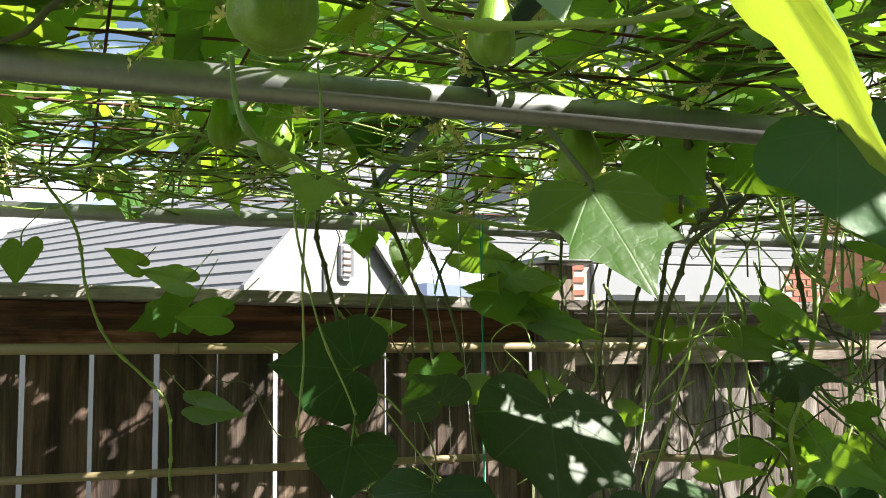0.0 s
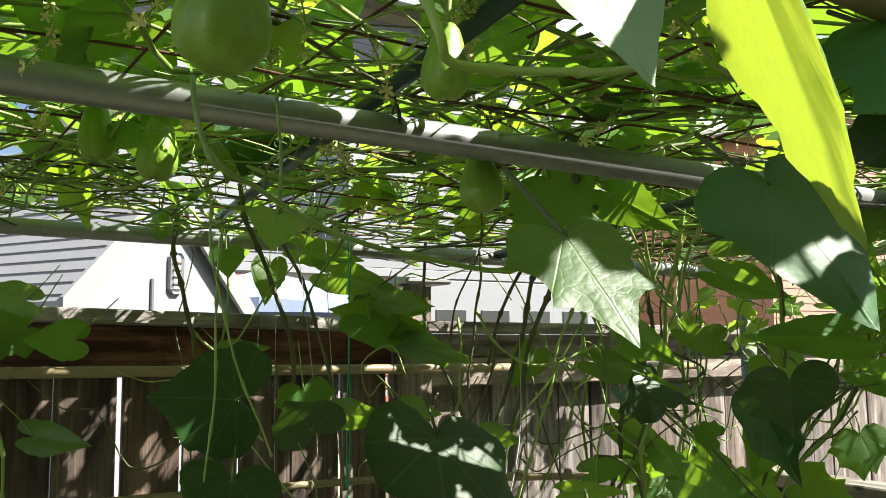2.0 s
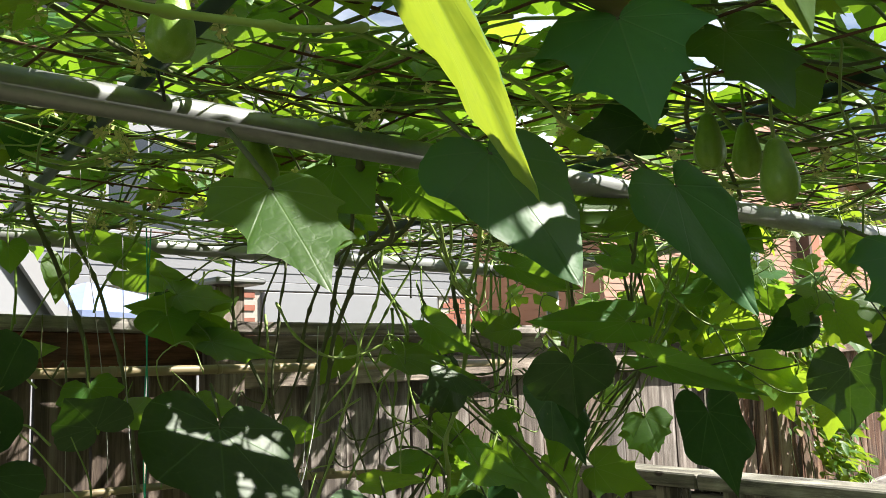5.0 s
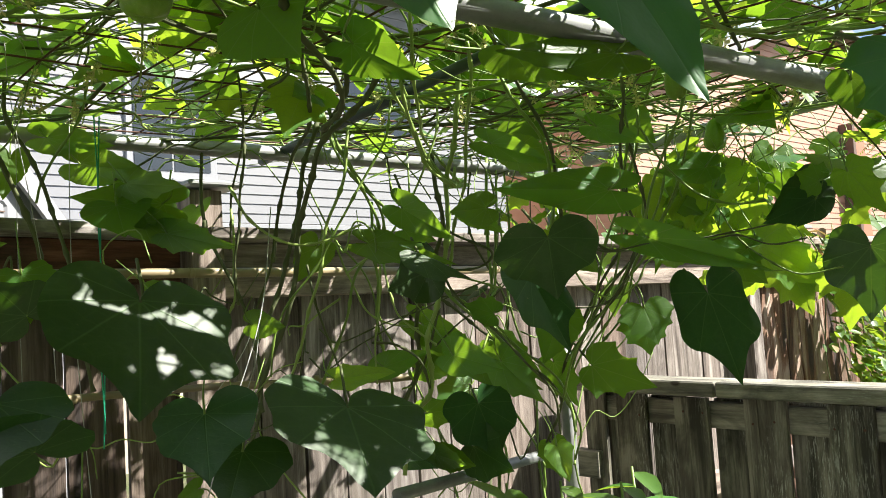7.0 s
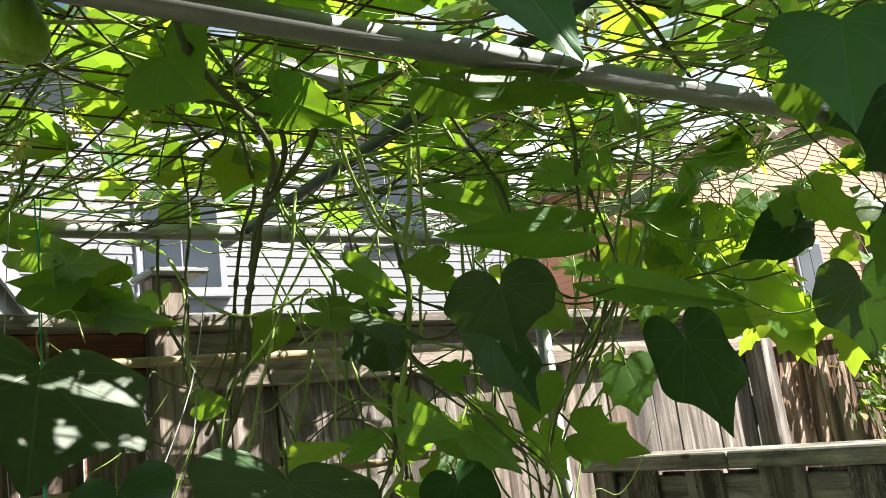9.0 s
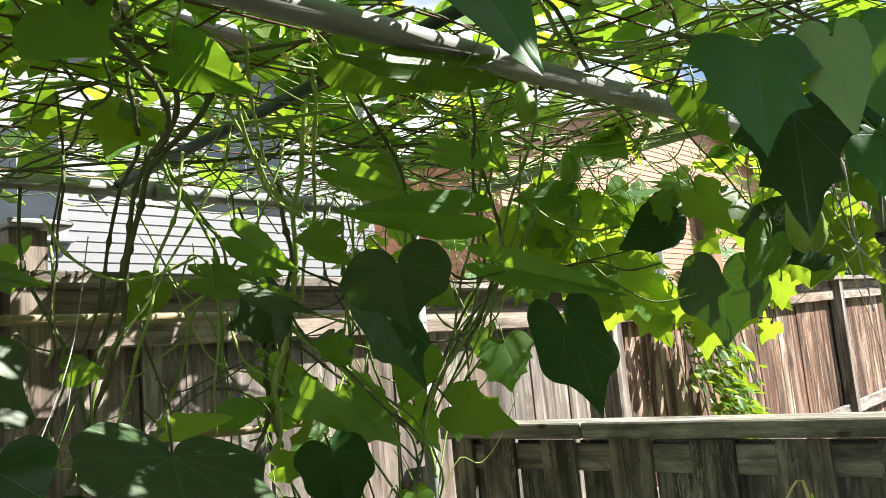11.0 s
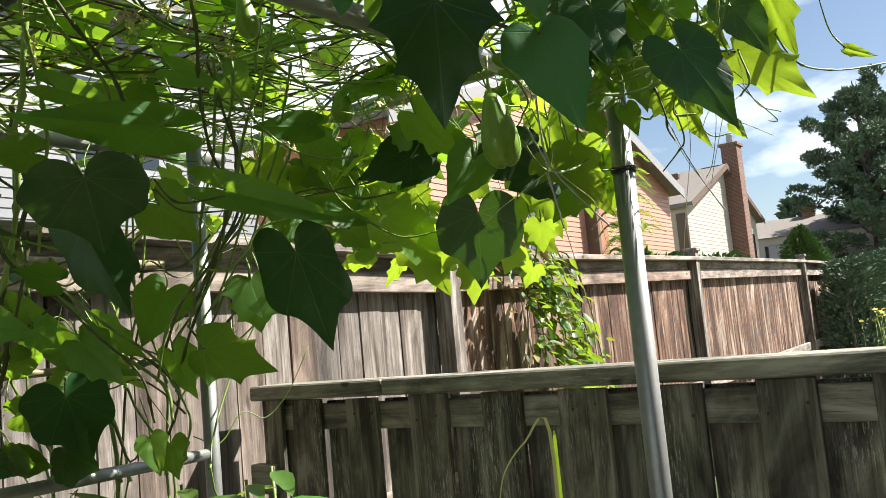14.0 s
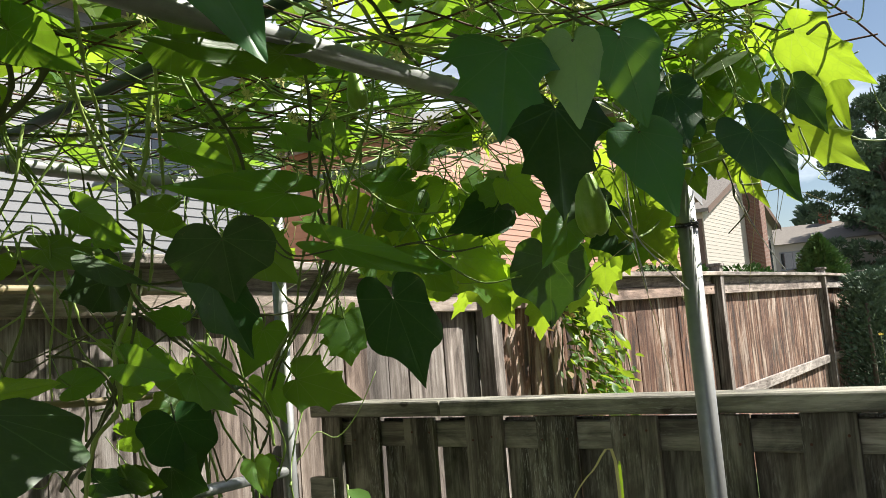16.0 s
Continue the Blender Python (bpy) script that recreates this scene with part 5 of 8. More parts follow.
hero("bright", (1.697, 1.709, 1.571), (1.699, 1.771, 1.521), (-0.76, 0.43, 0.49), 0.076)
hero("bright", (1.810, 1.641, 1.545), (1.816, 1.691, 1.499), (-0.80, 0.46, 0.39), 0.076)
hero("young", (1.900, 1.088, 1.698), (1.920, 1.079, 1.666), (-0.67, 0.49, -0.56), 0.030)
hero("heart", (1.399, 1.198, 1.635), (1.337, 1.187, 1.565), (-0.72, 0.39, 0.57), 0.080)
hero("heart", (0.368, 1.658, 2.117), (0.328, 1.633, 2.039), (-0.90, 0.16, 0.41), 0.121)
hero("heart", (-0.002, 2.113, 1.961), (0.144, 2.026, 1.927), (-0.09, 0.23, -0.97), 0.072)
hero("heart", (0.157, 2.153, 1.809), (0.323, 2.071, 1.729), (-0.30, 0.28, -0.91), 0.074)
hero("dark", (0.178, 2.088, 1.840), (0.102, 2.063, 1.805), (-0.40, -0.08, 0.91), 0.108)
hero("heart", (0.743, 1.955, 1.722), (0.789, 1.896, 1.692), (-0.26, 0.27, -0.93), 0.072)
hero("angular", (0.997, 2.100, 1.453), (1.076, 2.040, 1.381), (-0.50, 0.31, -0.81), 0.091)
hero("heart", (1.513, 1.824, 1.574), (1.541, 1.763, 1.577), (0.32, 0.11, -0.94), 0.062)
hero("young", (-0.061, 0.536, 1.964), (-0.013, 0.502, 1.935), (-0.35, 0.26, -0.90), 0.040)
hero("bright", (0.518, 0.939, 2.175), (0.589, 0.954, 2.218), (0.53, -0.06, -0.85), 0.066)
hero("bright", (0.748, 0.760, 2.110), (0.737, 0.793, 2.106), (-0.34, -0.02, 0.94), 0.080)
hero("heart", (0.522, 0.991, 2.161), (0.556, 0.929, 2.169), (0.31, 0.05, -0.95), 0.066)
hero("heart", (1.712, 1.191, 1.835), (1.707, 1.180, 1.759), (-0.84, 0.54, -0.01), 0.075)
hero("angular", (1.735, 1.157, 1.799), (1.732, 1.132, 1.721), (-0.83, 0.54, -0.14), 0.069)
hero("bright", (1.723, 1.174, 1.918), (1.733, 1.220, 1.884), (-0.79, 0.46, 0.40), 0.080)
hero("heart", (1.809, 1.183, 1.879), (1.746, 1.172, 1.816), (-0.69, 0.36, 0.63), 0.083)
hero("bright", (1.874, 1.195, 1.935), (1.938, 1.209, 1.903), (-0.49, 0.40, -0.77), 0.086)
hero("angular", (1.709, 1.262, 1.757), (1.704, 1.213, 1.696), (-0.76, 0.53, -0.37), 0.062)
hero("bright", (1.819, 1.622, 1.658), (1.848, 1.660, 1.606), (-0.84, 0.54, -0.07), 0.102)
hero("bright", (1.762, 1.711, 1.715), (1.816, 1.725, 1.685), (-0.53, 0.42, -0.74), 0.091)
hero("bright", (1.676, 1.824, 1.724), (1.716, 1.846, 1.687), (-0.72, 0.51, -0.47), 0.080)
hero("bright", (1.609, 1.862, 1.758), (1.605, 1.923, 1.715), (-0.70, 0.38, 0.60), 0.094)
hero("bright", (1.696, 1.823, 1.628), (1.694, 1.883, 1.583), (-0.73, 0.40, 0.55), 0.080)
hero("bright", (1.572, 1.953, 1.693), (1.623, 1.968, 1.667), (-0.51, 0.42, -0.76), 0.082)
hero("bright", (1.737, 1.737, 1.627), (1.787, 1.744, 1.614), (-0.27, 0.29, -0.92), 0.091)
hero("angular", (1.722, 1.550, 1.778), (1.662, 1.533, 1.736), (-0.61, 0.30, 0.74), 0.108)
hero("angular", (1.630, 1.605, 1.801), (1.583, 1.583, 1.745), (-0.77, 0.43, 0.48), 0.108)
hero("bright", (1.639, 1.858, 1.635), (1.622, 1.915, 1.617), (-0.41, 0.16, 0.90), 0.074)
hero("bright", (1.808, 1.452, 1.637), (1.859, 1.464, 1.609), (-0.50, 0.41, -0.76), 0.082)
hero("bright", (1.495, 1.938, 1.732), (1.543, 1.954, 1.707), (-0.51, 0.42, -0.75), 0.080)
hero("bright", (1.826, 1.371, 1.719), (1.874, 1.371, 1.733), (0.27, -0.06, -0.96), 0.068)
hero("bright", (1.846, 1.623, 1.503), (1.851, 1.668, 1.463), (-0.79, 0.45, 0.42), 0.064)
hero("heart", (0.848, 2.206, 1.502), (0.974, 2.083, 1.401), (-0.36, 0.34, -0.87), 0.093)
hero("angular", (0.850, 2.235, 1.280), (0.923, 2.129, 1.293), (0.19, 0.02, -0.98), 0.087)
hero("dark", (0.780, 2.174, 1.187), (0.887, 2.048, 1.192), (0.12, 0.06, -0.99), 0.070)
hero("bright", (1.005, 2.241, 1.403), (1.137, 2.294, 1.319), (-0.60, 0.46, -0.65), 0.091)
hero("heart", (1.098, 1.908, 1.688), (1.148, 1.830, 1.604), (-0.54, 0.43, -0.73), 0.129)
hero("angular", (1.172, 2.141, 1.386), (1.197, 2.081, 1.281), (-0.73, 0.51, -0.46), 0.104)
hero("heart", (0.991, 1.482, 1.738), (0.770, 1.495, 1.743), (0.02, -0.07, 1.00), 0.087)
hero("heart", (0.831, 1.676, 1.734), (0.741, 1.655, 1.724), (-0.10, -0.03, 0.99), 0.070)
hero("heart", (1.127, 1.578, 1.656), (1.303, 1.447, 1.578), (-0.29, 0.17, -0.94), 0.070)
hero("angular", (0.933, 1.906, 1.417), (0.985, 1.829, 1.335), (-0.67, 0.28, -0.68), 0.106)
hero("bright", (1.562, 1.797, 1.648), (1.782, 1.857, 1.551), (-0.44, 0.21, -0.87), 0.155)
hero("bright", (1.329, 1.922, 1.795), (1.416, 1.977, 1.709), (-0.76, 0.31, -0.57), 0.130)
hero("bright", (1.423, 1.890, 1.775), (1.518, 1.936, 1.702), (-0.67, 0.28, -0.69), 0.115)
hero("heart", (0.065, 2.093, 1.900), (0.219, 1.989, 1.858), (-0.18, 0.13, -0.97), 0.089)
hero("heart", (0.228, 1.990, 1.796), (0.056, 1.996, 1.814), (0.10, -0.10, 0.99), 0.111)
hero("heart", (0.191, 2.005, 1.761), (0.347, 1.902, 1.693), (-0.30, 0.17, -0.94), 0.074)
hero("dark", (0.006, 1.711, 1.575), (-0.042, 1.670, 1.638), (0.84, -0.32, 0.43), 0.151)
hero("dark", (0.000, 1.456, 1.450), (-0.020, 1.416, 1.363), (-0.94, 0.33, 0.07), 0.218)
hero("dark", (0.278, 1.467, 1.409), (0.278, 1.420, 1.321), (-0.93, 0.34, -0.18), 0.163)
hero("heart", (0.074, 1.899, 1.586), (0.180, 1.808, 1.586), (0.04, 0.05, -1.00), 0.068)
hero("dark", (1.547, 1.056, 1.849), (1.535, 1.017, 1.744), (-0.83, 0.54, -0.12), 0.104)
hero("dark", (1.820, 0.999, 1.866), (1.837, 0.951, 1.777), (-0.74, 0.52, -0.42), 0.084)
hero("bright", (1.789, 1.372, 1.707), (1.864, 1.445, 1.600), (-0.81, 0.54, -0.20), 0.135)
hero("bright", (1.773, 1.473, 1.647), (1.847, 1.510, 1.577), (-0.71, 0.51, -0.48), 0.082)
hero("bright", (1.844, 1.364, 1.678), (1.901, 1.412, 1.603), (-0.80, 0.54, -0.26), 0.080)
hero("bright", (1.375, 1.320, 1.741), (1.474, 1.350, 1.677), (-0.58, 0.46, -0.68), 0.086)
hero("bright", (1.565, 1.210, 1.654), (1.611, 1.233, 1.609), (-0.72, 0.52, -0.47), 0.096)
hero("heart", (0.375, 1.372, 1.998), (0.414, 1.307, 1.915), (-0.64, 0.42, -0.64), 0.169)
hero("heart", (0.556, 1.560, 2.013), (0.643, 1.471, 1.932), (-0.43, 0.34, -0.84), 0.099)
hero("heart", (0.780, 1.396, 1.965), (0.865, 1.306, 1.891), (-0.40, 0.33, -0.86), 0.104)
hero("heart", (-0.404, 1.643, 1.746), (-0.478, 1.592, 1.746), (0.07, -0.10, 0.99), 0.075)
hero("heart", (1.652, 2.027, 1.869), (1.582, 2.003, 1.812), (-0.66, 0.24, 0.71), 0.111)
hero("angular", (1.413, 1.925, 1.779), (1.447, 1.846, 1.727), (-0.45, 0.35, -0.82), 0.069)
hero("bright", (1.562, 2.025, 1.735), (1.519, 2.131, 1.718), (-0.31, 0.02, 0.95), 0.069)
hero("angular", (1.469, 1.941, 1.861), (1.504, 1.867, 1.775), (-0.65, 0.42, -0.63), 0.103)
hero("heart", (1.604, 2.093, 1.898), (1.501, 2.087, 1.835), (-0.53, 0.15, 0.84), 0.121)
hero("bright", (1.637, 1.920, 1.802), (1.647, 1.997, 1.732), (-0.86, 0.40, 0.32), 0.114)
hero("heart", (1.659, 2.140, 1.765), (1.612, 2.114, 1.641), (-0.88, 0.41, 0.25), 0.117)
hero("heart", (1.616, 2.258, 1.804), (1.661, 2.171, 1.779), (-0.14, 0.21, -0.97), 0.076)
hero("bright", (1.624, 2.029, 1.714), (1.632, 2.119, 1.632), (-0.85, 0.39, 0.34), 0.136)
hero("angular", (1.758, 2.050, 1.722), (1.809, 1.964, 1.671), (-0.36, 0.31, -0.88), 0.132)
hero("bright", (1.612, 2.023, 1.802), (1.602, 2.086, 1.764), (-0.71, 0.27, 0.65), 0.112)
hero("heart", (1.702, 1.938, 1.833), (1.736, 1.865, 1.754), (-0.63, 0.42, -0.66), 0.072)
hero("heart", (1.808, 2.131, 1.768), (1.663, 2.138, 1.765), (-0.03, -0.13, 0.99), 0.128)
hero("bright", (1.717, 2.064, 1.853), (1.815, 2.078, 1.837), (-0.18, 0.23, -0.96), 0.106)
hero("angular", (1.744, 1.909, 1.813), (1.765, 1.839, 1.753), (-0.60, 0.41, -0.69), 0.089)
hero("heart", (1.593, 2.185, 1.688), (1.471, 2.184, 1.657), (-0.25, -0.01, 0.97), 0.140)
hero("bright", (1.563, 1.839, 1.843), (1.560, 1.895, 1.803), (-0.78, 0.33, 0.53), 0.091)
hero("heart", (1.537, 2.102, 1.755), (1.589, 2.012, 1.723), (-0.18, 0.23, -0.96), 0.114)
hero("angular", (1.621, 2.254, 1.898), (1.637, 2.193, 1.792), (-0.80, 0.46, -0.39), 0.103)
hero("bright", (1.531, 2.093, 1.683), (1.495, 2.194, 1.649), (-0.48, 0.12, 0.87), 0.077)
hero("heart", (1.849, 2.161, 1.727), (1.805, 2.128, 1.644), (-0.87, 0.40, 0.30), 0.085)
hero("angular", (1.865, 2.081, 1.919), (1.810, 2.061, 1.780), (-0.87, 0.40, 0.29), 0.139)
hero("angular", (1.699, 2.062, 1.856), (1.647, 2.035, 1.756), (-0.86, 0.39, 0.34), 0.132)
hero("bright", (1.619, 1.916, 1.735), (1.646, 1.969, 1.672), (-0.89, 0.46, -0.00), 0.076)
hero("angular", (1.639, 2.160, 1.781), (1.576, 2.134, 1.712), (-0.76, 0.31, 0.58), 0.094)
hero("bright", (1.741, 1.915, 1.700), (1.825, 1.929, 1.676), (-0.29, 0.28, -0.91), 0.064)
hero("angular", (1.779, 1.949, 1.644), (1.809, 1.875, 1.580), (-0.57, 0.39, -0.72), 0.049)
hero("bright", (1.660, 2.063, 1.590), (1.622, 2.163, 1.568), (-0.38, 0.06, 0.92), 0.065)
hero("angular", (1.655, 2.037, 1.787), (1.544, 2.030, 1.760), (-0.24, -0.02, 0.97), 0.087)
hero("angular", (1.773, 2.125, 1.779), (1.791, 2.050, 1.763), (-0.09, 0.19, -0.98), 0.054)
hero("bright", (1.746, 2.045, 1.567), (1.738, 2.116, 1.516), (-0.77, 0.31, 0.56), 0.047)
hero("bright", (1.660, 1.945, 1.622), (1.780, 1.960, 1.603), (-0.18, 0.23, -0.96), 0.079)
hero("young", (1.487, 2.171, 1.773), (1.500, 2.103, 1.721), (-0.60, 0.41, -0.68), 0.070)
hero("angular", (1.780, 2.040, 1.791), (1.666, 2.039, 1.740), (-0.41, 0.08, 0.91), 0.066)
hero("young", (1.692, 1.889, 1.666), (1.643, 1.856, 1.590), (-0.84, 0.38, 0.38), 0.075)
hero("bright", (1.668, 2.110, 1.628), (1.751, 2.120, 1.622), (-0.10, 0.19, -0.98), 0.072)
hero("angular", (1.457, 2.028, 1.689), (1.405, 1.999, 1.602), (-0.85, 0.38, 0.38), 0.046)
hero("bright", (1.392, 2.023, 1.799), (1.484, 2.039, 1.787), (-0.16, 0.22, -0.96), 0.061)
hero("angular", (1.641, 2.058, 1.689), (1.601, 2.024, 1.599), (-0.88, 0.42, 0.24), 0.081)
hero("angular", (1.678, 2.186, 1.770), (1.633, 2.157, 1.664), (-0.87, 0.41, 0.26), 0.091)
hero("angular", (1.436, 2.103, 1.716), (1.426, 2.050, 1.644), (-0.85, 0.47, -0.23), 0.054)
OUTLINES["lobed"] = ((0.0, 0.0), (0.03, -0.07), (0.10, -0.15), (0.20, -0.18), (0.30, -0.14), (0.37, -0.05), (0.42, 0.06), (0.50, 0.17), (0.41, 0.21), (0.345, 0.27), (0.305, 0.35), (0.30, 0.44), (0.345, 0.56), (0.24, 0.585), (0.17, 0.65), (0.13, 0.73), (0.075, 0.84), (0.03, 0.94), (0.0, 1.0))
OUTLINES["cordate"] = ((0.0, 0.0), (0.015, -0.08), (0.05, -0.18), (0.12, -0.27), (0.22, -0.31), (0.33, -0.27), (0.43, -0.18), (0.49, -0.03), (0.50, 0.13), (0.49, 0.29), (0.47, 0.43), (0.40, 0.54), (0.27, 0.60), (0.185, 0.69), (0.11, 0.81), (0.045, 0.92), (0.0, 1.0))
OUTLINES["delta"] = ((0.0, 0.0), (0.03, -0.08), (0.10, -0.16), (0.21, -0.19), (0.32, -0.16), (0.42, -0.06), (0.47, 0.06), (0.50, 0.17), (0.44, 0.27), (0.40, 0.36), (0.365, 0.45), (0.33, 0.55), (0.25, 0.65), (0.17, 0.77), (0.085, 0.89), (0.03, 0.97), (0.0, 1.0))
OUTLINES["narrow"] = ((0.0, 0.0), (0.06, -0.03), (0.20, -0.02), (0.34, 0.05), (0.45, 0.15), (0.50, 0.26), (0.47, 0.38), (0.42, 0.50), (0.36, 0.60), (0.38, 0.68), (0.25, 0.75), (0.16, 0.84), (0.07, 0.94), (0.0, 1.0))
SPREAD_RNG = random.Random(64)


def spread_leaf(kind, material, notch, tip, left, right, wave=0.035):
    """A large leaf spanned by its stalk notch, its tip and its two side lobes, so that each half lies in a plane of its own."""
    n0, along = Vector(notch), Vector(tip) - Vector(notch)
    reach = along.length
    root = n0 + along * 0.15
    ay = along.normalized()
    arms = tuple((d - ay * (0.85 * d.dot(ay))) * 1.12 for d in (Vector(left) - root, Vector(right) - root))
    if kind != "narrow":
        mean = (arms[1] - arms[0]) * 0.5
        arms = (arms[0] * 0.3 - mean * 0.7, arms[1] * 0.3 + mean * 0.7)
    out = (arms[1] - arms[0]).cross(along).normalized()
    if out.z < 0:
        out = -out
    seed = SPREAD_RNG.uniform(0, 50)
    half = [Vector((x, y, 0)) for x, y in OUTLINES[kind]]
    edge = smooth_line(half, 3) if kind == "cordate" else [q for a, b in zip(half, half[1:]) for q in (a, a.lerp(b, 0.5))] + [half[-1]]
    loop = [(q.x * (1 + 0.16 * noise.noise((q.y * 3, seed, 1))), q.y, 1) for q in edge] + [(q.x * (1 + 0.16 * noise.noise((q.y * 3, seed, 7))), q.y, 0) for q in edge[-2:0:-1]]
    across = (arms[1] - arms[0]).normalized()
    ax = (across - ay * across.dot(ay)).normalized()
    width = (arms[1] - arms[0]).length
    m = turned(ax * width, ay * reach, ax.cross(ay) * reach, n0)
    back = m.inverted()
    levels = (0.0, 0.14, 0.30, 0.46, 0.62, 0.78, 0.91, 1.0)
    verts, faces, n = [], [], len(loop)
    for s in levels:
        for x, y, right_side in loop:
            xx, yy = x * s, y * s
            ang = math.atan2(xx, yy + 0.02)
            quilt = 0.008 * s * abs(math.sin(ang * 2.7)) - 0.012 * (yy - 0.3) ** 2
            ripple = wave * s * s * noise.noise((xx * 4 + seed, yy * 4, right_side * 3)) + 0.4 * wave * s ** 4 * noise.noise((xx * 14, yy * 14 + seed, 2))
            curl = -0.10 * max(0.0, s - 0.8) * abs(2 * xx) - 0.05 * max(0.0, yy - 0.6)
            p = n0 + along * yy + arms[right_side] * (2 * xx) + out * (reach * (quilt + ripple + curl))
            verts.append(back @ p)
    for k in range(len(levels) - 1):
        for i in range(n):
            j = (i + 1) % n
            if k == 0:
                faces.append((0, n + j, n + i))
            else:
                faces.append((k * n + i, k * n + j, (k + 1) * n + j, (k + 1) * n + i))
    me = bpy.data.meshes.new("leaf")
    me.from_pydata([verts[0]] + verts[n:], [], [tuple(0 if v < n else v - n + 1 for v in f) for f in faces])
    me.materials.append(material)
    me.shade_smooth()
    me.update()
    put("leaf", me, vine_at(n0), m)
    rise = LEAF_RNG.uniform(0.03, 0.07)
    tube("petiole", smooth_line([n0, n0 + Vector((0.004, 0.03, 0.012)), n0 + Vector((LEAF_RNG.uniform(-0.03, 0.03), 0.09, rise))], 4), 0.0024, STEM_OLD, vine_at(n0), 0.0028, 6)


spread_leaf("lobed", MID, (0.144, 0.651, 1.809), (0.176, 0.598, 1.730), (0.094, 0.634, 1.785), (0.211, 0.643, 1.780))
spread_leaf("delta", BROAD, (0.366, 0.742, 1.870), (0.427, 0.685, 1.741), (0.293, 0.762, 1.875), (0.470, 0.757, 1.836))
spread_leaf("delta", BROAD, (0.624, 0.807, 1.862), (0.691, 0.765, 1.714), (0.527, 0.786, 1.873), (0.692, 0.752, 1.782))
spread_leaf("lobed", BROAD, (0.521, 0.747, 2.023), (0.525, 0.702, 1.895), (0.436, 0.776, 1.979), (0.579, 0.668, 1.939))
spread_leaf("lobed", BROAD, (1.036, 0.856, 1.798), (0.980, 0.811, 1.667), (0.929, 0.883, 1.772), (1.032, 0.795, 1.724))
spread_leaf("delta", PALE_SUNLIT, (1.110, 0.816, 1.805), (1.074, 0.780, 1.683), (1.059, 0.841, 1.769), (1.112, 0.787, 1.766))
spread_leaf("lobed", LEAF, (1.169, 0.930, 1.754), (1.163, 0.925, 1.598), (1.090, 0.948, 1.692), (1.215, 0.880, 1.689))
spread_leaf("delta", BROAD, (1.317, 0.920, 1.729), (1.335, 0.880, 1.598), (1.271, 0.940, 1.708), (1.369, 0.892, 1.707))
spread_leaf("delta", BROAD, (1.273, 0.897, 1.859), (1.280, 0.869, 1.721), (1.234, 0.926, 1.815), (1.307, 0.852, 1.796))
spread_leaf("lobed", YOUNG_SUNLIT, (1.894, 1.059, 1.818), (1.927, 0.938, 1.702), (1.958, 0.978, 1.832), (1.906, 1.014, 1.726))
spread_leaf("lobed", YOUNG_SUNLIT, (1.770, 0.953, 1.955), (1.836, 0.848, 1.830), (1.803, 0.895, 1.929), (1.815, 0.942, 1.813))
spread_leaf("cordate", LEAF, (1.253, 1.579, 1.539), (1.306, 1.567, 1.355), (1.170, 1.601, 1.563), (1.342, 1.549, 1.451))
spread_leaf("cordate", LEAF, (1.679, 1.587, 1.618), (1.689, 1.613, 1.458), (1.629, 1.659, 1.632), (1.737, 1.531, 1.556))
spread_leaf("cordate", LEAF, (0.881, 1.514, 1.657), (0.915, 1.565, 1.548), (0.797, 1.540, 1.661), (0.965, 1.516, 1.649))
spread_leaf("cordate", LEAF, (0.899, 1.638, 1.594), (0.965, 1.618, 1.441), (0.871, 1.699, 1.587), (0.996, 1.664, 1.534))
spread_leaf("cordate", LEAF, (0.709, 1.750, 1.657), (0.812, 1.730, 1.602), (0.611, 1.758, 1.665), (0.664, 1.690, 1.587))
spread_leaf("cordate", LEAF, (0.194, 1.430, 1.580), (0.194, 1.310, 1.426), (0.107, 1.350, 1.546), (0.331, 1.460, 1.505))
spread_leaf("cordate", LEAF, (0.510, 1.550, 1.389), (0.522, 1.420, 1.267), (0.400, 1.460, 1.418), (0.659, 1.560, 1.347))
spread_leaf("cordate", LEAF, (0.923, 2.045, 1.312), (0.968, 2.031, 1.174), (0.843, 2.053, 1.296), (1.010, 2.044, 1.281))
spread_leaf("lobed", MID, (1.192, 1.969, 1.385), (1.350, 1.948, 1.321), (1.317, 1.933, 1.408), (1.281, 1.958, 1.279))
spread_leaf("narrow", DOWNY_YOUNG, (0.164, 0.444, 1.945), (0.321, 0.561, 1.790), (0.232, 0.548, 1.895), (0.238, 0.479, 1.889))
spread_leaf("lobed", PALE_SUNLIT, (0.058, 0.447, 1.991), (0.092, 0.385, 1.838), (-0.007, 0.433, 1.899), (0.173, 0.495, 1.948))
spread_leaf("narrow", DOWNY_YOUNG, (0.448, 0.478, 2.009), (0.548, 0.524, 1.922), (0.506, 0.551, 1.990), (0.571, 0.518, 1.986))



hero("bright", (0.582, 0.730, 2.118), (0.606, 0.697, 2.092), (-0.77, -0.63, 0.11), 0.100)
hero("bright", (0.656, 0.730, 2.136), (0.686, 0.695, 2.093), (-0.71, -0.70, 0.08), 0.120)
hero("bright", (0.733, 0.744, 2.112), (0.755, 0.691, 2.111), (-0.90, -0.38, 0.21), 0.110)
hero("bright", (0.658, 0.607, 2.082), (0.672, 0.582, 2.042), (-0.78, -0.61, 0.12), 0.120)
hero("bright", (0.725, 0.626, 2.057), (0.694, 0.642, 2.031), (0.42, 0.91, 0.06), 0.110)
hero("bright", (0.708, 0.826, 2.139), (0.743, 0.777, 2.115), (-0.78, -0.62, 0.12), 0.090)
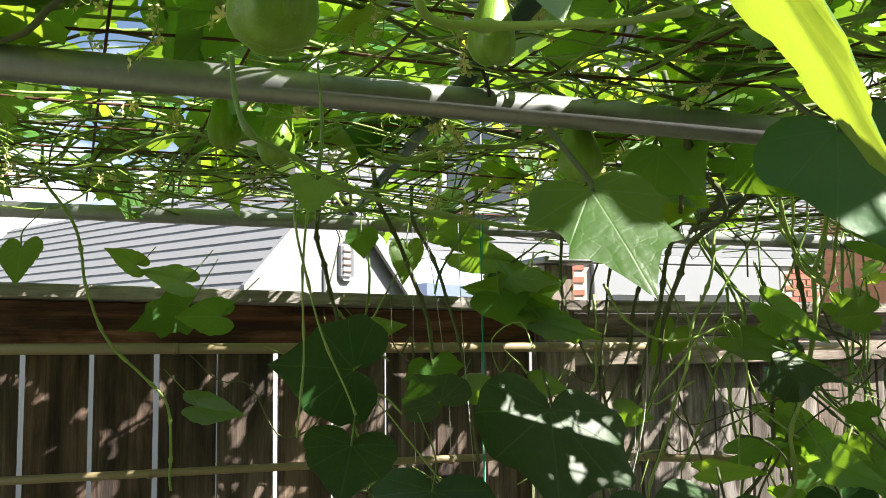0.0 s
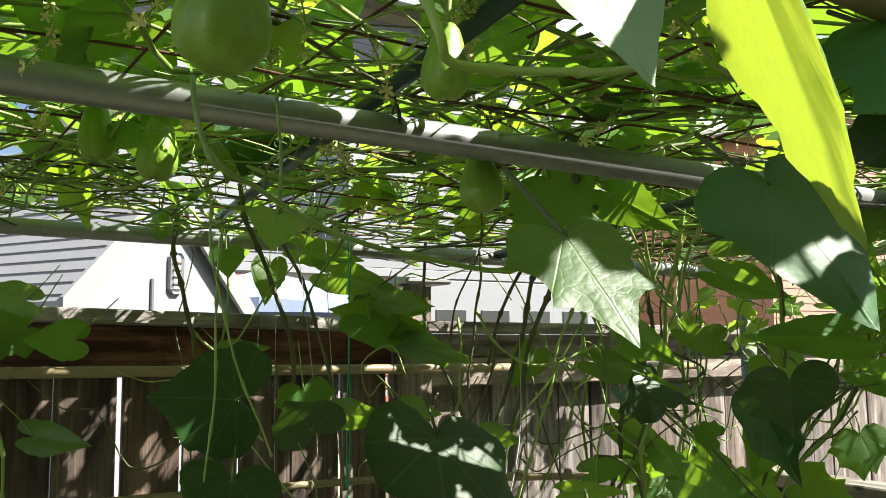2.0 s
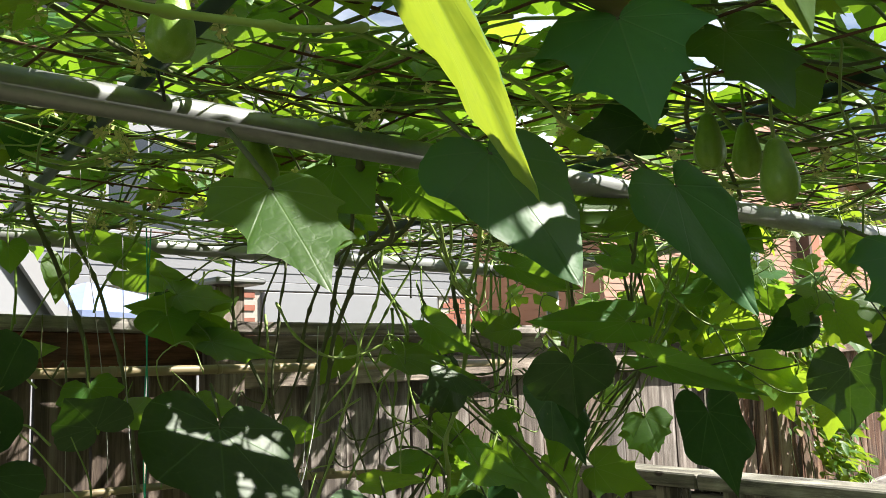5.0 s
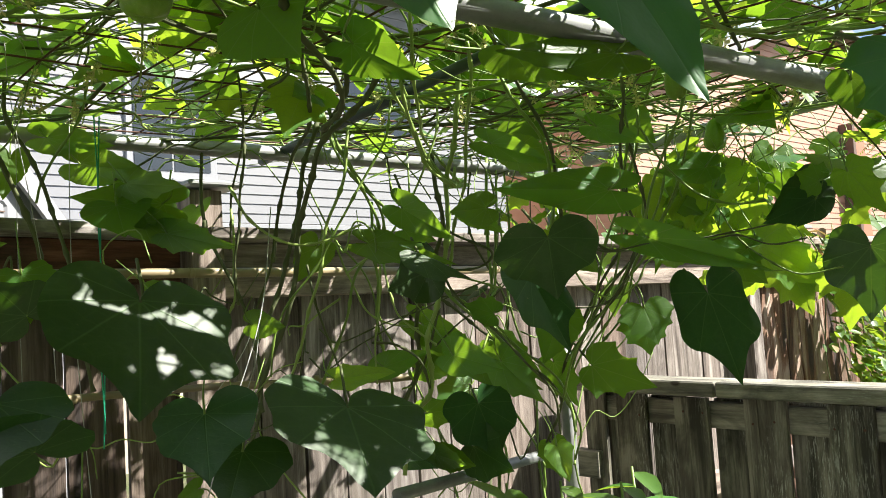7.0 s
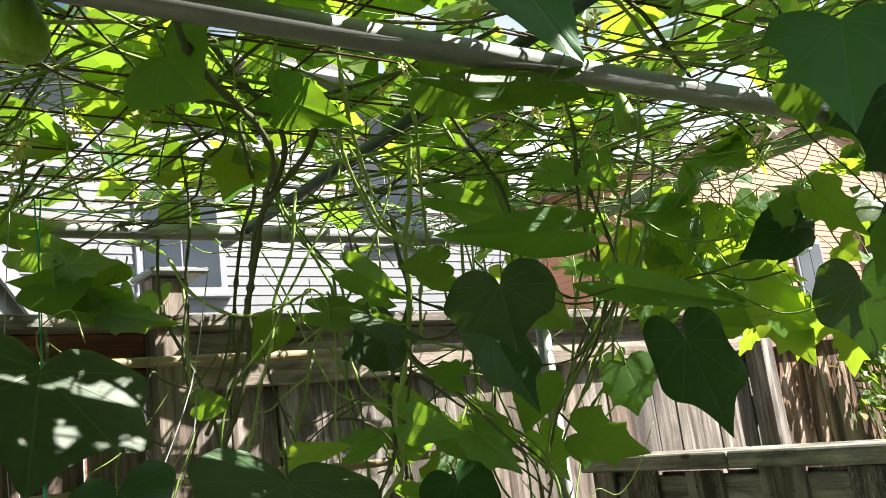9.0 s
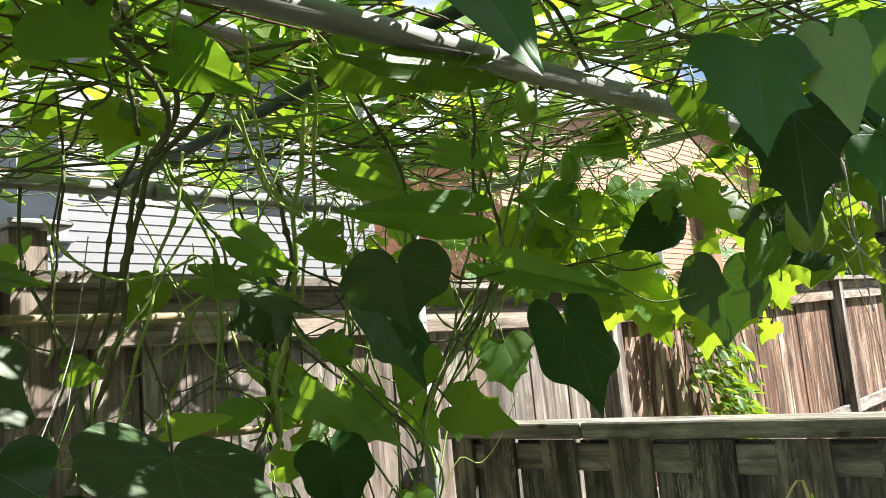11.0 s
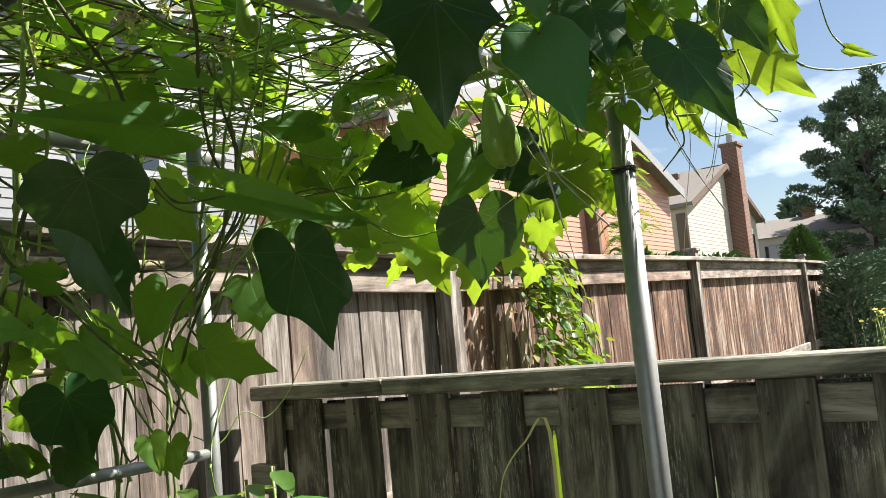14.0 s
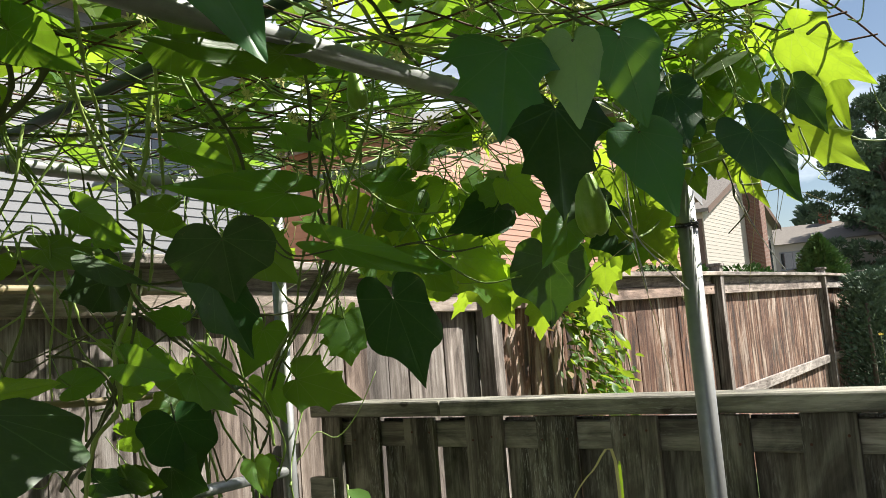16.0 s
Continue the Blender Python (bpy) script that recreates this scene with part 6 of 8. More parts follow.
hero("bright", (0.828, 0.797, 2.115), (0.854, 0.754, 2.081), (-0.80, -0.59, 0.13), 0.100)
hero("bright", (0.795, 0.672, 2.123), (0.754, 0.689, 2.117), (0.38, 0.92, 0.08), 0.110)


# places where the roof of leaves is thin
THIN = ((0.90, 1.14, 0.10), (1.02, 1.10, 0.09), (0.98, 1.26, 0.15), (0.80, 1.27, 0.15), (1.34, 1.20, 0.13), (0.88, 1.18, 0.13), (1.28, 1.40, 0.09), (0.38, 1.17, 0.08), (1.52, 1.62, 0.08), (1.48, 1.35, 0.06))


# the roof of leaves above the mesh
def build_canopy():
    rng = random.Random(77)
    kinds = ("thin", "angular", "bright", "angular", "bright", "heart", "thin", "heart")
    made = 0
    while made < 1130:
        a, b = rng.uniform(-1.9, 2.7), rng.uniform(-0.54, 1.42) if made < 850 or made >= 1070 else rng.uniform(0.5, 1.42)
        p = roof_point(a, b)
        if p.x > min(1.92, 2.80 - 0.542 * p.y) or p.x < -1.8:
            continue
        if any((p.x - gx) ** 2 + (p.y - gy) ** 2 < r * r for gx, gy, r in THIN):
            if rng.random() < 0.9:
                continue
        if b > 0.85 and rng.random() < (0.62 if p.x < 1.0 else 0.70):
            continue
        if abs(p.x - 1.62 + 0.483 * p.y) < 0.10 and 1.35 < p.y < 2.15:
            p.z += 0.08
        p.z += 0.02 + 0.30 * rng.random() ** 1.2 if rng.random() < 0.94 else -rng.uniform(0.0, 0.06)
        yaw, tilt = rng.uniform(0, 2 * math.pi), rng.gauss(0, 0.65)
        way = Vector((math.cos(yaw), math.sin(yaw), -abs(rng.gauss(0.25, 0.45))))
        side = Vector((-math.sin(yaw), math.cos(yaw), tilt))
        L = rng.uniform(0.055, 0.135)
        if made >= 1070:
            # the upper layer: broad flat leaves added to shade the fence below
            p.z, L = p.z + 0.12, rng.uniform(0.11, 0.17)
            way, side = Vector((way.x, way.y, -0.15)), Vector((side.x, side.y, tilt * 0.3))
        set_leaf(rng.choice(kinds), p, way, side, L, L * rng.uniform(1.05, 1.35), rng.randrange(5))
        made += 1


def build_edge_shade():
    """Unseen leaves added above the front edge of the mesh, set sunward to shade those below."""
    rng = random.Random(83)
    for k in range(265):
        a = rng.uniform(-0.35, 1.70)
        edge = -0.74 if a < 0.3 else -0.60 - 0.16 * a - 0.55 * max(0.0, a - 1.0)
        b = edge + 0.38 * rng.random() ** 1.7
        h = rng.uniform(0.26, 0.38)
        p = roof_point(a, b) + SUN_WAY * (h / SUN_WAY.z)
        yaw, L = rng.uniform(0, 2 * math.pi), rng.uniform(0.09, 0.13)
        way, side = Vector((math.cos(yaw), math.sin(yaw), -0.12)), Vector((-math.sin(yaw), math.cos(yaw), rng.gauss(0, 0.15)))
        if b < edge + 0.14:
            way = Vector((0.3 * math.cos(yaw), abs(math.sin(yaw)) + 0.5, -0.05))
            side = Vector((-way.y, way.x, 0.05))
        set_leaf(rng.choice(("angular", "bright", "bright")), p, way, side, L, L * rng.uniform(1.1, 1.35), rng.randrange(5))


def build_roof_stems():
    rng = random.Random(41)
    for i in range(590):
        a, b = rng.uniform(-1.7, 2.3), rng.uniform(-0.62, 1.42)
        along = rng.random() < 0.5
        head = rng.uniform(-0.6, 0.6) + (0 if along else 1.57) + (math.pi if rng.random() < 0.5 else 0)
        pts, z = [], rng.uniform(-0.02, 0.05)
        steps = rng.randrange(5, 12)
        for k in range(steps):
            q = roof_point(a, b)
            q.z += z
            if q.x < min(1.95, 2.95 - 0.542 * q.y) and -0.60 < b < 1.45:
                pts.append(q)
            a += 0.14 * math.cos(head)
            b += 0.14 * math.sin(head)
            head += rng.gauss(0, 0.30)
            z = max(-0.07, min(0.12, z + rng.gauss(0, 0.03)))
        if len(pts) > 2:
            r = rng.choice((0.0014, 0.0018, 0.0022, 0.003, 0.0036, 0.0044))
            tube("stem", smooth_line(pts, 3), r, rng.choice((STEM, STEM, STEM_OLD, STEM_PALE)), vine_at(pts[0]), r * 0.75, 6)
    # curled tendrils and the small flower clusters that hang below the mesh
    for i in range(120):
        q = roof_point(rng.uniform(-1.2, 1.9), rng.uniform(-0.6, 1.2)) + Vector((0, 0, rng.uniform(-0.03, 0.02)))
        turns, r0 = rng.uniform(1.5, 5), rng.uniform(0.003, 0.009)
        way = Vector((rng.uniform(-1, 1), rng.uniform(-1, 1), rng.uniform(-0.9, 0.3))).normalized()
        s1 = way.cross(Vector((0.2, 0.5, 0.8))).normalized()
        s2 = way.cross(s1)
        pts = []
        for k in range(22):
            f = k / 21
            rr = r0 * f
            ang = turns * 2 * math.pi * f
            pts.append(q + way * (0.09 * f) + s1 * (rr * math.cos(ang)) + s2 * (rr * math.sin(ang)))
        tube("tendril", pts, 0.0009, rng.choice((STEM_PALE, STEM)), vine_at(q), 0.0006, 4)
    flower = flower_mesh()
    for i in range(120):
        q = roof_point(rng.uniform(-1.0, 2.1), rng.uniform(-0.55, 1.2)) + Vector((0, 0, rng.uniform(-0.05, 0.03)))
        for k in range(rng.randrange(2, 6)):
            o = q + Vector((rng.gauss(0, 0.010), rng.gauss(0, 0.010), -0.008 * k))
            m = Matrix.Translation(o) @ Euler((rng.uniform(0, 6), rng.uniform(0, 6), rng.uniform(0, 6))).to_matrix().to_4x4() @ Matrix.Scale(rng.uniform(0.9, 1.7), 4)
            put("flower", flower, vine_at(o), m)


def build_racemes():
    """Thin flowering shoots that hang from the mesh beside the near rail."""
    rng = random.Random(65)
    flower = flower_mesh()
    for i in range(44):
        q = roof_point(rng.uniform(-0.8, 1.9), rng.choice((rng.uniform(-0.32, -0.03), rng.uniform(0.05, 0.9)))) + Vector((0, 0, -0.005))
        d = Vector((rng.gauss(0, 0.35), rng.gauss(0, 0.35), -1)).normalized()
        L = rng.uniform(0.04, 0.10)
        pts = [q, q + d * L * 0.5 + Vector((rng.gauss(0, 0.008), rng.gauss(0, 0.008), 0)), q + d * L]
        line = smooth_line(pts, 4)
        tube("flower_stalk", line, 0.0011, rng.choice((STEM, STEM_PALE)), vine_at(q), 0.0007, 5)
        for o in line[2:]:
            m = Matrix.Translation(o + Vector((rng.gauss(0, 0.004), rng.gauss(0, 0.004), 0))) @ Euler((rng.uniform(0, 6), rng.uniform(0, 6), 0)).to_matrix().to_4x4() @ Matrix.Scale(rng.uniform(0.7, 1.3), 4)
            put("flower", flower, vine_at(o), m)
        if rng.random() < 0.5:
            yaw = rng.uniform(0, 6.28)
            set_leaf("young", line[-1], Vector((math.cos(yaw), math.sin(yaw), -0.4)), Vector((-math.sin(yaw), math.cos(yaw), 0.2)), 0.03, 0.035, rng.randrange(4))


def flower_mesh():
    verts, faces = [Vector((0, 0, 0))], []
    for i in range(5):
        a = 2 * math.pi * i / 5
        d = Vector((math.cos(a), math.sin(a), 0))
        s = Vector((-d.y, d.x, 0))
        k = len(verts)
        verts += [d * 0.003 - s * 0.0018, d * 0.0065 - s * 0.0022 + Vector((0, 0, 0.002)), d * 0.0095 + Vector((0, 0, 0.0015)), d * 0.0065 + s * 0.0022 + Vector((0, 0, 0.002)), d * 0.003 + s * 0.0018]
        faces += [(0, k, k + 4), (k, k + 1, k + 3, k + 4), (k + 1, k + 2, k + 3)]
    return mesh_of("flower", verts, faces, FLOWER)


# the curtain of stems between ground and far rail
def build_curtain():
    rng = random.Random(57)

    def climb(x, y, x1, r, mat, wob=0.05, top=None, start=0.0):
        pts = []
        zt = top if top else far_z(x1) + 0.03
        n = 9
        for k in range(n + 1):
            f = k / n
            z = start + (zt - start) * f
            w = math.sin(math.pi * f)
            pts.append(Vector((x + (x1 - x) * f + rng.gauss(0, wob) * w, y + (far_y(x1) - 0.01 - y) * f + rng.gauss(0, wob * 0.7) * w, z)))
        tube("stem", smooth_line(pts, 4), r, mat, vine_at(pts[-1]), r * 0.8, 7)
        for q, q2 in zip(pts[1:-1], pts[2:]):
            d = (q2 - q).normalized()
            tube("node", [q - d * r * 2.2, q - d * r * 0.7, q + d * r * 0.7, q + d * r * 2.2], r * 1.5, mat, vine_at(pts[-1]), r * 1.1, 7)
        for k in range(2, n):
            if rng.random() < 0.22:
                q = pts[k]
                yaw = rng.uniform(0, 6.28)
                way = Vector((math.cos(yaw), math.sin(yaw), -0.5))
                out = q + Vector((0.07 * math.cos(yaw), 0.07 * math.sin(yaw), 0.05))
                if q.z > 0.9:
                    tube("petiole", smooth_line([q, q.lerp(out, 0.6) + Vector((0, 0, 0.02)), out], 3), 0.0019, STEM, vine_at(q), 0.0016, 5)
                    L = rng.uniform(0.045, 0.095)
                    set_leaf(rng.choice(("heart", "angular", "dark")), out, way, Vector((-math.sin(yaw), math.cos(yaw), rng.gauss(0, 0.4))), L, L * rng.uniform(1.1, 1.4), rng.randrange(5))

    # the thick bundle, then single climbers
    for k in range(3):
        climb(0.92 + rng.gauss(0, 0.04), 2.12 + rng.gauss(0, 0.05), 1.0 + rng.gauss(0, 0.12), rng.uniform(0.003, 0.006), rng.choice((STEM_PALE, STEM)), 0.035)
    for k in range(3):
        climb(1.25 + rng.gauss(0, 0.06), 2.10 + rng.gauss(0, 0.06), 1.25 + rng.gauss(0, 0.15), rng.uniform(0.0022, 0.0045), rng.choice((STEM, STEM_OLD, STEM)), 0.05)
    for x, r in ((-0.25, 0.003), (0.36, 0.0040), (1.1, 0.003)):
        climb(x + rng.gauss(0, 0.05), far_y(x) - 0.12 + rng.gauss(0, 0.06), x + rng.gauss(0, 0.16), r * 1.3, rng.choice((STEM, STEM_OLD, STEM_OLD)), 0.06)
    for k in range(5):
        # long shoots that wander up through the curtain
        x = rng.choice((rng.uniform(-0.5, 1.3), rng.uniform(0.5, 1.25)))
        q = Vector((x, far_y(x) - rng.uniform(0.0, 0.38), rng.uniform(0.95, 1.5)))
        yaw, climb_rate, pts = rng.uniform(0, 6.28), rng.uniform(0.035, 0.09), [q]
        for i in range(rng.randrange(6, 13)):
            yaw += rng.gauss(0, 0.45)
            q = q + Vector((0.05 * math.cos(yaw), 0.04 * math.sin(yaw), climb_rate + rng.gauss(0, 0.03)))
            if q.z < 2.08:
                pts.append(q)
        if len(pts) > 3:
            r = rng.uniform(0.0018, 0.0042)
            tube("stem", smooth_line(pts, 4), r, rng.choice((STEM, STEM, STEM_OLD, STEM_PALE)), vine_at(pts[0]), r * 0.6, 6)
    for k in range(46):
        # short side shoots that cross between the stems
        x = rng.uniform(-0.3, 1.35)
        q = Vector((x, far_y(x) - rng.uniform(0.0, 0.35), rng.uniform(1.1, 1.85)))
        yaw = rng.uniform(0, 6.28)
        pts = [q]
        for i in range(5):
            yaw += rng.gauss(0, 0.5)
            q = q + Vector((0.07 * math.cos(yaw), 0.04 * math.sin(yaw), rng.gauss(0.02, 0.05)))
            pts.append(q)
        tube("stem", smooth_line(pts, 4), rng.uniform(0.0015, 0.003), rng.choice((STEM, STEM_PALE, STEM_OLD)), vine_at(q), 0.0013, 6)


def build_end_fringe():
    """Leaves, mostly in the sun-lightened skin, that hang from the end of the trellis, between its two corner posts and
    beyond.
    """
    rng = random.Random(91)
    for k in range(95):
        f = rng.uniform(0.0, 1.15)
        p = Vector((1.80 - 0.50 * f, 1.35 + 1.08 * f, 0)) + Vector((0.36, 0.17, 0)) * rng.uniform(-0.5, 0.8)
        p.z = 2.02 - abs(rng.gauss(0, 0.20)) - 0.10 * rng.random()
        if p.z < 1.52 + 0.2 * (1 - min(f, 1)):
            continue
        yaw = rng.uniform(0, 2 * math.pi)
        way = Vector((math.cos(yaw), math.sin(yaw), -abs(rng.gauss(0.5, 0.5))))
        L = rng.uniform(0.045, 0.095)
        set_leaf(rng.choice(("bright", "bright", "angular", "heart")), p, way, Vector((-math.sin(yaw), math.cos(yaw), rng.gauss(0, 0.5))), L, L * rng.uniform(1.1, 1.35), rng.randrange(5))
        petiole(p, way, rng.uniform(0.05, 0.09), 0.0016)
    for k in range(26):
        f = rng.uniform(0, 1.1)
        q = Vector((1.80 - 0.50 * f, 1.35 + 1.08 * f, 2.0)) + Vector((0.36, 0.17, 0)) * rng.uniform(-0.5, 0.6)
        yaw, pts = rng.uniform(0, 6.28), [q]
        for i in range(6):
            yaw += rng.gauss(0, 0.6)
            q = q + Vector((0.06 * math.cos(yaw), 0.06 * math.sin(yaw), -abs(rng.gauss(0.025, 0.04))))
            pts.append(q)
        tube("stem", smooth_line(pts, 4), rng.uniform(0.0014, 0.0028), rng.choice((STEM, STEM_PALE, STEM_OLD)), vine_at(q), 0.0012, 6)


def build_corner_mass():
    """The knot of shoots and leaves round the top of the corner post."""
    rng = random.Random(19)
    c = Vector((1.80, 1.24, 1.99))
    for k in range(44):
        p = c + Vector((rng.gauss(0, 0.13), rng.gauss(0, 0.12), rng.gauss(0.03, 0.075)))
        if p.z < 1.84:
            continue
        yaw = rng.uniform(0, 2 * math.pi)
        way = Vector((math.cos(yaw), math.sin(yaw), -abs(rng.gauss(0.5, 0.5))))
        L = rng.uniform(0.045, 0.10)
        set_leaf(rng.choice(("bright", "angular", "thin", "heart", "angular")), p, way, Vector((-math.sin(yaw), math.cos(yaw), rng.gauss(0, 0.5))), L, L * rng.uniform(1.05, 1.3), rng.randrange(5))
    for k in range(90):
        q = c + Vector((rng.gauss(0, 0.12), rng.gauss(-0.03, 0.10), rng.gauss(-0.05, 0.08)))
        yaw, pts = rng.uniform(-1.2, 1.2), [q]
        for i in range(6):
            yaw += rng.gauss(0, 0.7)
            q = q + Vector((0.04 * math.cos(yaw), 0.04 * math.sin(yaw), rng.gauss(0.0, 0.025)))
            pts.append(q)
        r = rng.uniform(0.0013, 0.0032)
        tube("stem", smooth_line(pts, 4), r, rng.choice((STEM, STEM_PALE, STEM_PALE)), vine_at(pts[0]), r * 0.6, 6)


def build_sun_sieve():
    """Small leaves added close together in the roof; their little gaps cast sun spots below."""
    rng = random.Random(37)
    for cx, cy, wide, count in ((0.77, 1.21, 0.17, 54), (1.22, 1.28, 0.15, 30), (0.45, 1.25, 0.14, 28)):
        for k in range(count):
            p = Vector((cx + rng.uniform(-wide, wide), cy + rng.uniform(-0.13, 0.13), 2.10 + rng.uniform(0, 0.06)))
            yaw, size = rng.uniform(0, 2 * math.pi), rng.uniform(0.038, 0.060)
            set_leaf(rng.choice(("angular", "heart", "thin")), p, Vector((math.cos(yaw), math.sin(yaw), -0.15)), Vector((-math.sin(yaw), math.cos(yaw), rng.gauss(0, 0.2))), size, size * 1.2, rng.randrange(5))


build_canopy()
build_sun_sieve()
build_edge_shade()
build_corner_mass()
build_end_fringe()
build_roof_stems()
build_racemes()
build_curtain()


KNOT_RNG = random.Random(29)


def shoot(pts, r0, r1, material):
    """A winding stem with swollen joints where its leaves grew."""
    a, b = Vector(pts[0]), Vector(pts[1])
    lead = a + (a - b) * 0.4 + Vector((0, 0.02, 0.05))
    shift = KNOT_RNG.uniform(0, 40)
    thin = r0 < 0.0015
    line = smooth_line([lead, *pts], 9)
    verts, faces = tube_data([q + Vector((noise.noise((q.z * 9, shift, 0)), noise.noise((q.z * 9, shift, 5)), 0)) * (0.002 if thin else 0.011) for q in line], 1.0, 1.0, 7)
    run, n = 0.0, len(line)
    gap = KNOT_RNG.uniform(0.06, 0.10)
    for i in range(n):
        run += (line[i] - line[i - 1]).length if i else 0.0
        swell = 0.0 if thin else 0.65 * math.exp(-(((run + shift) % gap - gap / 2) / 0.006) ** 2)
        r = (r0 + (r1 - r0) * i / n) * (0.85 + swell)
        ring = verts[7 * i:7 * i + 7]
        mid = sum(ring, Vector()) / 7
        verts[7 * i:7 * i + 7] = [mid + (v - mid) * r for v in ring]
    put("stem", mesh_of("stem", verts, faces, material, True), vine_at(pts[0]))


shoot([(0.851, 2.040, 1.829), (0.870, 2.078, 1.730), (0.844, 2.132, 1.629), (0.825, 2.181, 1.526), (0.832, 2.216, 1.417), (0.821, 2.256, 1.345), (0.770, 2.324, 1.257), (0.730, 2.387, 1.153)], .0065, .0060, STEM_OLD)
shoot([(0.851, 1.843, 2.012), (0.846, 1.889, 1.886), (0.837, 1.906, 1.823), (0.833, 1.939, 1.690), (0.809, 1.963, 1.559), (0.783, 1.968, 1.478), (0.790, 1.976, 1.363), (0.736, 1.984, 1.295), (0.715, 1.990, 1.180)], .0064, .0058, STEM_PALE)
shoot([(0.837, 1.906, 1.823), (0.790, 1.890, 1.860), (0.740, 1.870, 1.930)], .0046, .0040, STEM_PALE)
shoot([(0.841, 1.950, 1.564), (0.931, 1.942, 1.481), (0.993, 1.926, 1.403), (1.081, 1.905, 1.318), (1.095, 1.890, 1.247)], .0044, .0040, STEM)
shoot([(0.790, 1.976, 1.363), (0.760, 1.960, 1.430), (0.700, 1.930, 1.470), (0.640, 1.900, 1.480)], .0036, .0030, STEM_OLD)
shoot([(0.715, 2.140, 1.716), (0.724, 2.186, 1.603), (0.735, 2.219, 1.485), (0.768, 2.261, 1.375), (0.778, 2.293, 1.275)], .0045, .0040, STEM)
shoot([(0.635, 2.138, 1.663), (0.677, 2.149, 1.565), (0.735, 2.155, 1.519), (0.825, 2.161, 1.497)], .0030, .0026, STEM_PALE)
shoot([(0.843, 2.137, 1.596), (0.909, 2.128, 1.541), (0.980, 2.128, 1.476), (1.063, 2.121, 1.420), (1.152, 2.103, 1.323), (1.171, 2.124, 1.258), (1.154, 2.182, 1.168)], .0042, .0036, STEM_OLD)
shoot([(1.252, 1.860, 1.778), (1.261, 1.904, 1.676), (1.231, 1.970, 1.586), (1.211, 2.043, 1.494), (1.190, 2.105, 1.396), (1.182, 2.147, 1.295)], .0042, .0038, STEM_OLD)
shoot([(1.345, 1.804, 1.768), (1.308, 1.879, 1.647), (1.271, 1.974, 1.554), (1.242, 2.053, 1.454), (1.217, 2.118, 1.356)], .0036, .0032, STEM)
shoot([(0.620, 2.173, 1.476), (0.721, 2.129, 1.515), (0.813, 2.091, 1.544), (0.883, 2.068, 1.572), (0.969, 2.035, 1.604)], .0022, .002, STEM_OLD)
shoot([(0.771, 2.035, 1.801), (0.809, 2.016, 1.763), (0.873, 2.007, 1.714), (0.957, 1.986, 1.668), (0.934, 2.028, 1.634), (0.852, 2.102, 1.635)], .0036, .0032, STEM_OLD)
shoot([(0.969, 1.990, 1.669), (0.962, 2.019, 1.575), (0.933, 2.065, 1.544), (0.876, 2.118, 1.588)], .0030, .0026, STEM)
shoot([(1.312, 1.891, 1.711), (1.302, 1.947, 1.607), (1.293, 1.992, 1.498), (1.262, 2.083, 1.403)], .0034, .003, STEM)
shoot([(-0.136, 1.943, 2.015), (-0.108, 1.990, 1.960), (-0.078, 2.037, 1.895), (-0.037, 2.085, 1.764), (-0.017, 2.139, 1.639), (-0.015, 2.145, 1.537)], .0065, .0058, STEM_OLD)
shoot([(0.605, 1.688, 1.955), (0.533, 1.802, 1.888), (0.516, 1.855, 1.822), (0.508, 1.894, 1.765), (0.495, 1.959, 1.656), (0.473, 1.973, 1.556), (0.439, 1.991, 1.456), (0.392, 2.017, 1.320)], .0065, .006, STEM_OLD)
shoot([(-0.024, 1.801, 1.970), (-0.006, 1.825, 1.832), (0.010, 1.850, 1.702), (0.024, 1.875, 1.568), (0.027, 1.903, 1.450)], .0010, .0009, STRING)
shoot([(0.375, 1.695, 1.462), (0.343, 1.712, 1.378), (0.311, 1.727, 1.316), (0.293, 1.737, 1.264)], .0012, .001, STRING)
shoot([(0.583, 1.859, 1.896), (0.636, 1.878, 1.797), (0.660, 1.897, 1.708), (0.619, 1.939, 1.623), (0.602, 1.973, 1.520), (0.550, 2.010, 1.393)], .0040, .0036, STEM)
shoot([(0.534, 1.951, 1.564), (0.566, 1.947, 1.461), (0.598, 1.942, 1.357), (0.620, 1.938, 1.304)], .0030, .0026, STEM_OLD)
shoot([(0.675, 1.663, 1.956), (0.700, 1.712, 1.883), (0.733, 1.736, 1.827), (0.798, 1.758, 1.789)], .0042, .0038, STEM_PALE)
shoot([(0.862, 1.598, 1.938), (0.941, 1.630, 1.855), (0.965, 1.659, 1.764), (0.968, 1.684, 1.693)], .0040, .0035, STEM)
shoot([(1.088, 1.572, 1.939), (1.105, 1.626, 1.841), (1.132, 1.664, 1.759), (1.177, 1.697, 1.673), (1.158, 1.754, 1.561), (1.109, 1.808, 1.486), (1.079, 1.877, 1.393)], .0038, .0034, STEM_OLD)
shoot([(1.222, 1.581, 1.905), (1.187, 1.656, 1.757), (1.180, 1.720, 1.636), (1.132, 1.764, 1.537), (1.083, 1.819, 1.449), (1.064, 1.887, 1.327)], .0036, .0032, STEM)
shoot([(0.793, 1.806, 1.573), (0.872, 1.815, 1.504), (0.949, 1.815, 1.422), (1.023, 1.847, 1.348), (1.061, 1.893, 1.247)], .0034, .003, STEM_OLD)
shoot([(0.968, 1.694, 1.537), (1.013, 1.679, 1.528), (1.071, 1.658, 1.536), (1.118, 1.638, 1.587)], .0024, .002, STEM_OLD)
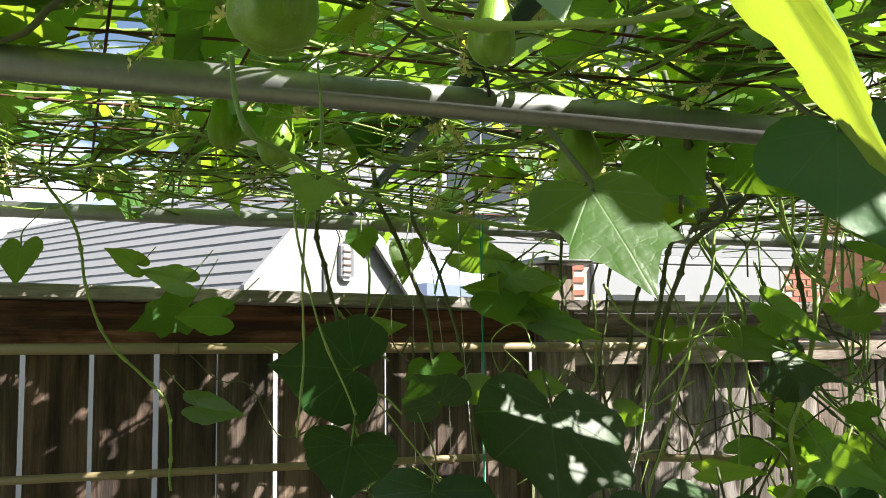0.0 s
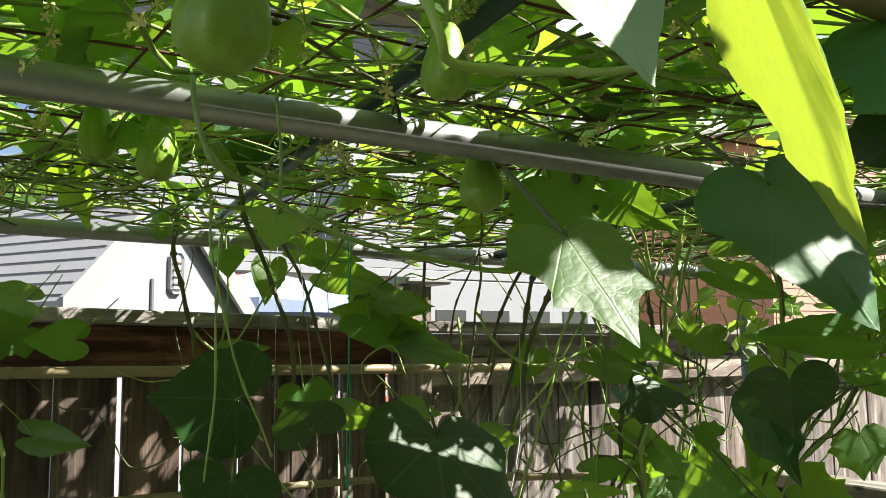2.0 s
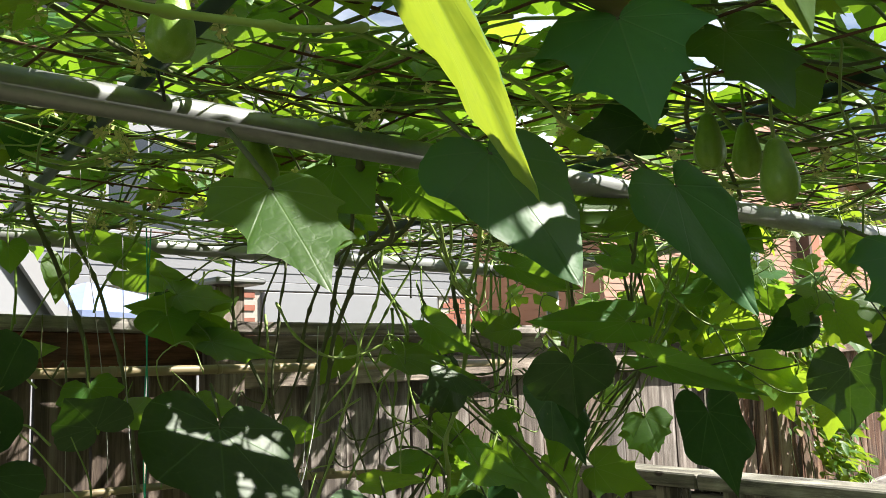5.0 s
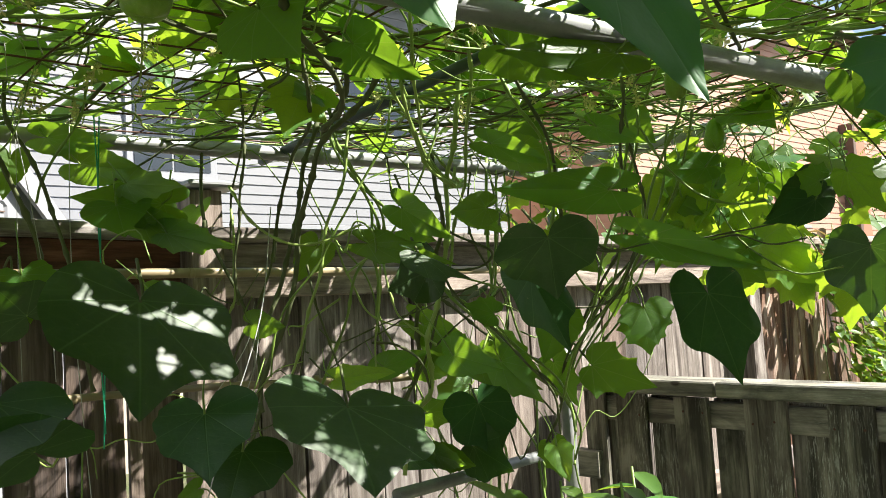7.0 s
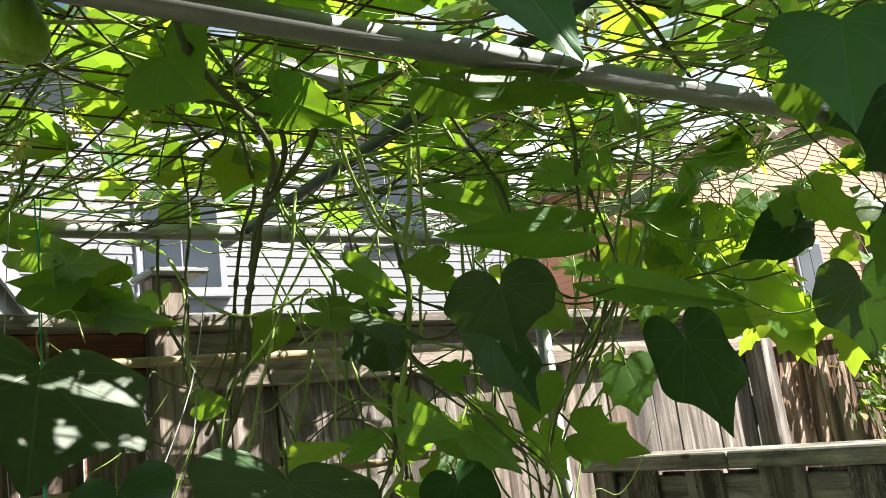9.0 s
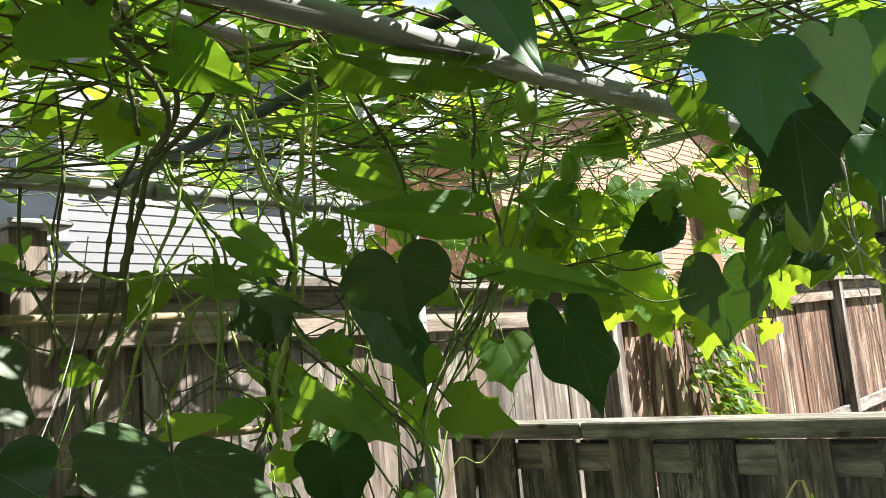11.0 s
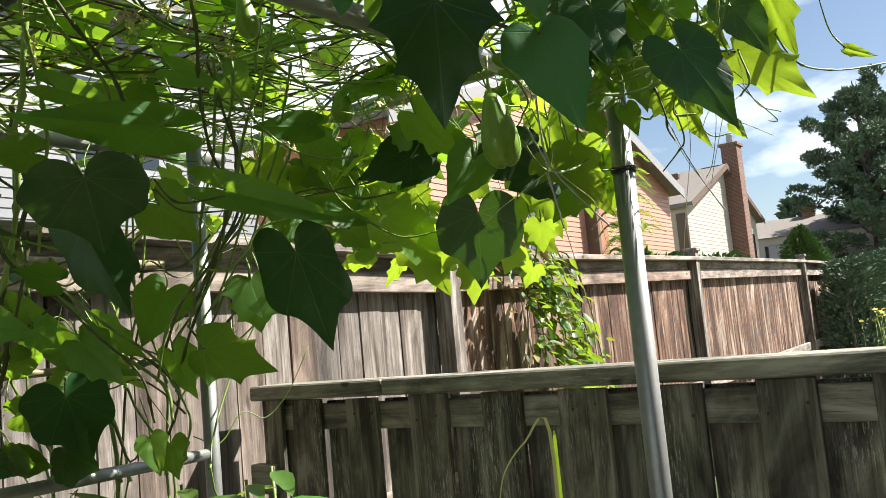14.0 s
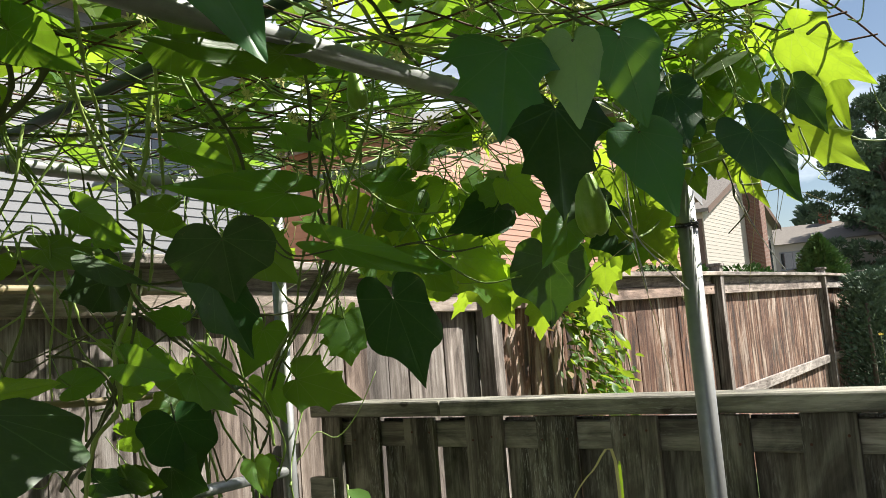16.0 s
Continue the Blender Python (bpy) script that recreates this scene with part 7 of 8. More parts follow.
shoot([(1.049, 1.606, 1.638), (1.126, 1.579, 1.644), (1.193, 1.556, 1.634), (1.282, 1.524, 1.651), (1.348, 1.502, 1.629), (1.414, 1.478, 1.637)], .0022, .002, STEM_OLD)
shoot([(1.184, 1.600, 1.811), (1.250, 1.582, 1.747), (1.317, 1.560, 1.718), (1.385, 1.536, 1.720)], .0030, .0026, STEM)
shoot([(0.680, 1.840, 1.667), (0.737, 1.822, 1.638), (0.806, 1.799, 1.609), (0.887, 1.773, 1.579)], .0028, .0024, STEM)
shoot([(0.653, 1.854, 1.594), (0.646, 1.895, 1.494), (0.652, 1.921, 1.391)], .0026, .0022, STEM_PALE)
shoot([(0.586, 1.872, 1.673), (0.612, 1.859, 1.733), (0.646, 1.849, 1.706), (0.644, 1.854, 1.644)], .0026, .0022, STEM)
shoot([(1.606, 1.149, 1.756), (1.663, 1.138, 1.743), (1.712, 1.106, 1.751), (1.729, 1.070, 1.762), (1.762, 1.046, 1.787), (1.787, 1.002, 1.820)], .0030, .0026, STEM_PALE)
shoot([(1.677, 1.157, 1.805), (1.697, 1.109, 1.803), (1.730, 1.064, 1.801), (1.755, 1.024, 1.807), (1.787, 1.001, 1.829)], .0028, .0024, STEM_PALE)
shoot([(1.650, 1.121, 1.761), (1.686, 1.097, 1.768), (1.711, 1.055, 1.781), (1.754, 1.028, 1.782)], .0024, .002, STEM)
shoot([(1.763, 0.986, 1.877), (1.773, 0.996, 1.845), (1.783, 1.006, 1.809), (1.785, 1.031, 1.782)], .0022, .002, STEM_PALE)
shoot([(1.781, 0.975, 1.875), (1.782, 0.990, 1.843), (1.786, 1.003, 1.814), (1.797, 1.000, 1.782)], .0024, .002, STEM)
shoot([(1.745, 1.020, 1.889), (1.768, 1.035, 1.849), (1.766, 1.063, 1.820), (1.752, 1.099, 1.792)], .0022, .002, STEM)
shoot([(1.725, 1.057, 1.891), (1.716, 1.068, 1.846), (1.698, 1.107, 1.819), (1.686, 1.149, 1.823)], .0022, .002, STEM_PALE)
shoot([(1.642, 1.139, 1.844), (1.665, 1.130, 1.804), (1.680, 1.126, 1.755), (1.670, 1.138, 1.709)], .0020, .0018, STEM)
shoot([(1.756, 1.078, 1.751), (1.743, 1.089, 1.724), (1.746, 1.090, 1.700), (1.775, 1.072, 1.699)], .0020, .0018, STEM)
shoot([(1.734, 1.098, 1.701), (1.738, 1.098, 1.677), (1.749, 1.094, 1.657)], .0020, .0016, STEM_OLD)
shoot([(1.761, 1.085, 1.660), (1.753, 1.094, 1.638), (1.754, 1.132, 1.612)], .0018, .0014, STEM_OLD)
shoot([(1.823, 0.989, 1.738), (1.815, 0.996, 1.720), (1.811, 1.000, 1.712)], .0020, .0018, STEM)
shoot([(1.416, 1.061, 1.714), (1.424, 1.063, 1.648), (1.435, 1.063, 1.594), (1.474, 1.085, 1.506)], .0016, .0014, STRING)
shoot([(1.435, 1.063, 1.594), (1.468, 1.048, 1.550), (1.532, 1.048, 1.503)], .0016, .0013, STRING)
shoot([(1.748, 1.074, 1.628), (1.775, 1.063, 1.574), (1.803, 1.051, 1.527)], .0012, .001, STRING)
shoot([(1.784, 1.038, 1.736), (1.792, 1.039, 1.688), (1.785, 1.052, 1.614), (1.775, 1.062, 1.586)], .0008, .0007, STRING)
shoot([(0.449, 1.545, 2.107), (0.493, 1.587, 2.055), (0.548, 1.622, 2.006), (0.574, 1.727, 1.971), (0.549, 1.861, 1.917)], .0065, .006, STEM_OLD)
shoot([(0.576, 1.903, 1.923), (0.632, 1.941, 1.852), (0.692, 1.978, 1.775), (0.706, 2.038, 1.699)], .0040, .0036, STEM)
shoot([(0.817, 1.540, 2.016), (0.877, 1.575, 1.950), (0.960, 1.656, 1.879), (0.999, 1.707, 1.780), (1.030, 1.762, 1.675)], .0045, .004, STEM_OLD)
shoot([(0.861, 2.088, 1.583), (0.847, 2.108, 1.496), (0.816, 2.138, 1.399), (0.779, 2.170, 1.302), (0.765, 2.192, 1.203)], .0040, .0035, STEM_OLD)
shoot([(0.852, 2.035, 1.593), (0.928, 2.006, 1.523), (1.003, 1.979, 1.442), (1.102, 1.975, 1.351), (1.153, 1.986, 1.250), (1.140, 2.005, 1.163)], .0035, .003, STEM)
shoot([(0.580, 2.143, 1.414), (0.651, 2.099, 1.466), (0.728, 2.053, 1.512), (0.805, 2.007, 1.564), (0.891, 1.962, 1.570)], .0022, .002, STEM_OLD)
shoot([(0.710, 1.996, 1.582), (0.722, 1.997, 1.534), (0.763, 1.981, 1.495), (0.818, 2.015, 1.461)], .0030, .0028, STEM_PALE)
shoot([(1.151, 1.676, 1.842), (1.160, 1.743, 1.738), (1.156, 1.819, 1.616), (1.160, 1.889, 1.511), (1.164, 1.954, 1.438)], .0035, .003, STEM)
shoot([(1.163, 1.672, 1.830), (1.214, 1.718, 1.721), (1.227, 1.779, 1.645), (1.195, 1.863, 1.569), (1.165, 1.946, 1.488)], .0035, .003, STEM_OLD)
shoot([(1.291, 1.661, 1.840), (1.278, 1.740, 1.735), (1.247, 1.826, 1.637), (1.195, 1.922, 1.548), (1.182, 1.996, 1.476)], .0030, .0026, STEM)
shoot([(1.151, 1.885, 1.568), (1.205, 1.861, 1.543), (1.250, 1.833, 1.575), (1.274, 1.814, 1.622), (1.330, 1.783, 1.641)], .0028, .0024, STEM_PALE)
shoot([(1.095, 1.733, 1.645), (1.197, 1.681, 1.644), (1.299, 1.627, 1.658), (1.401, 1.572, 1.673), (1.483, 1.527, 1.695)], .0022, .002, STEM_OLD)
shoot([(1.380, 1.642, 1.657), (1.431, 1.623, 1.605), (1.493, 1.596, 1.570), (1.567, 1.557, 1.579)], .0022, .002, STEM)
shoot([(0.458, 2.116, 1.649), (0.424, 2.146, 1.560), (0.391, 2.172, 1.494), (0.363, 2.196, 1.427)], .0035, .003, STEM_OLD)
shoot([(0.380, 2.089, 1.720), (0.383, 2.097, 1.652), (0.379, 2.107, 1.596), (0.362, 2.122, 1.553)], .0035, .003, STEM_PALE)
shoot([(0.384, 1.891, 1.504), (0.347, 1.920, 1.438), (0.305, 1.949, 1.383), (0.259, 1.979, 1.338)], .0011, .001, STRING)
shoot([(0.590, 1.850, 1.844), (0.558, 1.860, 1.737), (0.526, 1.872, 1.617), (0.488, 1.883, 1.498), (0.450, 1.897, 1.354)], .0040, .0034, STEM_PALE)
shoot([(0.386, 1.807, 1.738), (0.456, 1.813, 1.691), (0.526, 1.814, 1.690), (0.608, 1.812, 1.723)], .0032, .003, STEM_PALE)
shoot([(0.675, 1.846, 1.903), (0.601, 1.856, 1.784), (0.539, 1.867, 1.665), (0.453, 1.878, 1.546), (0.427, 1.889, 1.427)], .003, .0026, STEM)
shoot([(0.784, 1.849, 1.890), (0.734, 1.858, 1.782), (0.672, 1.867, 1.687), (0.587, 1.872, 1.628)], .003, .0026, STEM_PALE)
shoot([(-0.105, 0.632, 1.856), (-0.077, 0.644, 1.838), (-0.040, 0.657, 1.817), (0.001, 0.659, 1.802), (0.051, 0.671, 1.793), (0.098, 0.682, 1.787), (0.134, 0.692, 1.793), (0.162, 0.701, 1.808)], .0024, .0022, STEM)
shoot([(-0.116, 0.941, 1.782), (-0.121, 0.946, 1.728), (-0.125, 0.952, 1.668), (-0.131, 0.959, 1.599)], .0016, .0013, STEM_PALE)
shoot([(-0.118, 0.918, 1.804), (-0.104, 0.924, 1.745), (-0.085, 0.931, 1.680), (-0.063, 0.937, 1.624)], .0016, .0012, STEM_PALE)
shoot([(0.026, 0.509, 1.900), (0.035, 0.530, 1.891), (0.072, 0.550, 1.895), (0.122, 0.580, 1.907), (0.169, 0.610, 1.920), (0.222, 0.629, 1.935)], .0036, .0032, STEM_PALE)
shoot([(-0.835, 1.821, 2.048), (-0.787, 1.830, 1.969), (-0.777, 1.883, 1.882), (-0.754, 1.896, 1.757), (-0.718, 1.904, 1.689), (-0.651, 1.911, 1.626), (-0.596, 1.918, 1.564), (-0.591, 1.928, 1.471), (-0.586, 1.937, 1.372)], .0042, .0036, STEM_PALE)
shoot([(-0.289, 2.082, 1.953), (-0.276, 2.090, 1.877), (-0.250, 2.101, 1.767), (-0.244, 2.107, 1.712)], .0060, .0055, STEM_OLD)
shoot([(-0.244, 2.107, 1.760), (-0.176, 2.114, 1.697), (-0.122, 2.121, 1.642)], .0040, .0034, STEM_PALE)
shoot([(-0.046, 1.929, 1.962), (-0.015, 1.937, 1.886), (0.028, 1.949, 1.772), (0.052, 1.938, 1.683), (0.078, 1.923, 1.535), (0.085, 1.934, 1.424)], .0048, .0042, STEM_OLD)
shoot([(0.075, 1.931, 1.961), (0.010, 1.941, 1.848), (-0.004, 1.946, 1.797)], .0032, .003, STEM)
shoot([(0.392, 1.946, 1.855), (0.380, 1.958, 1.741), (0.374, 1.974, 1.577)], .0035, .003, STEM_OLD)
shoot([(0.556, 1.964, 1.938), (0.529, 1.977, 1.865), (0.501, 1.995, 1.743), (0.473, 2.013, 1.621), (0.404, 1.994, 1.479)], .0060, .0055, STEM_OLD)
shoot([(0.673, 1.762, 1.999), (0.728, 1.803, 1.916), (0.784, 1.842, 1.840), (0.841, 1.878, 1.808)], .004, .0035, STEM_PALE)
shoot([(0.591, 1.903, 1.888), (0.646, 1.942, 1.821), (0.727, 1.972, 1.760), (0.813, 1.999, 1.722)], .0035, .003, STEM)
shoot([(0.403, 1.324, 1.996), (0.440, 1.418, 1.980), (0.507, 1.504, 1.944), (0.539, 1.602, 1.911), (0.540, 1.812, 1.917)], .006, .0055, STEM_OLD)
shoot([(1.198, 1.704, 1.861), (1.192, 1.764, 1.786), (1.208, 1.819, 1.678), (1.217, 1.876, 1.579), (1.189, 1.943, 1.503), (1.122, 1.973, 1.400)], .0035, .003, STEM)
shoot([(1.253, 1.689, 1.810), (1.242, 1.754, 1.696), (1.229, 1.817, 1.601), (1.202, 1.886, 1.501), (1.173, 1.954, 1.423)], .003, .003, STEM)
shoot([(0.666, 1.558, 2.031), (0.693, 1.665, 1.979), (0.731, 1.766, 1.925), (0.771, 1.862, 1.905), (0.886, 1.983, 1.834)], .004, .0035, STEM_PALE)
shoot([(0.828, 1.707, 1.989), (0.874, 1.862, 1.930), (0.892, 1.980, 1.834), (0.893, 2.053, 1.718), (0.894, 2.123, 1.622)], .0045, .004, STEM_PALE)
shoot([(0.505, 1.761, 1.979), (0.521, 1.873, 1.936), (0.506, 1.999, 1.899), (0.488, 2.136, 1.794), (0.478, 2.214, 1.681)], .005, .0045, STEM_OLD)
shoot([(0.392, 1.934, 1.971), (0.395, 2.056, 1.899), (0.386, 2.187, 1.805), (0.379, 2.260, 1.716)], .003, .0028, STEM_OLD)
shoot([(1.480, 1.128, 1.606), (1.582, 1.181, 1.620), (1.682, 1.232, 1.659), (1.786, 1.277, 1.722)], .0022, .002, STEM)
shoot([(1.694, 1.147, 1.803), (1.719, 1.130, 1.809), (1.746, 1.054, 1.801), (1.787, 1.026, 1.819), (1.815, 1.005, 1.844)], .0022, .002, STEM)
shoot([(1.711, 1.196, 1.800), (1.735, 1.122, 1.793), (1.769, 1.065, 1.787), (1.802, 1.018, 1.808)], .003, .0025, STEM_PALE)
shoot([(1.739, 1.170, 1.866), (1.816, 1.188, 1.806), (1.868, 1.158, 1.779), (1.873, 1.092, 1.801)], .0030, .0025, STEM)
shoot([(1.956, 0.982, 1.784), (2.034, 0.992, 1.780), (2.132, 0.988, 1.788), (2.243, 0.975, 1.809), (2.367, 0.952, 1.834)], .0022, .0018, STEM)
shoot([(1.435, 1.083, 1.723), (1.444, 1.086, 1.655), (1.457, 1.084, 1.604), (1.488, 1.069, 1.567), (1.512, 1.057, 1.539), (1.524, 1.056, 1.484)], .0008, .0006, TENDRIL)
shoot([(1.457, 1.084, 1.604), (1.428, 1.106, 1.574), (1.391, 1.133, 1.545), (1.369, 1.150, 1.523)], .0008, .0006, TENDRIL)
shoot([(1.808, 1.023, 1.733), (1.798, 1.037, 1.669), (1.788, 1.050, 1.614), (1.783, 1.058, 1.577)], .0007, .0006, TENDRIL)
shoot([(1.803, 1.032, 1.687), (1.854, 1.025, 1.673), (1.920, 1.021, 1.656)], .0007, .0006, TENDRIL)
shoot([(1.749, 1.075, 1.619), (1.772, 1.065, 1.579), (1.798, 1.054, 1.534)], .0007, .0006, TENDRIL)
shoot([(1.754, 1.066, 1.660), (1.747, 1.084, 1.554), (1.740, 1.099, 1.461)], .0007, .0006, TENDRIL)
shoot([(1.832, 1.008, 1.730), (1.807, 1.027, 1.705), (1.783, 1.043, 1.698), (1.770, 1.056, 1.663)], .0007, .0006, TENDRIL)
shoot([(1.501, 1.124, 1.534), (1.517, 1.122, 1.463), (1.533, 1.121, 1.392), (1.546, 1.119, 1.338)], .0008, .0006, TENDRIL)



# two leaves added on the sun's way to shade the large leaf behind them
hero("bright", (1.800, 1.470, 1.800), (1.900, 1.520, 1.660), (-0.60, 0.45, -0.62), 0.150)
hero("bright", (1.770, 1.560, 1.760), (1.830, 1.600, 1.640), (-0.60, 0.45, -0.62), 0.120)


# ---- fruit ----
def fruit_sheet():
    """Pear-shaped chayote, hanging from its stalk at the origin, one unit long, with ridges and a puckered foot."""
    verts, faces = [], []
    prof = ((0.0, 0.02), (0.03, 0.12), (0.10, 0.20), (0.22, 0.255), (0.36, 0.31), (0.52, 0.375), (0.66, 0.405), (0.80, 0.385), (0.90, 0.31), (0.965, 0.20), (0.985, 0.10), (0.955, 0.03))
    sides = 40
    for d, r in prof:
        for s in range(sides):
            a = 2 * math.pi * s / sides
            deep = 0.03 + 0.10 * max(0.0, (d - 0.35) / 0.65)
            rr = r * (1 - deep * (0.5 + 0.5 * math.cos(5 * a)) ** 4)
            foot = 0.05 * (abs(math.cos(a)) ** 6) * max(0, (d - 0.9) / 0.1)
            verts.append((rr * math.cos(a), rr * math.sin(a) * 0.92, -d + foot))
    n = len(prof)
    for i in range(n - 1):
        for s in range(sides):
            t = (s + 1) % sides
            faces.append((i * sides + s, (i + 1) * sides + s, (i + 1) * sides + t, i * sides + t))
    faces.append(tuple(range(sides)))
    faces.append(tuple((n - 1) * sides + s for s in reversed(range(sides))))
    return mesh_of("body", verts, faces, FRUIT, True)


FRUIT_SHEET = fruit_sheet()


def fruit(foot, length, width, lean=(0.0, 0.0), spin=0.0, label="pale green pear-shaped chayote fruit hanging from the vine"):
    """foot: its lowest point; length and width in metres."""
    top = Vector(foot) + Vector((lean[0], lean[1], length))
    f = thing("chayote_fruit", label, "fruit", "fruit on the vine", at=top)
    z = (top - Vector(foot)).normalized()
    x = Vector((math.cos(spin), math.sin(spin), 0))
    x = (x - z * x.dot(z)).normalized()
    put("body", FRUIT_SHEET, f, turned(x * width / 0.8, z.cross(x) * width / 0.8, z * length, top))
    tube("stalk", smooth_line([top - z * 0.004, top + z * 0.02, top + Vector((0.006, 0.008, 0.06))], 4), 0.0028, STEM_PALE, f, 0.0022, 6)
    return f


fruit((-0.106, 0.72, 1.938), 0.115, 0.076, (0.008, 0.0), 0.4, "large pale green chayote fruit hanging in front of the rail")
fruit((0.078, 0.761, 1.938), 0.070, 0.046, (0.004, 0.0), 1.2)
fruit((0.221, 1.203, 1.913), 0.092, 0.064, (-0.004, 0.01), 0.2)
fruit((-0.237, 1.343, 1.971), 0.105, 0.066, (0.008, 0.0), 2.0)
fruit((-0.321, 1.364, 2.004), 0.095, 0.056, (-0.004, 0.0), 0.8)
fruit((-0.335, 2.158, 1.974), 0.085, 0.068, (0.004, 0.0), 1.5)
fruit((-0.81, 2.49, 2.112), 0.075, 0.07, (0.0, 0.0), 0.9)
fruit((1.532, 1.892, 1.888), 0.082, 0.058, (0.0, 0.0), 0.3)
fruit((1.158, 1.489, 1.906), 0.080, 0.045, (-0.01, 0.0), 1.1)
fruit((1.404, 1.123, 1.602), 0.118, 0.064, (-0.018, 0.0), 0.6, "ribbed pale green chayote fruit hanging under a large leaf")
fruit((0.808, 0.841, 1.854), 0.085, 0.052, (-0.006, 0.0), 0.9)
fruit((0.787, 0.944, 1.919), 0.080, 0.046, (0.0, 0.0), 0.2)
fruit((0.247, 2.302, 1.775), 0.088, 0.045, (0.0, 0.0), 0.7)
fruit((0.90, 1.00, 1.925), 0.085, 0.046, (0.0, 0.0), 1.8)

# ---- strings ----
def cord(name, pts, r, material, label):
    ob = tube(name, smooth_line(pts, 5), r, material, None, sides=5)
    return tagged(ob, label, "string", "strings on the trellis")


cord("twine", [(0.10, 2.02, 1.99), (0.105, 2.03, 1.75), (0.098, 2.02, 1.55), (0.103, 2.02, 1.33)], 0.0016, TWINE, "bright green twine hanging from the far rail")
cord("twine", [(0.11, 2.03, 1.99), (0.102, 2.02, 1.78), (0.107, 2.03, 1.56), (0.099, 2.02, 1.30)], 0.0016, TWINE, "bright green twine hanging from the far rail")
cord("string", [(0.05, 2.05, 1.99), (0.055, 1.95, 1.75), (0.07, 1.85, 1.5), (0.10, 1.8, 1.1)], 0.0009, STRING, "thin white string hanging beside the stems")
cord("string", [(-0.06, 2.1, 1.99), (-0.062, 2.1, 1.7), (-0.06, 2.1, 1.4)], 0.0007, STRING, "thin white string hanging beside the stems")
cord("string", [(0.42, 1.72, 1.75), (0.38, 1.60, 1.55), (0.30, 1.5, 1.35), (0.24, 1.45, 1.15)], 0.0011, STRING, "thin white string hanging beside the stems")


# ---- creeper and sapling by the boundary fence ----
def oval_sheet(name, material):
    verts, faces = [], []
    half = ((0.0, 0.0), (0.16, 0.15), (0.25, 0.4), (0.2, 0.65), (0.1, 0.87), (0.0, 1.0))
    for i, (x, y) in enumerate(half):
        verts += [(-x, y, 0.25 * x - 0.12 * y * y), (0, y, -0.12 * y * y), (x, y, 0.25 * x - 0.12 * y * y)]
    for i in range(len(half) - 1):
        k = 3 * i
        faces += [(k, k + 1, k + 4, k + 3), (k + 1, k + 2, k + 5, k + 4)]
    return mesh_of(name, verts, faces, material, True)


def build_creeper():
    c = thing("creeper", "leafy green creeper hanging over the boundary fence", "climber", at=yard(4.9, 2.1))
    rng = random.Random(12)
    sheet, dry = oval_sheet("leaflet", CREEPER), oval_sheet("leaflet", DRY_LEAF)
    for k in range(7):
        pts = [yard(4.65 + 0.10 * k, 2.30, 1.78), yard(4.62 + 0.11 * k, 2.14, 1.80), yard(4.65 + 0.13 * k, 2.10, 1.5), yard(4.7 + 0.15 * k + rng.gauss(0, 0.04), 2.12, 1.15), yard(4.8 + 0.16 * k, 2.14, 0.8)]
        tube("stem", smooth_line(pts, 4), 0.006, STEM_OLD, c, 0.003, 5)
    for k in range(620):
        f = rng.random() ** 1.1
        z = 1.80 - 0.95 * f
        u = 4.58 + 0.75 * f * 0.7 + rng.gauss(0.16, 0.17)
        q = yard(u, 2.13 - abs(rng.gauss(0, 0.06)), z + rng.gauss(0, 0.04))
        yaw = rng.uniform(0, 6.28)
        way = (yard(math.cos(yaw) * 0.8, -0.55) + Vector((0, 0, -0.5 + 0.5 * math.sin(yaw)))).normalized()
        side = way.cross(Vector((rng.gauss(0, 0.4), rng.gauss(0, 0.4), 1))).normalized()
        L = rng.uniform(0.05, 0.10)
        old = u < 4.66 and rng.random() < 0.8
        put("leaflet", dry if old else sheet, c, turned(side * L, way * L, side.cross(way) * L, q))
    return c


def build_sapling():
    s = thing("sapling", "young sapling with feathery compound leaves behind the fence", "sapling", at=yard(8.9, 3.2))
    rng = random.Random(15)
    base = yard(9.05, 3.2)
    tube("trunk", smooth_line([base, base + Vector((0.03, 0.02, 1.4)), base + Vector((-0.06, 0.0, 2.95))], 4), 0.018, STEM_OLD, s, 0.007, 7)
    for k in range(46):
        z = 1.60 + 1.42 * k / 45
        a = k * 2.4 + rng.uniform(-0.3, 0.3)
        reach = 0.44 * rng.uniform(0.7, 1.1)
        root = base + Vector((-0.06 * (z / 3), 0, z))
        tip = root + Vector((reach * math.cos(a), reach * math.sin(a), rng.uniform(-0.12, 0.08)))
        mid = root.lerp(tip, 0.5) + Vector((0, 0, 0.13))
        line = smooth_line([root, mid, tip], 11)
        verts, faces = tube_data(line, 0.003, 0.0015, 4)
        d = (tip - root).normalized()
        sd = d.cross(Vector((0, 0, 1))).normalized()
        for i, q in enumerate(line[3:]):
            for sg in (-1, 1):
                way = (sd * sg + d * 0.45 + Vector((0, 0, -0.35 + rng.uniform(-0.1, 0.1)))).normalized()
                L = (0.110 - 0.003 * i) * rng.uniform(0.85, 1.15)
                h = d * (0.014 if i < 15 else 0.009)
                n = len(verts)
                verts += [q + way * L * 0.45 + h, q + way * L, q + way * L * 0.45 - h]
                faces.append(((i + 3) * 4 + sg + 1, n, n + 1, n + 2))
        put("frond", mesh_of("frond", verts, faces, CREEPER), s)
    return s


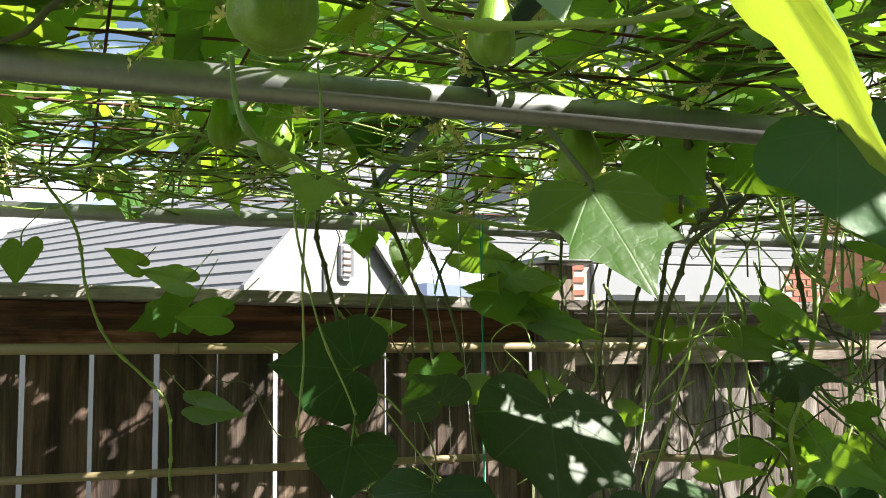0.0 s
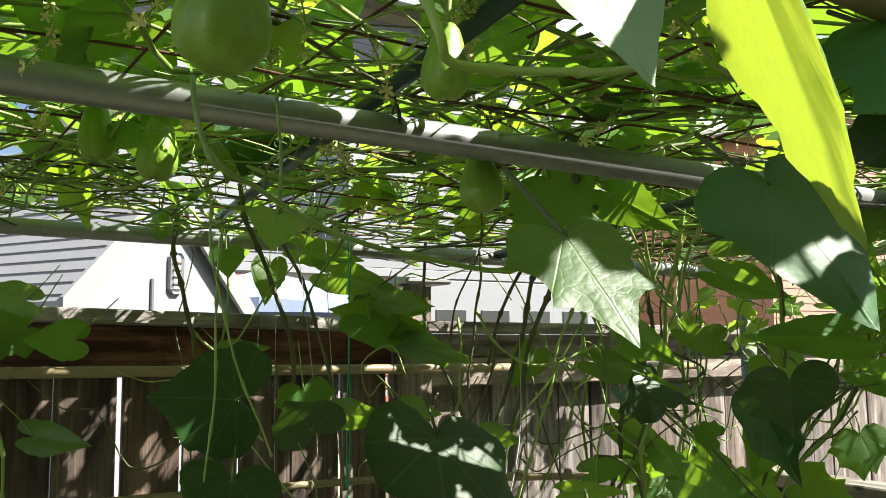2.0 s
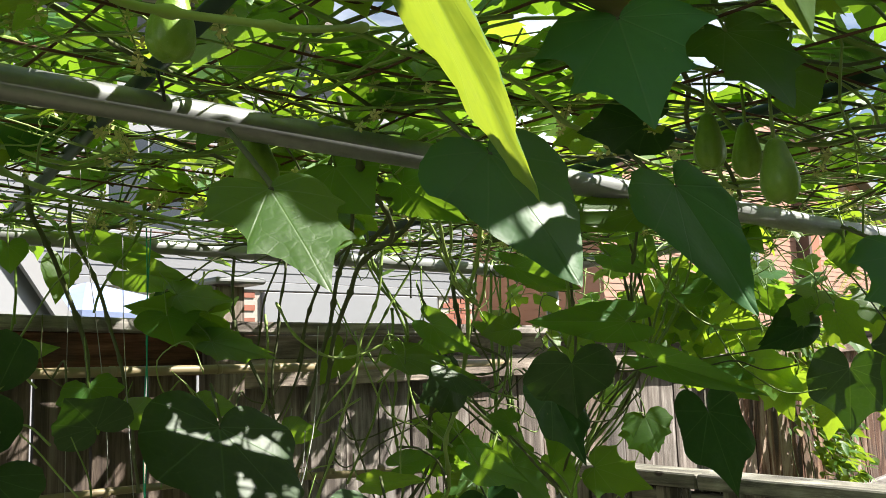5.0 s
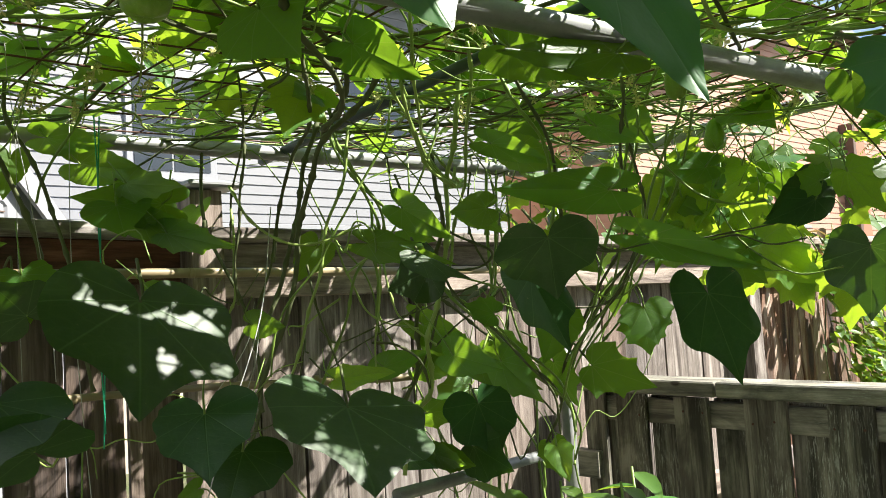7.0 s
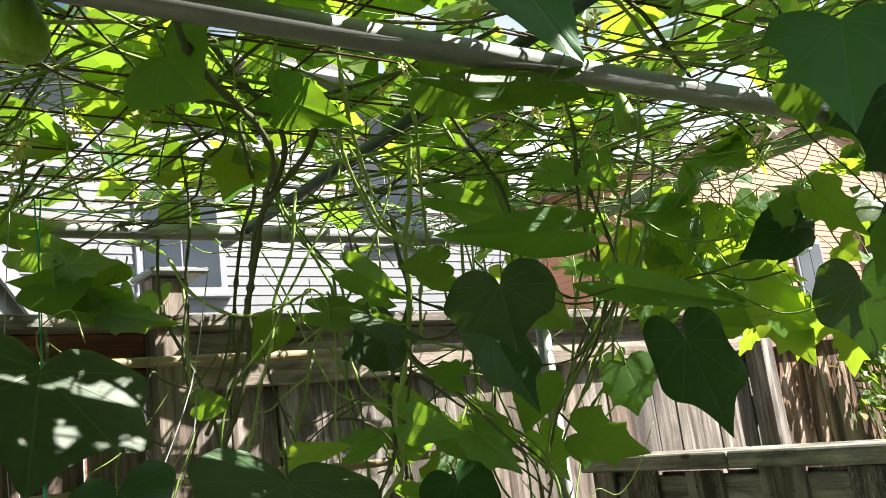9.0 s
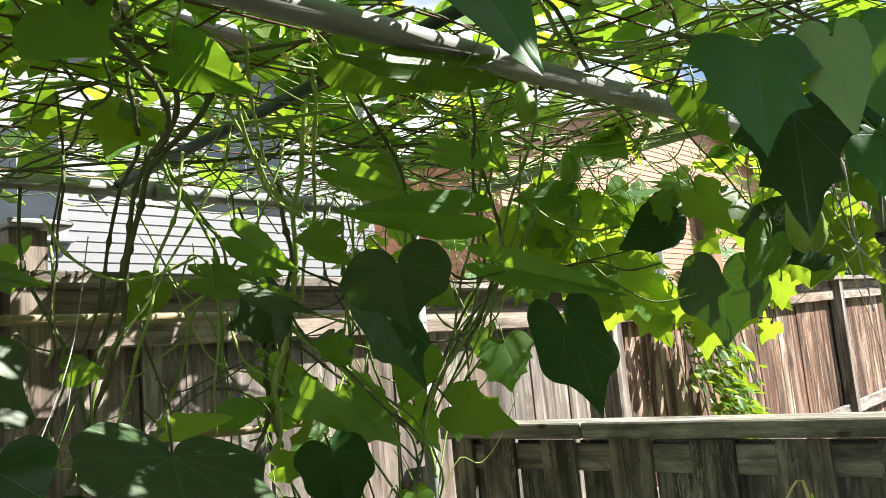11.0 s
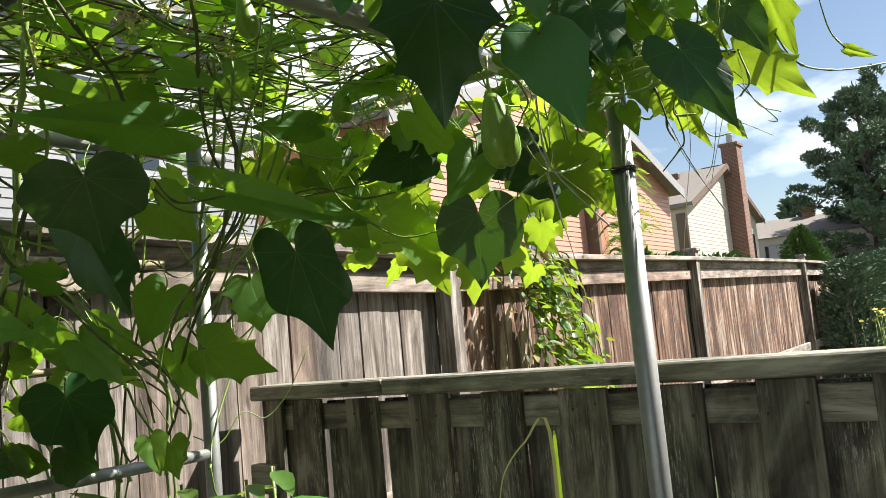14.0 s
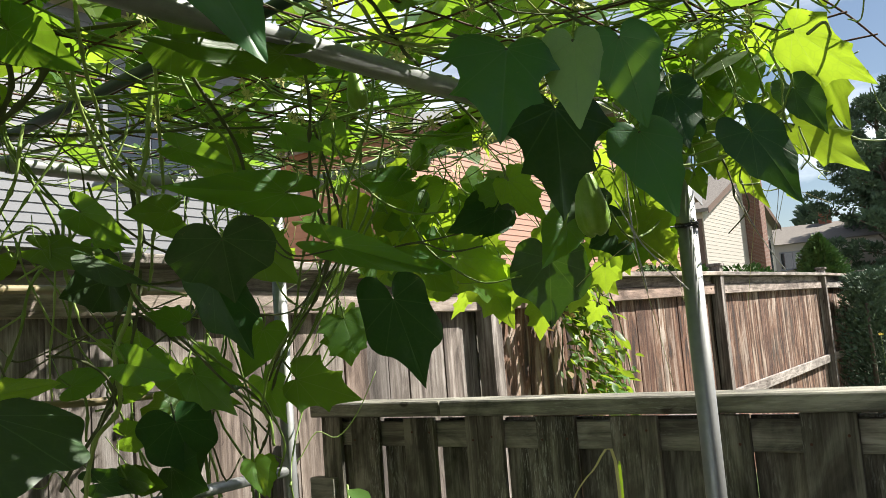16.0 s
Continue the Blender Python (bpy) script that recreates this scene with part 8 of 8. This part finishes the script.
def build_grass_blade():
    g = thing("grass_tuft", "tall bent grass blade in front of the side fence", "grass", at=(1.80, 1.575, 0))
    base = Vector((1.80, 1.575, 0.0))
    bend = Vector((1.745, 1.49, 1.155))
    verts, faces = [], []

    def blade(pts, w):
        k0 = len(verts)
        for i, q in enumerate(pts):
            f = i / (len(pts) - 1)
            h = Vector((0.8, -0.55, 0.0)) * (w * (1 - 0.85 * f) * 0.5)
            verts.extend([q - h, q + Vector((0, 0, -0.002)), q + h])
        for i in range(len(pts) - 1):
            k = k0 + 3 * i
            faces.extend([(k, k + 1, k + 4, k + 3), (k + 1, k + 2, k + 5, k + 4)])

    blade(smooth_line([base, base.lerp(bend, 0.5) + Vector((0.004, 0, 0)), bend.lerp(base, 0.06), bend], 5), 0.020)
    put("blade", mesh_of("blade", verts, faces, YOUNG_SUNLIT, True), g)
    verts, faces = [], []
    peak = bend + Vector((-0.012, 0.0, 0.0))
    blade(smooth_line([base + Vector((-0.01, 0, 0)), base.lerp(peak, 0.6) + Vector((-0.004, 0, 0)), peak, peak + Vector((-0.045, 0.028, -0.018)), peak + Vector((-0.085, 0.052, -0.075)), peak + Vector((-0.10, 0.062, -0.15))], 5), 0.011)
    # the cream colour stands for sunlight that does not reach this dry blade
    put("blade", mesh_of("blade", verts, faces, FLOWER, True), g, None, "dry bent-over blade, lightened to look sunlit")
    return g


def build_bedding():
    """Low strap-leaved plants at the foot of the trellis."""
    rng = random.Random(33)
    sheet = oval_sheet("leaf", CREEPER)
    for k, (x, y) in enumerate(((1.18, 2.15), (1.3, 2.05), (1.42, 2.2), (1.05, 2.2))):
        p = thing("bedding_plant", "low bedding plant with long pale green leaves", "plant", "bedding plants", at=(x, y, 0))
        tube("stalk", [(x, y, 0), (x + 0.02, y, 0.6), (x, y + 0.02, 1.08)], 0.006, STEM, p, 0.004, 6)
        for i in range(16):
            z = 0.45 + 0.62 * i / 15
            a = i * 2.4
            way = Vector((math.cos(a), math.sin(a), rng.uniform(-0.3, 0.5))).normalized()
            side = way.cross(Vector((0, 0, 1))).normalized()
            L = rng.uniform(0.12, 0.18)
            put("leaf", sheet, p, turned(side * L * 0.7, way * L, side.cross(way) * L, (x, y, z)))


build_creeper()
build_sapling()
build_grass_blade()
build_bedding()
